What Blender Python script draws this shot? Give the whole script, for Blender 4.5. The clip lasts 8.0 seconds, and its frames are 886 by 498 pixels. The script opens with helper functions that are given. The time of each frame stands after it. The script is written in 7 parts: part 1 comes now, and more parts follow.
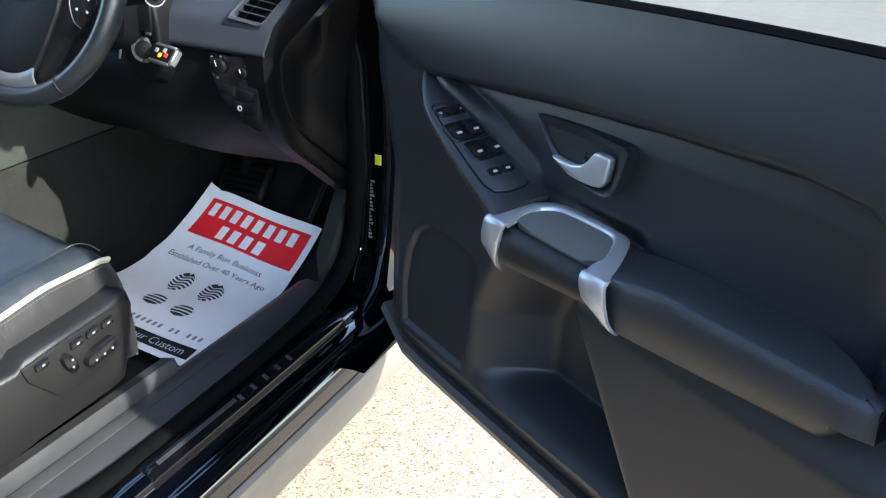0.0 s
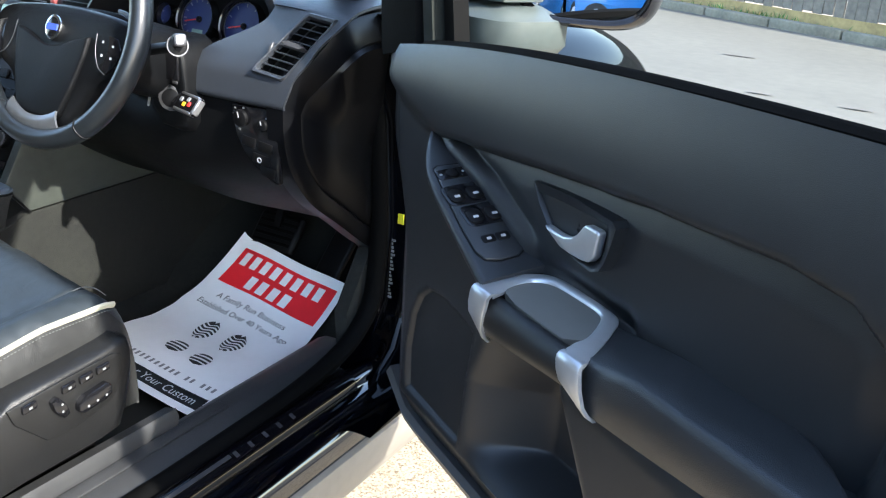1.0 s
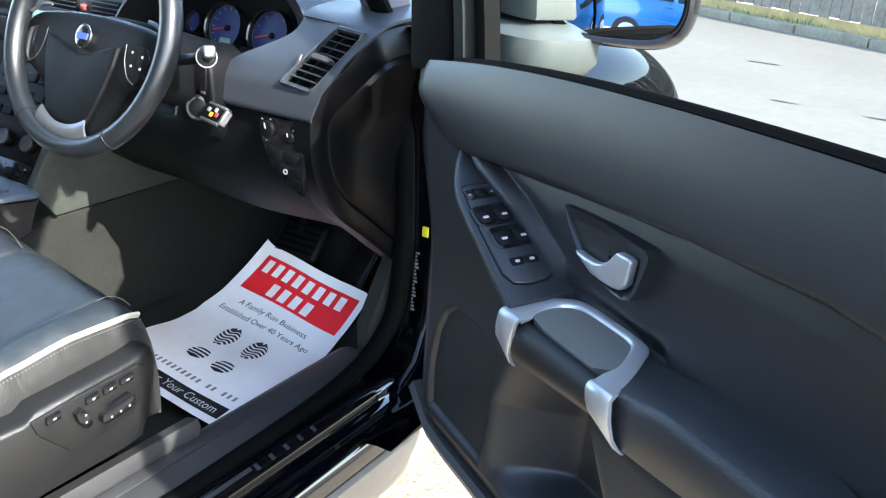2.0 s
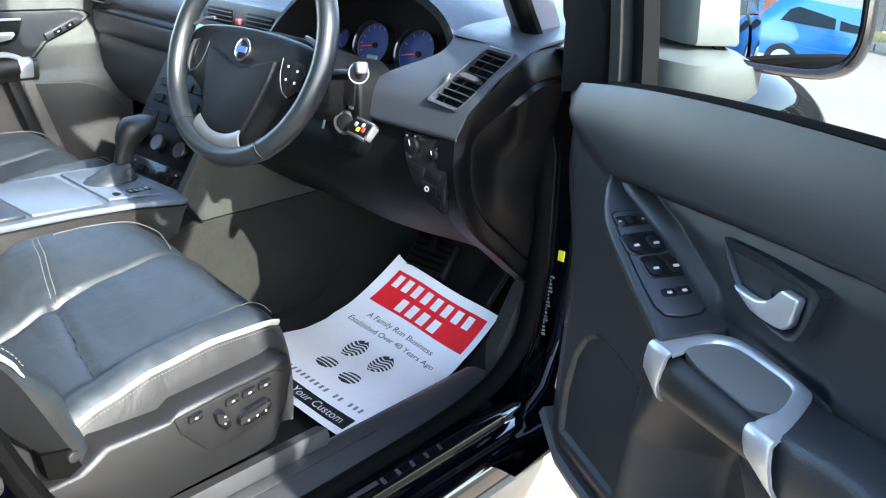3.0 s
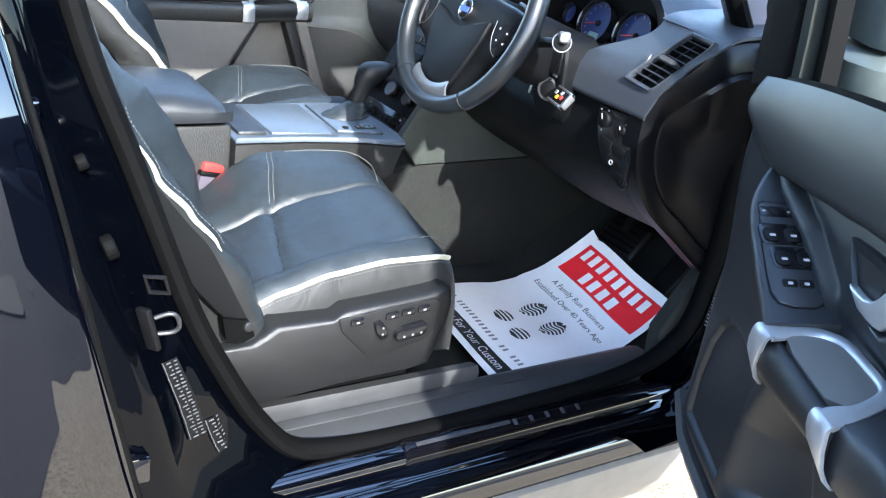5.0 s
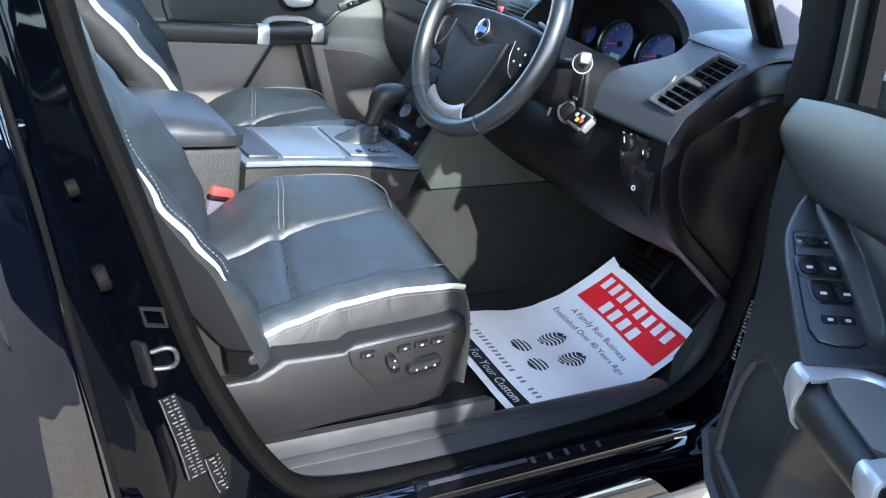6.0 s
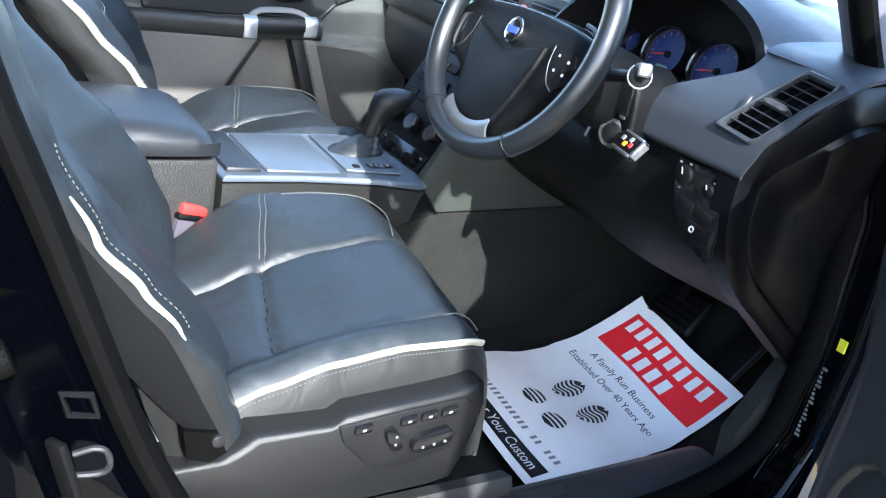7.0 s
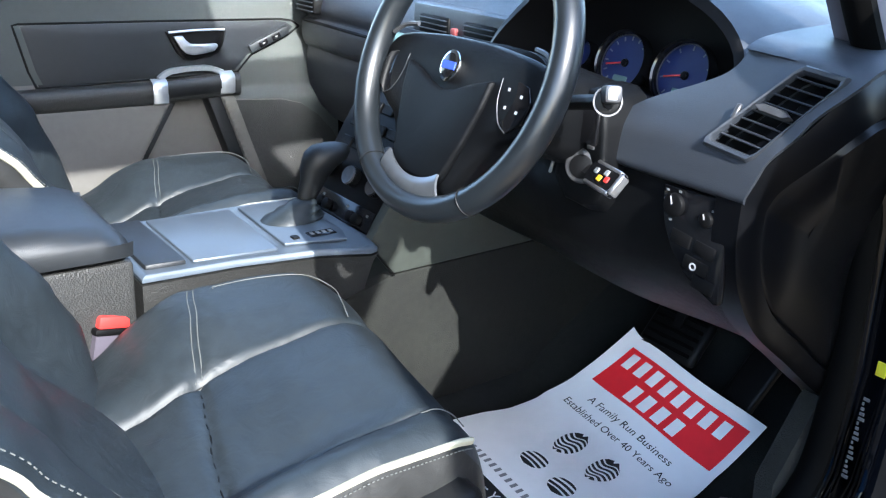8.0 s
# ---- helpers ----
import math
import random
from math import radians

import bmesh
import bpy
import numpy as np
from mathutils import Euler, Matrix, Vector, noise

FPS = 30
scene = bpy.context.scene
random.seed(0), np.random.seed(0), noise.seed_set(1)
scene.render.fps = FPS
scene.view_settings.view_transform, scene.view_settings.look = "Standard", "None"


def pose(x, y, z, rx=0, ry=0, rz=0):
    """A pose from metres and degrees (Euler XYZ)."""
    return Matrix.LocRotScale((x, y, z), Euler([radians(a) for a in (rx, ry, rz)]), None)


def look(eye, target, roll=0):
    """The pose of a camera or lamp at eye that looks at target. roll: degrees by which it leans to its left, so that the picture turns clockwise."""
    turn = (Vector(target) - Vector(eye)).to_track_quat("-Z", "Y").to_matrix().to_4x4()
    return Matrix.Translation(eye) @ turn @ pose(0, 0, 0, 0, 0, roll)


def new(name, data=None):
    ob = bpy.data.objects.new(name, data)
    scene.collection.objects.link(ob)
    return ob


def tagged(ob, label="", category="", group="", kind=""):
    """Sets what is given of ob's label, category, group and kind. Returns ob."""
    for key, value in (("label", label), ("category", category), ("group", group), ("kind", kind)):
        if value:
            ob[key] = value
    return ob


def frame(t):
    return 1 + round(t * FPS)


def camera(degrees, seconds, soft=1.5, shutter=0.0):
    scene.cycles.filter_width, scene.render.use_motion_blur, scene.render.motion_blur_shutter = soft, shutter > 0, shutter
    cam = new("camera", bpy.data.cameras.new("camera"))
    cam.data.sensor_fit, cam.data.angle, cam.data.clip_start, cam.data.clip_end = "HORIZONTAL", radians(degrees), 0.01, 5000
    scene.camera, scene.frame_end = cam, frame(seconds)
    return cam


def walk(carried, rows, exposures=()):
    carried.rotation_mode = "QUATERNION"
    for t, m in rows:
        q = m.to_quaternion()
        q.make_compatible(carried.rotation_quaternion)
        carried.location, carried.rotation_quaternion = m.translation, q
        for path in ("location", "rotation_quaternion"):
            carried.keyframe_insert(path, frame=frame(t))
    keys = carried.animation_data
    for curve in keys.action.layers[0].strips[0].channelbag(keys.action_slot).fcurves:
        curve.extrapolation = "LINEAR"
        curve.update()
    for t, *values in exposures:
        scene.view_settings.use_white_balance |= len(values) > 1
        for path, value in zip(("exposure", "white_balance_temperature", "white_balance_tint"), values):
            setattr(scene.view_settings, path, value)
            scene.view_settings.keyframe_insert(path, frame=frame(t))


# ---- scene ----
cam = camera(51.87, 8.0, 1.2)
ROWS = [  # seconds, x, y, z, yaw, pitch, roll
    (0, 0.6980, -0.9390, 1.2271, 24.38, -24.97, 2.10),
    (0.5, 0.8220, -0.8589, 1.2323, 34.56, -23.24, -0.06),
    (1, 0.7548, -0.8626, 1.2215, 29.55, -21.49, 3.44),
    (1.2, 0.7520, -0.8547, 1.2209, 29.41, -22.18, 3.59),
    (2.3, 0.7270, -0.8562, 1.2417, 32.43, -21.13, 4.43),
    (2.5, 0.7191, -0.8585, 1.2394, 34.06, -20.83, 4.64),
    (3, 0.7045, -0.8665, 1.2336, 38.52, -20.82, 4.42),
    (3.5, 0.6932, -0.8734, 1.2171, 43.30, -24.67, 7.49),
    (4, 0.7581, -0.8629, 1.2327, 48.67, -24.95, 9.99),
    (4.5, 0.8369, -0.8501, 1.2313, 53.37, -23.73, 10.08),
    (4.7, 0.8535, -0.8536, 1.2347, 54.70, -23.58, 8.69),
    (5.8, 0.8299, -0.8366, 1.2312, 55.41, -22.32, 10.29),
    (6, 0.8101, -0.8190, 1.2212, 56.31, -22.09, 8.67),
    (6.5, 0.7069, -0.7642, 1.1905, 56.01, -22.25, 7.11),
    (7, 0.5852, -0.7274, 1.1738, 55.15, -21.80, 11.16),
    (7.5, 0.5384, -0.7212, 1.1772, 55.31, -22.01, 9.13),
    (8, 0.4294, -0.6234, 1.1736, 52.77, -20.55, 3.11),
]
walk(cam, [(t, pose(x, y, z, 90 + pitch, 0, yaw) @ pose(0, 0, 0, 0, 0, roll)) for t, x, y, z, yaw, pitch, roll in ROWS], exposures=((0.0, 2.78, 6250, 8), (0.5, 2.73, 6300, 8), (1.0, 2.84, 6350, 8), (2.5, 3.34, 6300, 8), (3.5, 3.42, 6150, 8), (4.5, 3.28, 5950, 8), (6.0, 3.14, 5850, 8), (7.0, 3.06, 5850, 8), (7.5, 3.07, 5870, 8), (8.0, 2.90, 5900, 8)))

# ---- world, sun, exposure ----
SUN_DIR = Vector((1.0, -0.24, 0.67)).normalized()
w = bpy.data.worlds.new("sky")
scene.world = w
w.use_nodes = True
wn = w.node_tree
sky = wn.nodes.new("ShaderNodeTexSky")
sky.sky_type, sky.sun_disc = "NISHITA", False
sky.sun_elevation = math.asin(SUN_DIR.z)
sky.sun_rotation = math.atan2(SUN_DIR.x, SUN_DIR.y)
wn.links.new(sky.outputs[0], wn.nodes["Background"].inputs[0])
wn.nodes["Background"].inputs[1].default_value = 0.15
sun = new("sun", bpy.data.lights.new("sun", "SUN"))
sun.data.energy, sun.data.angle, sun.data.color = 2.5, radians(0.6), (1.0, 0.95, 0.87)
sun.matrix_basis = look(SUN_DIR * 20, (0, 0, 0))


# ---- materials ----
def material(name, colour, rough=0.5, metal=0.0, vary=0.15, scale=30.0, bump=0.0, bump_scale=400.0, coat=0.0,
             second=None, blotch=4.0, spec=0.5, voronoi=False, rough_vary=0.1, sheen=0.0):
    m = bpy.data.materials.new(name)
    m.use_nodes = True
    nt = m.node_tree
    b = nt.nodes["Principled BSDF"]
    co = nt.nodes.new("ShaderNodeTexCoord")

    def noise_at(s, detail=4.0):
        n = nt.nodes.new("ShaderNodeTexNoise")
        n.inputs["Scale"].default_value, n.inputs["Detail"].default_value = s, detail
        nt.links.new(co.outputs["Object"], n.inputs["Vector"])
        return n

    fine, broad = noise_at(scale), noise_at(blotch, 3.0)
    add = nt.nodes.new("ShaderNodeMath")
    add.operation = "MULTIPLY_ADD"
    add.inputs[1].default_value = 0.5
    half = nt.nodes.new("ShaderNodeMath")
    half.operation = "MULTIPLY"
    half.inputs[1].default_value = 0.5
    nt.links.new(broad.outputs["Fac"], half.inputs[0])
    nt.links.new(fine.outputs["Fac"], add.inputs[0])
    nt.links.new(half.outputs[0], add.inputs[2])
    ramp = nt.nodes.new("ShaderNodeValToRGB")
    ramp.color_ramp.elements[0].position, ramp.color_ramp.elements[1].position = 0.32, 0.68
    lo = tuple(max(0.0, c * (1 - vary)) for c in colour)
    hi = tuple(min(1.0, c * (1 + vary)) for c in (second or colour))
    ramp.color_ramp.elements[0].color, ramp.color_ramp.elements[1].color = (*lo, 1), (*hi, 1)
    nt.links.new(add.outputs[0], ramp.inputs[0])
    nt.links.new(ramp.outputs[0], b.inputs["Base Color"])
    rr = nt.nodes.new("ShaderNodeMapRange")
    rr.inputs[3].default_value, rr.inputs[4].default_value = max(0.0, rough - rough_vary), min(1.0, rough + rough_vary)
    nt.links.new(add.outputs[0], rr.inputs[0])
    nt.links.new(rr.outputs[0], b.inputs["Roughness"])
    b.inputs["Metallic"].default_value = metal
    b.inputs["Specular IOR Level"].default_value = spec
    b.inputs["Coat Weight"].default_value = coat
    b.inputs["Coat Roughness"].default_value = 0.03
    b.inputs["Sheen Weight"].default_value = sheen
    if bump:
        bp = nt.nodes.new("ShaderNodeBump")
        bp.inputs["Strength"].default_value, bp.inputs["Distance"].default_value = bump, 0.001
        if voronoi:
            v = nt.nodes.new("ShaderNodeTexVoronoi")
            v.inputs["Scale"].default_value = bump_scale
            nt.links.new(co.outputs["Object"], v.inputs["Vector"])
            nt.links.new(v.outputs["Distance"], bp.inputs["Height"])
        else:
            n = noise_at(bump_scale, 2.0)
            nt.links.new(n.outputs["Fac"], bp.inputs["Height"])
        nt.links.new(bp.outputs[0], b.inputs["Normal"])
    return m


LEATHER = material("seat leather", (0.0125, 0.0165, 0.0195), 0.48, spec=0.38, vary=0.2, scale=60, bump=0.10, bump_scale=1500, voronoi=True, second=(0.016, 0.021, 0.025), rough_vary=0.10)
LEATHER_SIDE = material("grained side leather", (0.014, 0.0142, 0.014), 0.55, spec=0.35, vary=0.15, scale=60, bump=0.12, bump_scale=1500, voronoi=True)


def creased(m, scale, depth):
    """Adds soft wrinkles under the grain of a hide."""
    nt = m.node_tree
    grain = nt.nodes["Bump"]
    co = nt.nodes["Texture Coordinate"]
    n = nt.nodes.new("ShaderNodeTexNoise")
    n.inputs["Scale"].default_value, n.inputs["Detail"].default_value, n.inputs["Distortion"].default_value = scale, 5.0, 1.2
    nt.links.new(co.outputs["Object"], n.inputs["Vector"])
    bp = nt.nodes.new("ShaderNodeBump")
    bp.inputs["Strength"].default_value, bp.inputs["Distance"].default_value = 0.6, depth
    nt.links.new(n.outputs["Fac"], bp.inputs["Height"])
    nt.links.new(bp.outputs[0], grain.inputs["Normal"])


creased(LEATHER, 26.0, 0.0022)
creased(LEATHER_SIDE, 22.0, 0.003)
WEBBING = material("black woven belt webbing", (0.0045, 0.0047, 0.005), 0.75, spec=0.10, vary=0.3, scale=500, bump=0.5, bump_scale=900)
DIM_MARK = material("worn dark chrome marking", (0.035, 0.035, 0.04), 0.45, metal=0.5, vary=0.3, scale=90)
PIPING = material("cream leather piping", (0.36, 0.35, 0.275), 0.55, vary=0.1, scale=90)
STITCH = material("pale grey stitching", (0.085, 0.09, 0.085), 0.7, vary=0.2, scale=800)
DOOR_TRIM = material("black grained door plastic", (0.0110, 0.0128, 0.0152), 0.42, spec=0.48, vary=0.12, scale=90, bump=0.10, bump_scale=1400, voronoi=True)
DOOR_SOFT = material("soft black door vinyl", (0.013, 0.015, 0.0175), 0.40, vary=0.12, scale=50, bump=0.25, bump_scale=1100, voronoi=True)
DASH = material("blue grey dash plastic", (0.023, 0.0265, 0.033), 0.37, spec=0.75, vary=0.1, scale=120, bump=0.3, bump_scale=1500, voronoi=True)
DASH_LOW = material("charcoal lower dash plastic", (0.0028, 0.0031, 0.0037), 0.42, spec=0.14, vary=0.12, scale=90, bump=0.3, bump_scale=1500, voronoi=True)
GREY_PLASTIC = material("grey seat base plastic", (0.0085, 0.0086, 0.0088), 0.36, spec=0.40, vary=0.1, scale=90, bump=0.25, bump_scale=1500, voronoi=True)
SILL_PLASTIC = material("scuffed grey sill plastic", (0.029, 0.0295, 0.0305), 0.42, spec=0.5, vary=0.25, scale=25, bump=0.2, bump_scale=900)
BLACK = material("matt black plastic", (0.003, 0.003, 0.0034), 0.5, spec=0.18, vary=0.2, scale=80)
GLOSS_BLACK = material("gloss black plastic", (0.006, 0.006, 0.007), 0.15, vary=0.1, scale=60)
SCUFF = material("dark glossy scuff plate", (0.002, 0.002, 0.003), 0.4, vary=0.2, scale=60, spec=0.0, coat=0.6)
RIM_LEATHER = material("polished black rim leather", (0.008, 0.010, 0.012), 0.33, spec=0.6, vary=0.2, scale=60, bump=0.02, bump_scale=1600, voronoi=True)
DULL_STEEL = material("dull dirty steel", (0.09, 0.09, 0.095), 0.42, metal=0.6, vary=0.3, scale=90)
PLATE_PRINT = material("grey label print", (0.065, 0.067, 0.07), 0.6, vary=0.2)
INLAY = material("satin grey metal inlay", (0.16, 0.17, 0.185), 0.30, metal=0.7, vary=0.15, scale=60)
DARK_STEEL = material("dark phosphated steel", (0.030, 0.030, 0.032), 0.35, metal=0.5, vary=0.3, scale=90)
RUBBER = material("black door seal rubber", (0.0022, 0.0022, 0.0022), 0.7, spec=0.05, vary=0.2, scale=60, bump=0.2, bump_scale=500)
PAINT = material("dark navy metallic car paint", (0.0004, 0.0006, 0.0016), 0.5, metal=0.0, spec=0.0, vary=0.2, scale=6, coat=1.0, blotch=2.0, rough_vary=0.05)
PAINT.node_tree.nodes["Principled BSDF"].inputs["Coat IOR"].default_value = 1.85
# navy paint again, with the clear coat weight lowered to cut reflections
LOW_COAT_PAINT = material("navy paint with low clear coat", (0.0004, 0.0006, 0.0012), 0.5, spec=0.0, vary=0.2, scale=6, coat=0.4, blotch=2.0)
CLADDING = material("weathered grey sill cladding", (0.15, 0.135, 0.115), 0.6, vary=0.15, scale=40)
SILVER = material("satin silver plastic", (0.50, 0.52, 0.54), 0.36, metal=0.75, vary=0.06, scale=60)
CHROME = material("bright chrome", (0.75, 0.75, 0.76), 0.12, metal=1.0, vary=0.05, scale=40)
STEEL = material("zinc plated steel", (0.42, 0.42, 0.43), 0.32, metal=0.9, vary=0.15, scale=70)
TRAY_SILVER = material("brushed blue silver console trim", (0.085, 0.105, 0.13), 0.36, metal=0.3, vary=0.08, scale=50)
CONSOLE = material("grained grey console plastic", (0.022, 0.022, 0.021), 0.5, vary=0.3, scale=160, bump=0.6, bump_scale=420, voronoi=True)
KICK = material("grey green console side plastic", (0.034, 0.039, 0.033), 0.6, vary=0.28, scale=70, blotch=9.0, bump=0.3, bump_scale=1200, voronoi=True)
CARPET = material("dark grey loop carpet", (0.0025, 0.0030, 0.0022), 0.95, second=(0.0066, 0.0074, 0.0056), vary=0.6, scale=110, blotch=11.0, bump=1.0, bump_scale=500, sheen=0.0)
PAPER = material("white printed paper", (0.87, 0.88, 0.88), 0.7, vary=0.03, scale=40, bump=0.1, bump_scale=90)
RED_INK = material("red print", (0.84, 0.018, 0.030), 0.55, vary=0.05, scale=60)
BLACK_INK = material("black print", (0.010, 0.012, 0.014), 0.5, vary=0.1, scale=60)
GREY_INK = material("grey print", (0.22, 0.23, 0.24), 0.6, vary=0.1, scale=60)
END_CAP = material("satin black end cap plastic", (0.0018, 0.0020, 0.0027), 0.34, vary=0.15, scale=80, spec=0.20)
PILLAR_TRIM = material("lilac grey pillar trim", (0.085, 0.080, 0.098), 0.6, vary=0.08, scale=200)
MARK = material("small white print", (0.17, 0.175, 0.175), 0.5, vary=0.1, scale=60)
CUP_SILVER = material("dull brushed silver plastic", (0.14, 0.143, 0.135), 0.42, metal=0.4, vary=0.08, scale=60)
BLACK_SOFT = material("soft touch black grip", (0.007, 0.008, 0.009), 0.5, vary=0.15, scale=90, spec=0.4)
WHITE = material("white marking", (0.84, 0.84, 0.84), 0.5, vary=0.05, scale=60)
YELLOW = material("yellow sticker", (0.75, 0.68, 0.03), 0.5, vary=0.05, scale=60)
RED_PLASTIC = material("red release button plastic", (0.60, 0.035, 0.030), 0.4, vary=0.08, scale=60)
ORANGE = material("amber button", (0.75, 0.42, 0.02), 0.4, vary=0.08, scale=60)
BUCKLE = material("grey violet buckle plastic", (0.085, 0.075, 0.095), 0.5, vary=0.1, scale=60)
DIAL = material("blue dial face", (0.013, 0.023, 0.095), 0.4, vary=0.1, scale=40)
LCD = material("grey green display", (0.12, 0.20, 0.18), 0.3, vary=0.1, scale=60)
NEEDLE = material("red needle", (0.55, 0.03, 0.03), 0.4, vary=0.05, scale=60)
BADGE = material("blue enamel badge", (0.03, 0.06, 0.32), 0.25, vary=0.1, scale=60)
LINING = material("pale grey headlining cloth", (0.42, 0.42, 0.41), 0.9, vary=0.05, scale=300)
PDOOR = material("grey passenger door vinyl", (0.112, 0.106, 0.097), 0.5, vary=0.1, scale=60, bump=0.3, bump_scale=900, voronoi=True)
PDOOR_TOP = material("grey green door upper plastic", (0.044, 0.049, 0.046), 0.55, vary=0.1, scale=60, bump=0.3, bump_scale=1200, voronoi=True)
MIRROR_ARM = material("grey green mirror arm plastic", (0.058, 0.070, 0.066), 0.38, vary=0.1, scale=80, bump=0.1, bump_scale=900)
MIRROR = material("mirror glass", (0.86, 0.88, 0.88), 0.01, metal=1.0, vary=0.01, scale=20, rough_vary=0.005)
BLUE_PAINT = material("bright blue car paint", (0.012, 0.16, 0.46), 0.22, metal=0.2, vary=0.08, scale=5, coat=0.8)
DARK_GLASS = material("dark car glass", (0.03, 0.04, 0.04), 0.05, vary=0.1, scale=5)
BRICK = material("red brick", (0.30, 0.10, 0.06), 0.85, vary=0.3, scale=40, bump=0.4, bump_scale=120)
MORTAR = material("pale mortar", (0.38, 0.35, 0.30), 0.9, vary=0.15, scale=60)
FENCE = material("weathered grey fence board", (0.17, 0.152, 0.122), 0.85, vary=0.35, scale=18, bump=0.4, bump_scale=90, blotch=1.5)
KERB = material("mossy concrete kerb", (0.16, 0.152, 0.115), 0.9, vary=0.3, scale=25, bump=0.4, bump_scale=150)
LEAF = material("green weed leaves", (0.07, 0.15, 0.03), 0.6, vary=0.4, scale=20)
STRAW = material("dry yellow grass", (0.32, 0.24, 0.10), 0.8, vary=0.3, scale=20)
RED_LAMP = material("red lamp lens", (0.35, 0.01, 0.01), 0.15, vary=0.1, scale=40)
TYRE = material("tyre rubber", (0.018, 0.018, 0.018), 0.8, vary=0.2, scale=60)


def clear_glass(name, tint):
    m = bpy.data.materials.new(name)
    m.use_nodes = True
    b = m.node_tree.nodes["Principled BSDF"]
    b.inputs["Base Color"].default_value = (*tint, 1)
    b.inputs["Transmission Weight"].default_value = 1.0
    b.inputs["Roughness"].default_value = 0.0
    b.inputs["IOR"].default_value = 1.1
    return m


GLASS = clear_glass("clear car glass", (0.93, 0.96, 0.95))


def gravel():
    m = material("pale speckled gravel concrete", (0.315, 0.262, 0.190), 0.9, vary=0.16, scale=14, bump=0.5, bump_scale=140, blotch=1.2)
    nt = m.node_tree
    b = nt.nodes["Principled BSDF"]
    base = b.inputs["Base Color"].links[0].from_socket
    co = nt.nodes.new("ShaderNodeTexCoord")
    v = nt.nodes.new("ShaderNodeTexVoronoi")
    v.inputs["Scale"].default_value = 230
    nt.links.new(co.outputs["Object"], v.inputs["Vector"])
    r = nt.nodes.new("ShaderNodeValToRGB")
    r.color_ramp.elements[0].position, r.color_ramp.elements[1].position = 0.10, 0.50
    r.color_ramp.elements[0].color, r.color_ramp.elements[1].color = (1, 1, 1, 1), (0, 0, 0, 1)
    nt.links.new(v.outputs["Color"], r.inputs[0])
    mix = nt.nodes.new("ShaderNodeMix")
    mix.data_type = "RGBA"
    mix.inputs["B"].default_value = (0.115, 0.080, 0.048, 1)
    nt.links.new(r.outputs[0], mix.inputs["Factor"])
    nt.links.new(base, mix.inputs["A"])
    nt.links.new(mix.outputs["Result"], b.inputs["Base Color"])
    return m


GRAVEL = gravel()
TARMAC = material("bleached yard concrete", (0.100, 0.097, 0.080), 0.92, vary=0.16, scale=9, bump=0.5, bump_scale=90, blotch=0.7)


# ---- mesh helpers ----
def finish(name, bm, mat, parent=None, label="", smooth=40):
    bmesh.ops.recalc_face_normals(bm, faces=bm.faces)
    me = bpy.data.meshes.new(name)
    bm.to_mesh(me)
    bm.free()
    me.materials.append(mat)
    if smooth:
        for p in me.polygons:
            p.use_smooth = True
        me.set_sharp_from_angle(angle=radians(smooth))
    ob = new(name, me)
    if parent is not None:
        ob.parent = parent
    if label:
        ob["label"] = label
    return ob


def part(name, bm, mat, parent, label="", smooth=40):
    return finish(name, bm, mat, parent, label, smooth)


def thing(name, label, category, at=None, group="", kind=""):
    ob = new(name)
    ob.empty_display_size = 0.05
    if at is not None:
        ob.matrix_basis = at
    return tagged(ob, label, category, group, kind)


def grid(fn, nu, nv, wrap=False, thick=0.0):
    bm = bmesh.new()
    cols = nu if wrap else nu + 1
    vs = [[bm.verts.new(fn(i / nu, j / nv)) for j in range(nv + 1)] for i in range(cols)]
    for i in range(nu):
        for j in range(nv):
            k = (i + 1) % cols
            bm.faces.new((vs[i][j], vs[k][j], vs[k][j + 1], vs[i][j + 1]))
    if thick:
        bmesh.ops.recalc_face_normals(bm, faces=bm.faces)
        bmesh.ops.solidify(bm, geom=bm.faces[:], thickness=thick)
    return bm


def loft(rings, caps=True, closed=True):
    bm = bmesh.new()
    rows = [[bm.verts.new(p) for p in r] for r in rings]
    n = len(rows[0])
    for a, b in zip(rows, rows[1:]):
        for i in range(n if closed else n - 1):
            k = (i + 1) % n
            bm.faces.new((a[i], a[k], b[k], b[i]))
    if caps and closed:
        bm.faces.new(rows[0])
        bm.faces.new(rows[-1])
    return bm


def spline(pts, n):
    """Points along a smooth curve through pts."""
    pts = [Vector(p) for p in pts]
    ext = [pts[0] * 2 - pts[1]] + pts + [pts[-1] * 2 - pts[-2]]
    out, segs = [], len(pts) - 1
    for k in range(n + 1):
        f = k / n * segs
        i = min(int(f), segs - 1)
        t = f - i
        a, b, c, d = ext[i:i + 4]
        out.append(0.5 * ((2 * b) + (c - a) * t + (2 * a - 5 * b + 4 * c - d) * t * t + (3 * b - a - 3 * c + d) * t ** 3))
    return out


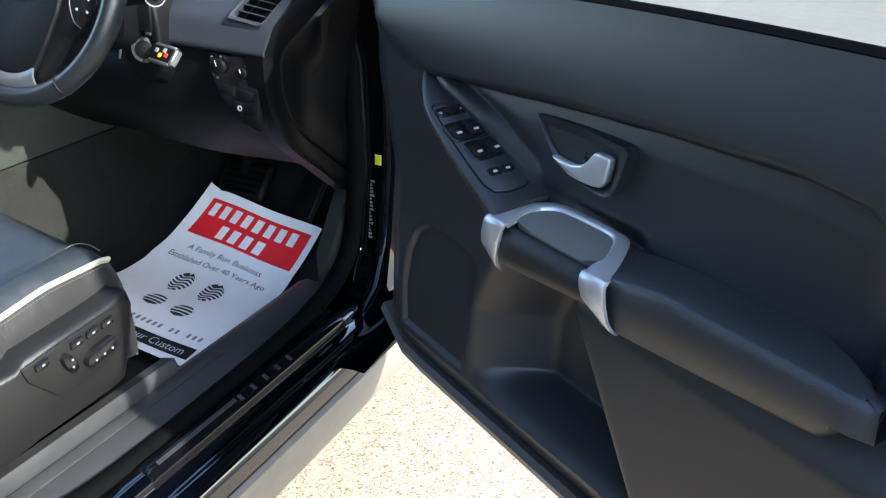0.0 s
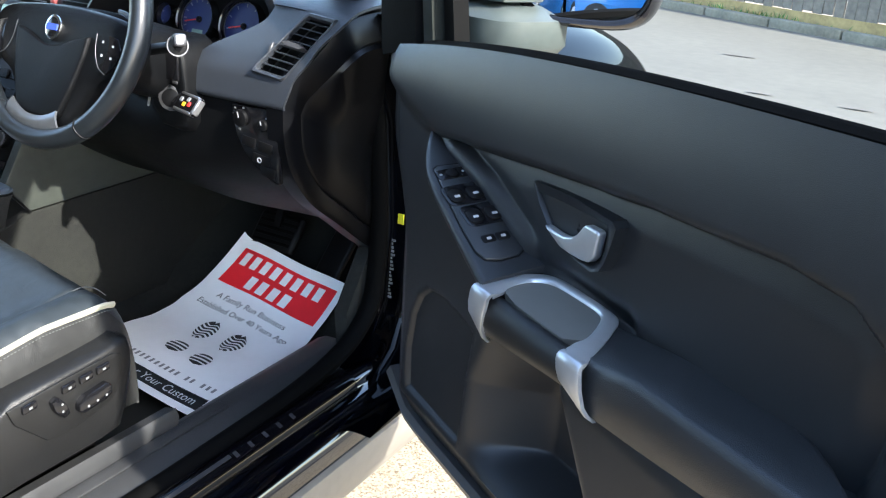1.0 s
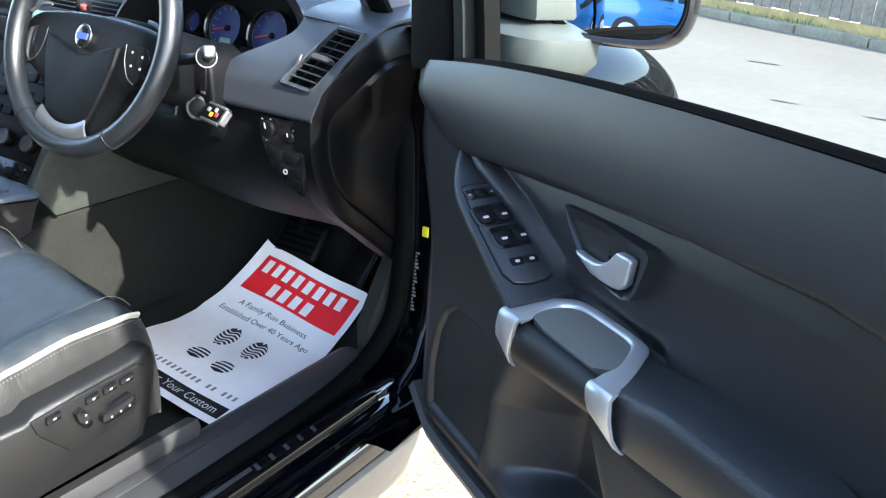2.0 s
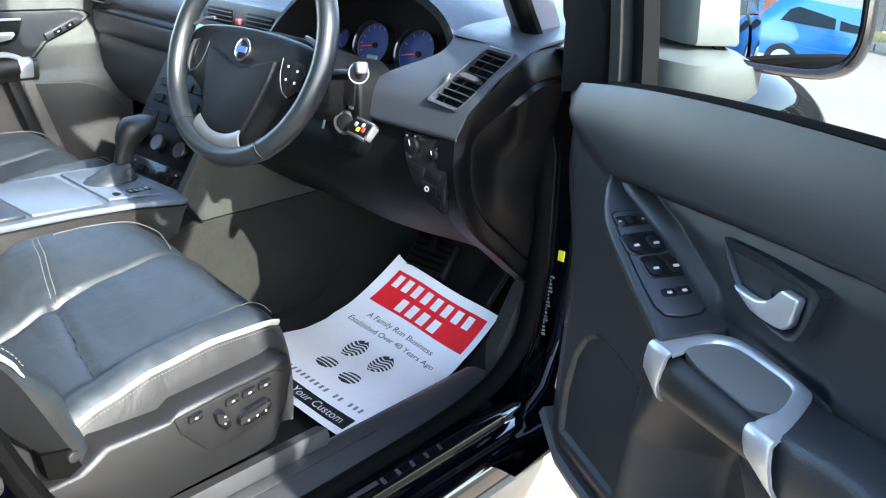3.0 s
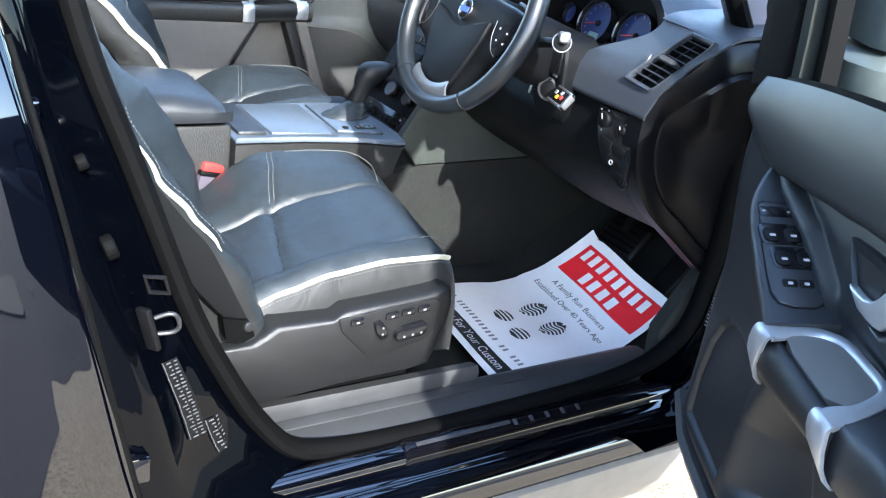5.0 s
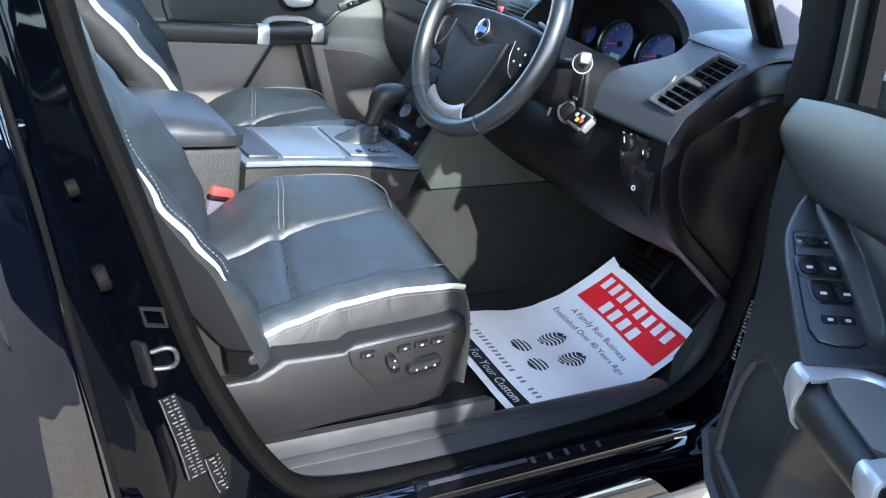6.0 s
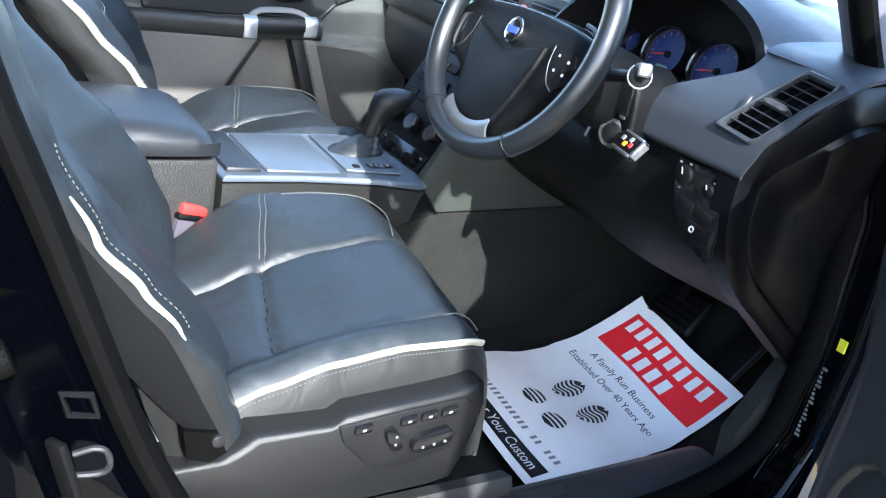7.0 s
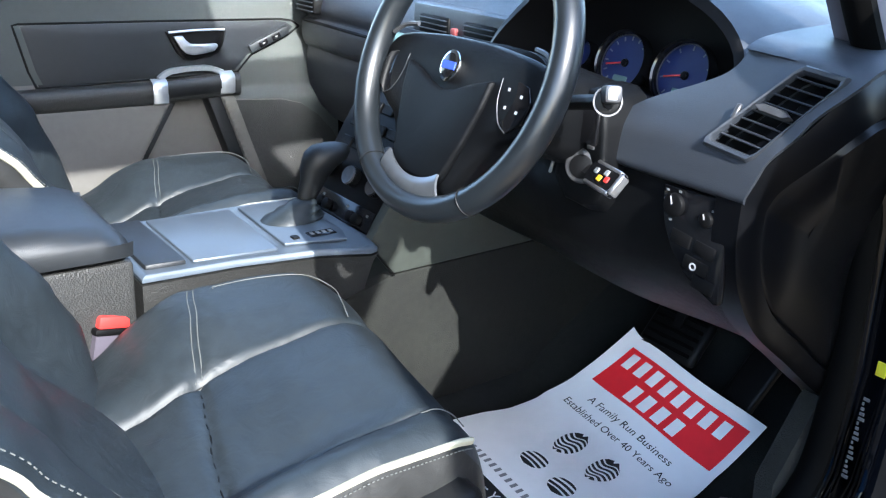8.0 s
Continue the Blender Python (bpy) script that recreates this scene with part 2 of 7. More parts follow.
def sweep(path, profile, closed=False, up=(0, 0, 1), scale=None):
    """A profile of (side, up) pairs carried along path."""
    path = [Vector(p) for p in path]
    up, rings, n = Vector(up), [], len(path)
    for i, p in enumerate(path):
        a = path[(i - 1) % n] if closed or i else p
        b = path[(i + 1) % n] if closed or i < n - 1 else p
        t = (b - a).normalized()
        side = t.cross(up)
        side = side.normalized() if side.length > 1e-4 else Vector((1, 0, 0))
        v = side.cross(t)
        k = scale(i / (n - 1)) if scale else 1.0
        rings.append([p + side * x * k + v * y * k for x, y in profile])
    if closed:
        rings.append(rings[0])
        bm = loft(rings, caps=False)
        bmesh.ops.remove_doubles(bm, verts=bm.verts, dist=1e-6)
        return bm
    return loft(rings)


def ring(r, n=12, ry=None):
    return [(r * math.cos(2 * math.pi * k / n), (ry or r) * math.sin(2 * math.pi * k / n)) for k in range(n)]


def rbox(x0, x1, y0, y1, z0, z1, bevel=0.004, seg=2, m=None):
    bm = bmesh.new()
    bmesh.ops.create_cube(bm, size=1)
    for v in bm.verts:
        v.co = Vector(((x0 + x1) / 2 + v.co.x * (x1 - x0), (y0 + y1) / 2 + v.co.y * (y1 - y0), (z0 + z1) / 2 + v.co.z * (z1 - z0)))
    if bevel:
        bmesh.ops.bevel(bm, geom=bm.edges[:], offset=bevel, segments=seg, affect="EDGES", profile=0.5)
    if m is not None:
        bmesh.ops.transform(bm, matrix=m, verts=bm.verts)
    return bm


def prism(pts, depth, m=None, bevel=0.0, seg=2):
    """A flat outline in xy, carried along z from 0 to depth."""
    bm = bmesh.new()
    bm.faces.new([bm.verts.new((x, y, 0)) for x, y in pts])
    g = bmesh.ops.extrude_face_region(bm, geom=bm.faces[:])
    bmesh.ops.translate(bm, vec=(0, 0, depth), verts=[v for v in g["geom"] if isinstance(v, bmesh.types.BMVert)])
    if bevel:
        bmesh.ops.bevel(bm, geom=bm.edges[:], offset=bevel, segments=seg, affect="EDGES", profile=0.5)
    if m is not None:
        bmesh.ops.transform(bm, matrix=m, verts=bm.verts)
    return bm


def disc(r, depth, m=None, n=24, bevel=0.0, ry=None):
    return prism(ring(r, n, ry), depth, m, bevel)


def smoothstep(a, b, x):
    t = min(1.0, max(0.0, (x - a) / (b - a)))
    return t * t * (3 - 2 * t)


def lerp_table(table, x):
    if x <= table[0][0]:
        return table[0][1]
    for (a, va), (b, vb) in zip(table, table[1:]):
        if x <= b:
            t = (x - a) / (b - a)
            return va + (vb - va) * (t * t * (3 - 2 * t) * 0.5 + t * 0.5)
    return table[-1][1]


def inside_by(poly, x, y):
    """Signed distance to a polygon: positive inside."""
    best, odd, n = 9.0, False, len(poly)
    for i in range(n):
        (ax, ay), (bx, by) = poly[i], poly[(i + 1) % n]
        dx, dy = bx - ax, by - ay
        t = min(1.0, max(0.0, ((x - ax) * dx + (y - ay) * dy) / (dx * dx + dy * dy + 1e-12)))
        best = min(best, math.hypot(x - ax - t * dx, y - ay - t * dy))
        if (ay > y) != (by > y) and x < (bx - ax) * (y - ay) / (by - ay) + ax:
            odd = not odd
    return best if odd else -best


def letters(text, size):
    """The flat mesh of a line of writing, as a bmesh in xy."""
    cu = bpy.data.curves.new("line", "FONT")
    cu.body, cu.size, cu.align_x, cu.align_y = text, size, "CENTER", "CENTER"
    cu.resolution_u = 3
    ob = new("line", cu)
    bpy.context.view_layer.update()
    me = ob.evaluated_get(bpy.context.evaluated_depsgraph_get()).to_mesh()
    bm = bmesh.new()
    bm.from_mesh(me)
    bpy.data.objects.remove(ob)
    bpy.data.curves.remove(cu)
    return bm


def fit_letters(text, width, height):
    bm = letters(text, 1.0)
    xs, ys = [v.co.x for v in bm.verts], [v.co.y for v in bm.verts]
    kx, ky = width / (max(xs) - min(xs)), height / (max(ys) - min(ys))
    mx, my = (max(xs) + min(xs)) / 2, (max(ys) + min(ys)) / 2
    for v in bm.verts:
        v.co = Vector(((v.co.x - mx) * kx, (v.co.y - my) * ky, 0))
    return bm


# ---- the yard ----
def build_ground():
    bm = grid(lambda u, v: ((u - 0.5) * 800, (v - 0.5) * 800, 0), 8, 8)
    finish("ground", bm, GRAVEL, smooth=0)["kind"] = "structure"
    tagged(bpy.data.objects["ground"], "sunlit pale speckled concrete yard", "ground", kind="structure")
    tagged(finish("pavement", grid(lambda u, v: (-14 + 30 * u, 1.5 + 9.2 * v + 0.02 * math.sin(40 * u), 0.004), 60, 20), TARMAC, smooth=0), "bleached grey concrete apron with faint stains", "pavement", kind="structure")
    tagged(finish("road", grid(lambda u, v: (1.22 - 0.98 * smoothstep(-0.40, -0.85, -14 + 15.4 * v) + 0.05 * math.sin(37 * v) + 0.03 * math.sin(153 * v) + 16 * u, -14 + 15.4 * v, 0.003), 20, 200), ASPHALT, smooth=0), "dark worn tarmac with scattered debris", "tarmac", kind="structure")
    rnd = random.Random(4)
    bm = bmesh.new()
    for k in range(700):
        cx, cy, r, a = 3.2 * rnd.random() ** 1.5, rnd.uniform(-4.5, 1.2), rnd.uniform(0.006, 0.022), rnd.uniform(0, 6.28)
        cx += 1.3 if cy > -0.9 else 0.45
        c, q = Vector((math.cos(a), math.sin(a), 0)) * r, Vector((-math.sin(a), math.cos(a), 0)) * r * 0.5
        o = Vector((cx, cy, 0.006))
        top = o + Vector((0, 0, r * 0.35))
        vs = [bm.verts.new(x) for x in (o + c, o + q, o - c, o - q, top)]
        for m_ in range(4):
            bm.faces.new((vs[m_], vs[(m_ + 1) % 4], vs[4]))
    tagged(finish("fallen_leaves", bm, STRAW, smooth=0), "dry leaves and grit scattered on the tarmac", "leaves", kind="stuff")
    bm = bmesh.new()
    pts = [(-9 + 0.5 * k, 7.6 - 0.24 * k + rnd.uniform(-0.03, 0.03)) for k in range(40)]
    for (ax, ay), (bx, by) in zip(pts, pts[1:]):
        h = rnd.uniform(0.008, 0.02)
        bm.faces.new([bm.verts.new(p) for p in ((ax, ay - h, 0.008), (bx, by - h, 0.008), (bx, by + h, 0.008), (ax, ay + h, 0.008))])
    tagged(finish("joint", bm, material("dark joint filler", (0.09, 0.08, 0.062), 0.9, vary=0.3), smooth=0), "dark ragged joint between concrete slabs", "joint", kind="structure")
    for k in range(24):
        cx, cy = (rnd.uniform(-4, 4), rnd.uniform(3.2, 9.0)) if k < 14 else (rnd.uniform(1.3, 6.0), rnd.uniform(-4.5, 0.8))
        r = rnd.uniform(0.02, 0.09) if k < 14 else rnd.uniform(0.05, 0.22)
        bm = bmesh.new()
        bm.faces.new([bm.verts.new((cx + r * (1 + 0.4 * rnd.random()) * math.cos(a) * 1.6, cy + 0.35 * r * (1 + 0.5 * rnd.random()) * math.sin(a), 0.009 + 0.0005 * k)) for a in [i * 0.5236 for i in range(12)]])
        tagged(finish("stain", bm, STAIN, smooth=0), "dark oil stain on the concrete yard", "stain", "stains on the yard", "structure")


SWITCH_MARK = material("white switch symbol", (0.34, 0.34, 0.35), 0.5, vary=0.1, scale=60)
HAZARD = material("dull red button plastic", (0.22, 0.05, 0.05), 0.45, vary=0.1, scale=60)
CHANNEL = material("grey green channel trim", (0.012, 0.014, 0.012), 0.7, spec=0.1, vary=0.15, scale=60)
GREY_PRINT = material("dim white print", (0.13, 0.13, 0.13), 0.6, vary=0.1)
ASPHALT = material("dark worn tarmac", (0.040, 0.036, 0.035), 0.85, vary=0.5, scale=60, bump=0.8, bump_scale=160, blotch=1.6)
STAIN = material("oil stain", (0.10, 0.093, 0.078), 0.85, vary=0.25, scale=30)
build_ground()

FENCE_A, FENCE_DIR = Vector((-2.3, 10.9, 0)), Vector((0.894, -0.447, 0))


def build_fence():
    fence = thing("wooden_fence", "weathered grey close-boarded wooden fence behind a kerb", "fence")
    rnd = random.Random(7)
    turn = Matrix.Rotation(math.atan2(FENCE_DIR.y, FENCE_DIR.x), 4, "Z")
    for k in range(130):
        s = -9 + k * 0.135
        p = FENCE_A + FENCE_DIR * s
        h = 1.85 + rnd.uniform(-0.03, 0.03)
        wdt = rnd.uniform(0.115, 0.128)
        bm = rbox(-wdt / 2, wdt / 2, -0.011, 0.011 + 0.012 * (k % 2), 0.16 + rnd.uniform(0, 0.03), h, 0)
        bmesh.ops.transform(bm, matrix=Matrix.Translation(p) @ turn @ Matrix.Rotation(rnd.uniform(-0.012, 0.012), 4, "Y"), verts=bm.verts)
        part("board", bm, FENCE, fence, smooth=0)
    for z in (0.45, 1.1, 1.6):
        bm = rbox(-9, 8.6, 0.03, 0.07, z, z + 0.09, 0)
        bmesh.ops.transform(bm, matrix=Matrix.Translation(FENCE_A) @ turn, verts=bm.verts)
        part("rail", bm, FENCE, fence, smooth=0)
    bm = rbox(-9, 8.6, -0.02, 0.02, 0, 0.17, 0)
    bmesh.ops.transform(bm, matrix=Matrix.Translation(FENCE_A) @ turn, verts=bm.verts)
    part("gravel_board", bm, STRAW, fence, "dirty brown gravel board", smooth=0)
    for k in range(19):
        bm = rbox(-0.455, 0.455, -0.48, -0.33, -0.02, 0.1, 0.015)
        m = Matrix.Translation(FENCE_A + FENCE_DIR * (-8.5 + 0.93 * k)) @ turn @ Matrix.Rotation(rnd.uniform(-0.01, 0.01), 4, "X")
        bmesh.ops.transform(bm, matrix=m, verts=bm.verts)
        tagged(finish("kerb", bm, KERB), "mossy concrete kerb stone below the fence", "kerb", "kerb stones", "structure")
    bm_g, bm_s = bmesh.new(), bmesh.new()
    for k in range(900):
        clump = rnd.choice((0.6, 0.75, 1.9, 2.6, 2.7, 4.2, -1.5, -3.0))
        s, off = clump + rnd.gauss(0, 0.45), rnd.uniform(-0.32, -0.05)
        p = FENCE_A + FENCE_DIR * s + Vector((FENCE_DIR.y, -FENCE_DIR.x, 0)) * -off * 1.0
        b = bm_g if rnd.random() < (0.8 if clump < 1 or clump > 4 else 0.35) else bm_s
        a, h, lean = rnd.uniform(0, 6.28), rnd.uniform(0.03, 0.10) * (1.6 if clump < 1 else 1.0), rnd.uniform(0.03, 0.16)
        c = Vector((math.cos(a), math.sin(a), 0))
        q = Vector((-c.y, c.x, 0)) * rnd.uniform(0.004, 0.010)
        v = [b.verts.new(x) for x in (p - q, p + q, p + c * lean * 0.5 + q + Vector((0, 0, h * 0.6)), p + c * lean + Vector((0, 0, h)), p + c * lean * 0.5 - q + Vector((0, 0, h * 0.6)))]
        b.faces.new(v)
    tagged(finish("weeds", bm_g, LEAF, smooth=0), "green weeds growing along the fence foot", "weeds", kind="stuff")
    tagged(finish("dry_grass", bm_s, STRAW, smooth=0), "dry yellow grass along the fence foot", "grass", kind="stuff")


build_fence()


# ---- car shell ----
def build_body():
    car = thing("car_body", "dark navy metallic estate car body with the driver's door open", "car body", kind="structure")
    # painted sill with a rounded shoulder, carried from the rear wheel to the front wing
    sill = [(-0.045, 0.470), (-0.030, 0.476), (-0.012, 0.483), (0.004, 0.476), (0.010, 0.462), (0.020, 0.452), (0.034, 0.446), (0.046, 0.430),
            (0.050, 0.406), (0.046, 0.39), (0.02, 0.36), (-0.02, 0.34), (-0.10, 0.34), (-0.10, 0.44)]
    part("sill", loft([[(q.x, y, q.y) for q in spline([Vector((x, z, 0)) for x, z in sill], 60)] for y in np.linspace(-1.0, 0.42, 12)]), PAINT, car)
    part("cladding", loft([[(x, y, z) for x, z in [(0.040, 0.398), (0.050, 0.399), (0.058, 0.394), (0.060, 0.385), (0.052, 0.33), (0.02, 0.28), (-0.05, 0.27), (-0.05, 0.38), (0.03, 0.385)]] for y in (-1.4, -0.5, 0.45)]),
         CLADDING, car, "weathered grey lower sill cladding")
    tread = [(-0.165, 0.395), (-0.160, 0.44), (-0.150, 0.463), (-0.132, 0.472), (-0.100, 0.474), (-0.098, 0.478), (-0.06, 0.478), (-0.048, 0.472), (-0.046, 0.455), (-0.10, 0.42)]
    part("tread", loft([[(x, y, z) for x, z in tread] for y in np.linspace(-0.62, 0.30, 8)]), SILL_PLASTIC, car, "scuffed grey plastic sill tread")
    part("tread_lip", rbox(-0.122, -0.100, -0.60, 0.02, 0.474, 0.4795, 0.002), SILL_PLASTIC, car)
    part("seat_rail_cover", loft([[(x, y, z) for x, z in [(-0.17, 0.40), (-0.168, 0.47), (-0.150, 0.497), (-0.128, 0.503), (-0.122, 0.492), (-0.130, 0.45), (-0.135, 0.40)]] for y in (-0.56, -0.5, -0.2, -0.12, -0.06)]),
         SILL_PLASTIC, car, "grey plastic seat rail cover")
    # scuff plate with raised lettering turned into plain bars
    strip = part("scuff_plate", loft([[(q.x + dx, y, q.y + dz) for q in spline([Vector((x, z, 0)) for x, z in [(-0.026, 0.477), (-0.018, 0.4845), (-0.008, 0.4870), (0.002, 0.4825), (0.008, 0.473), (0.0105, 0.462), (0.0, 0.460), (-0.02, 0.470)]], 28)] for y, dx, dz in ((-0.266, -0.003, -0.006), (-0.262, 0.0, -0.0015), (-0.255, 0, 0), (0.0, 0, 0), (0.19, 0, 0), (0.197, 0, -0.001), (0.200, -0.002, -0.006))]),
                 SCUFF, car, "glossy black scuff plate with chrome marking")
    for k in range(5):
        y = -0.075 + 0.030 * k
        part("bar", rbox(-0.005, 0.005, -0.0035, 0.0035, 0, 0.0008, 0.0003, 1, Matrix.Translation((0.001, y, 0.4838)) @ Matrix.Rotation(radians(26), 4, "Y")), DIM_MARK, strip, "worn chrome marking", smooth=0)
    part("groove", rbox(-0.003, 0.003, -0.08, 0.08, 0, 0.0016, 0.0004, 1, Matrix.Translation((-0.001, -0.165, 0.4850)) @ Matrix.Rotation(radians(26), 4, "Y")), DIM_MARK, strip, smooth=0)
    # door seal, a bulbous rubber lip round the whole opening
    path = [(-0.06, -0.10, 1.53), (-0.055, 0.07, 1.33), (-0.05, 0.195, 1.135), (-0.048, 0.268, 1.035), (-0.047, 0.303, 0.95), (-0.046, 0.320, 0.84), (-0.044, 0.326, 0.70),
            (-0.042, 0.310, 0.575), (-0.042, 0.262, 0.520), (-0.042, 0.19, 0.494), (-0.042, 0.08, 0.480), (-0.042, -0.08, 0.474), (-0.042, -0.23, 0.472), (-0.042, -0.345, 0.478),
            (-0.040, -0.415, 0.499), (-0.038, -0.470, 0.560), (-0.036, -0.517, 0.64), (-0.036, -0.56, 0.73), (-0.038, -0.622, 0.90), (-0.042, -0.675, 1.05), (-0.06, -0.715, 1.25), (-0.10, -0.73, 1.52)]
    part("door_seal", sweep(spline(path, 160), ring(0.0135, 10, 0.017), up=(1, 0, 0)), RUBBER, car, "black rubber door seal")
    # centre pillar: painted jamb from the seal out to the rear door gap
    inner = spline([(-0.035, -0.35, 0.462), (-0.035, -0.415, 0.488), (-0.034, -0.480, 0.552), (-0.032, -0.528, 0.64), (-0.032, -0.570, 0.73), (-0.034, -0.632, 0.90), (-0.038, -0.685, 1.05), (-0.056, -0.73, 1.25), (-0.10, -0.745, 1.55)], 40)
    mid = spline([(0.006, -0.40, 0.455), (0.008, -0.475, 0.478), (0.010, -0.550, 0.53), (0.010, -0.588, 0.64), (0.008, -0.618, 0.73), (0.005, -0.672, 0.90), (0.0, -0.715, 1.05), (-0.02, -0.755, 1.25), (-0.08, -0.765, 1.55)], 40)
    outer = spline([(0.052, -0.46, 0.43), (0.056, -0.54, 0.45), (0.058, -0.610, 0.51), (0.056, -0.640, 0.64), (0.052, -0.664, 0.73), (0.046, -0.712, 0.90), (0.038, -0.746, 1.05), (0.01, -0.785, 1.25), (-0.06, -0.79, 1.55)], 40)
    back = [p + Vector((-0.05, -0.10, -0.02)) for p in outer]
    part("centre_pillar", loft([[a, a.lerp(b, 0.5) + Vector((0.006, 0.006, 0)), b, b.lerp(c, 0.5) + Vector((0.004, 0.008, 0)), c, d] for a, b, c, d in zip(inner, mid, outer, back)], closed=False), LOW_COAT_PAINT, car, smooth=60)
    trim_in = [p + Vector((-0.012, 0.004, 0.0)) for p in inner]
    trim_far = [p + Vector((-0.055, -0.045, 0.01)) for p in inner]
    part("pillar_trim", loft([[a, a.lerp(b, 0.25) + Vector((0, 0.004, 0)), a.lerp(b, 0.6) + Vector((0, 0.004, 0)), b] for a, b in zip(trim_in, trim_far)], closed=False), BLACK, car, "dark grey plastic pillar trim", smooth=80)
    # printed labels that follow the curve of the pillar
    def on_jamb(z, w_, lift=0.0012):
        k = min(range(len(mid) - 1), key=lambda n: abs(mid[n].z + (inner[n].z - mid[n].z) * 0.2 - z))
        a, b = inner[k], mid[k]
        h = a.lerp(b, 0.5) + Vector((0.006, 0.006, 0))
        p = h.lerp(b, (w_ - 0.5) * 2) if w_ > 0.5 else a.lerp(h, w_ * 2)
        n = Vector((b.y - a.y, a.x - b.x, 0)).normalized()
        return Vector((p.x, p.y, z)) + (n if n.x > 0 else -n) * lift

    inner = spline(inner, 400)
    mid = spline(mid, 400)
    for z0, z1, w0, w1, rows in ((0.690, 0.582, 0.66, 0.97, 22), (0.598, 0.548, 0.34, 0.66, 9)):
        plate = part("type_plate", grid(lambda u, v: on_jamb(z0 + (z1 - z0) * v, w0 + (w1 - w0) * u), 6, 24), BLACK, car, "black type plate with small print", smooth=60)
        part("plate_edge", sweep([on_jamb(z0 + (z1 - z0) * v, w1 - 0.02, 0.0016) for v in np.linspace(0, 1, 16)], ring(0.0005, 5)), PLATE_PRINT, plate, smooth=0)
        for k in range(rows):
            v = (k + 0.4) / rows
            wide = w1 - w0 - 0.08
            for f0, f1 in ((0.05 + 0.04 * (k % 3), 0.30 + 0.05 * (k * 5 % 4)), (0.56 + 0.05 * (k * 3 % 3), 0.95 - 0.12 * (k * 7 % 3))):
                part("print_bar", grid(lambda p, q: on_jamb(z0 + (z1 - z0) * (v + 0.36 * q / rows), w0 + 0.03 + wide * (f0 + (f1 - f0) * p), 0.0020), 3, 1), PLATE_PRINT, plate, smooth=0)
    part("latch_hole", sweep([(0.004, -0.620, 0.795), (0.006, -0.600, 0.792), (0.004, -0.594, 0.772), (0.002, -0.614, 0.775)], ring(0.003, 6), closed=True, up=(1, 0, 0)), BLACK, car, "black rectangular buffer frame")
    # striker: bolted plate and bent wire loop
    striker = part("striker_plate", rbox(-0.009, 0.009, -0.004, 0.004, -0.026, 0.026, 0.003, 2, Matrix.Translation((0.022, -0.620, 0.743)) @ Matrix.Rotation(radians(14), 4, "X") @ Matrix.Rotation(radians(30), 4, "Z")), BLACK, car, "black striker plate")
    part("striker_loop", sweep(spline([(0.022, -0.614, 0.755), (0.026, -0.600, 0.760), (0.028, -0.592, 0.756), (0.028, -0.590, 0.744), (0.025, -0.596, 0.737), (0.020, -0.614, 0.735)], 24), ring(0.0026, 8)), DARK_STEEL, striker, "bent steel striker loop")
    part("grommet", disc(0.013, 0.012, Matrix.Translation((0.036, -0.668, 0.845)) @ Matrix.Rotation(radians(-70), 4, "X"), 16, 0.003), RUBBER, car)
    part("grommet", disc(0.008, 0.01, Matrix.Translation((0.03, -0.69, 0.93)) @ Matrix.Rotation(radians(-70), 4, "X"), 12, 0.002), RUBBER, car)
    for z in (0.60, 0.985):
        part("hinge", rbox(-0.007, 0.007, -0.010, 0.014, -0.016, 0.016, 0.003, 2, Matrix.Translation((0.062, -0.642 - 0.25 * (z - 0.6), z))), PAINT, car, "navy painted door hinge")
    # front jamb behind the open door
    jamb = [[(-0.05, y, z), (-0.02, y + 0.012, z), (0.02, y + 0.016, z), (0.05, y + 0.055, z), (0.09, y + 0.06, z), (0.09, y + 0.2, z), (-0.05, y + 0.2, z)]
            for y, z in [(0.06, 0.44), (0.20, 0.452), (0.272, 0.50), (0.305, 0.57), (0.322, 0.70), (0.310, 0.875), (0.262, 1.0), (0.235, 1.05)]]
    part("front_jamb", loft([[Vector(q) for q in spline(r[:5], 20)] + [Vector(q) for q in r[5:]] for r in jamb]), LOW_COAT_PAINT, car, "glossy dark front door jamb", smooth=60)
    sticker = part("jamb_sticker", rbox(0.002, 0.013, -0.001, 0.001, 0.713, 0.730, 0, 1, Matrix.Translation((0.0, 0.312, 0))), YELLOW, car, "yellow warning sticker", smooth=0)
    for k in range(17):
        part("print_bar", rbox(0.003, 0.0098 - 0.0016 * (k * 3 % 4), -0.0006, 0.0008, 0.690 - 0.0062 * k, 0.6935 - 0.0062 * k, 0, 1, Matrix.Translation((0.003 - 0.00015 * k, 0.311 - 0.0004 * k, 0)) @ Matrix.Rotation(0.03, 4, "X")), GREY_PRINT, sticker, "white print bar", smooth=0)
    # wing and bonnet seen through the window
    prof = [(-0.80, 1.075), (-0.45, 1.066), (-0.10, 1.030), (0.02, 1.000), (0.085, 0.955), (0.118, 0.89), (0.128, 0.78), (0.125, 0.65), (0.105, 0.55), (0.06, 0.50)]
    prof = prof[::-1] + [(-1.56 - x, z) for x, z in prof]
    rings = []
    for k in range(15):
        y = 0.40 + 1.05 * k / 14
        drop = 0.13 * (k / 14) ** 3.6
        pull = 0.07 * (k / 14) ** 5
        rings.append([(x - (pull if x > -0.3 else -pull if x < -1.26 else 0), y, z - drop - 0.03 * (k / 14)) for x, z in prof])
    part("wing", loft([[Vector(p) for p in spline(r, 72)] for r in rings], closed=False), LOW_COAT_PAINT, car, "glossy navy front wing and bonnet", smooth=70)
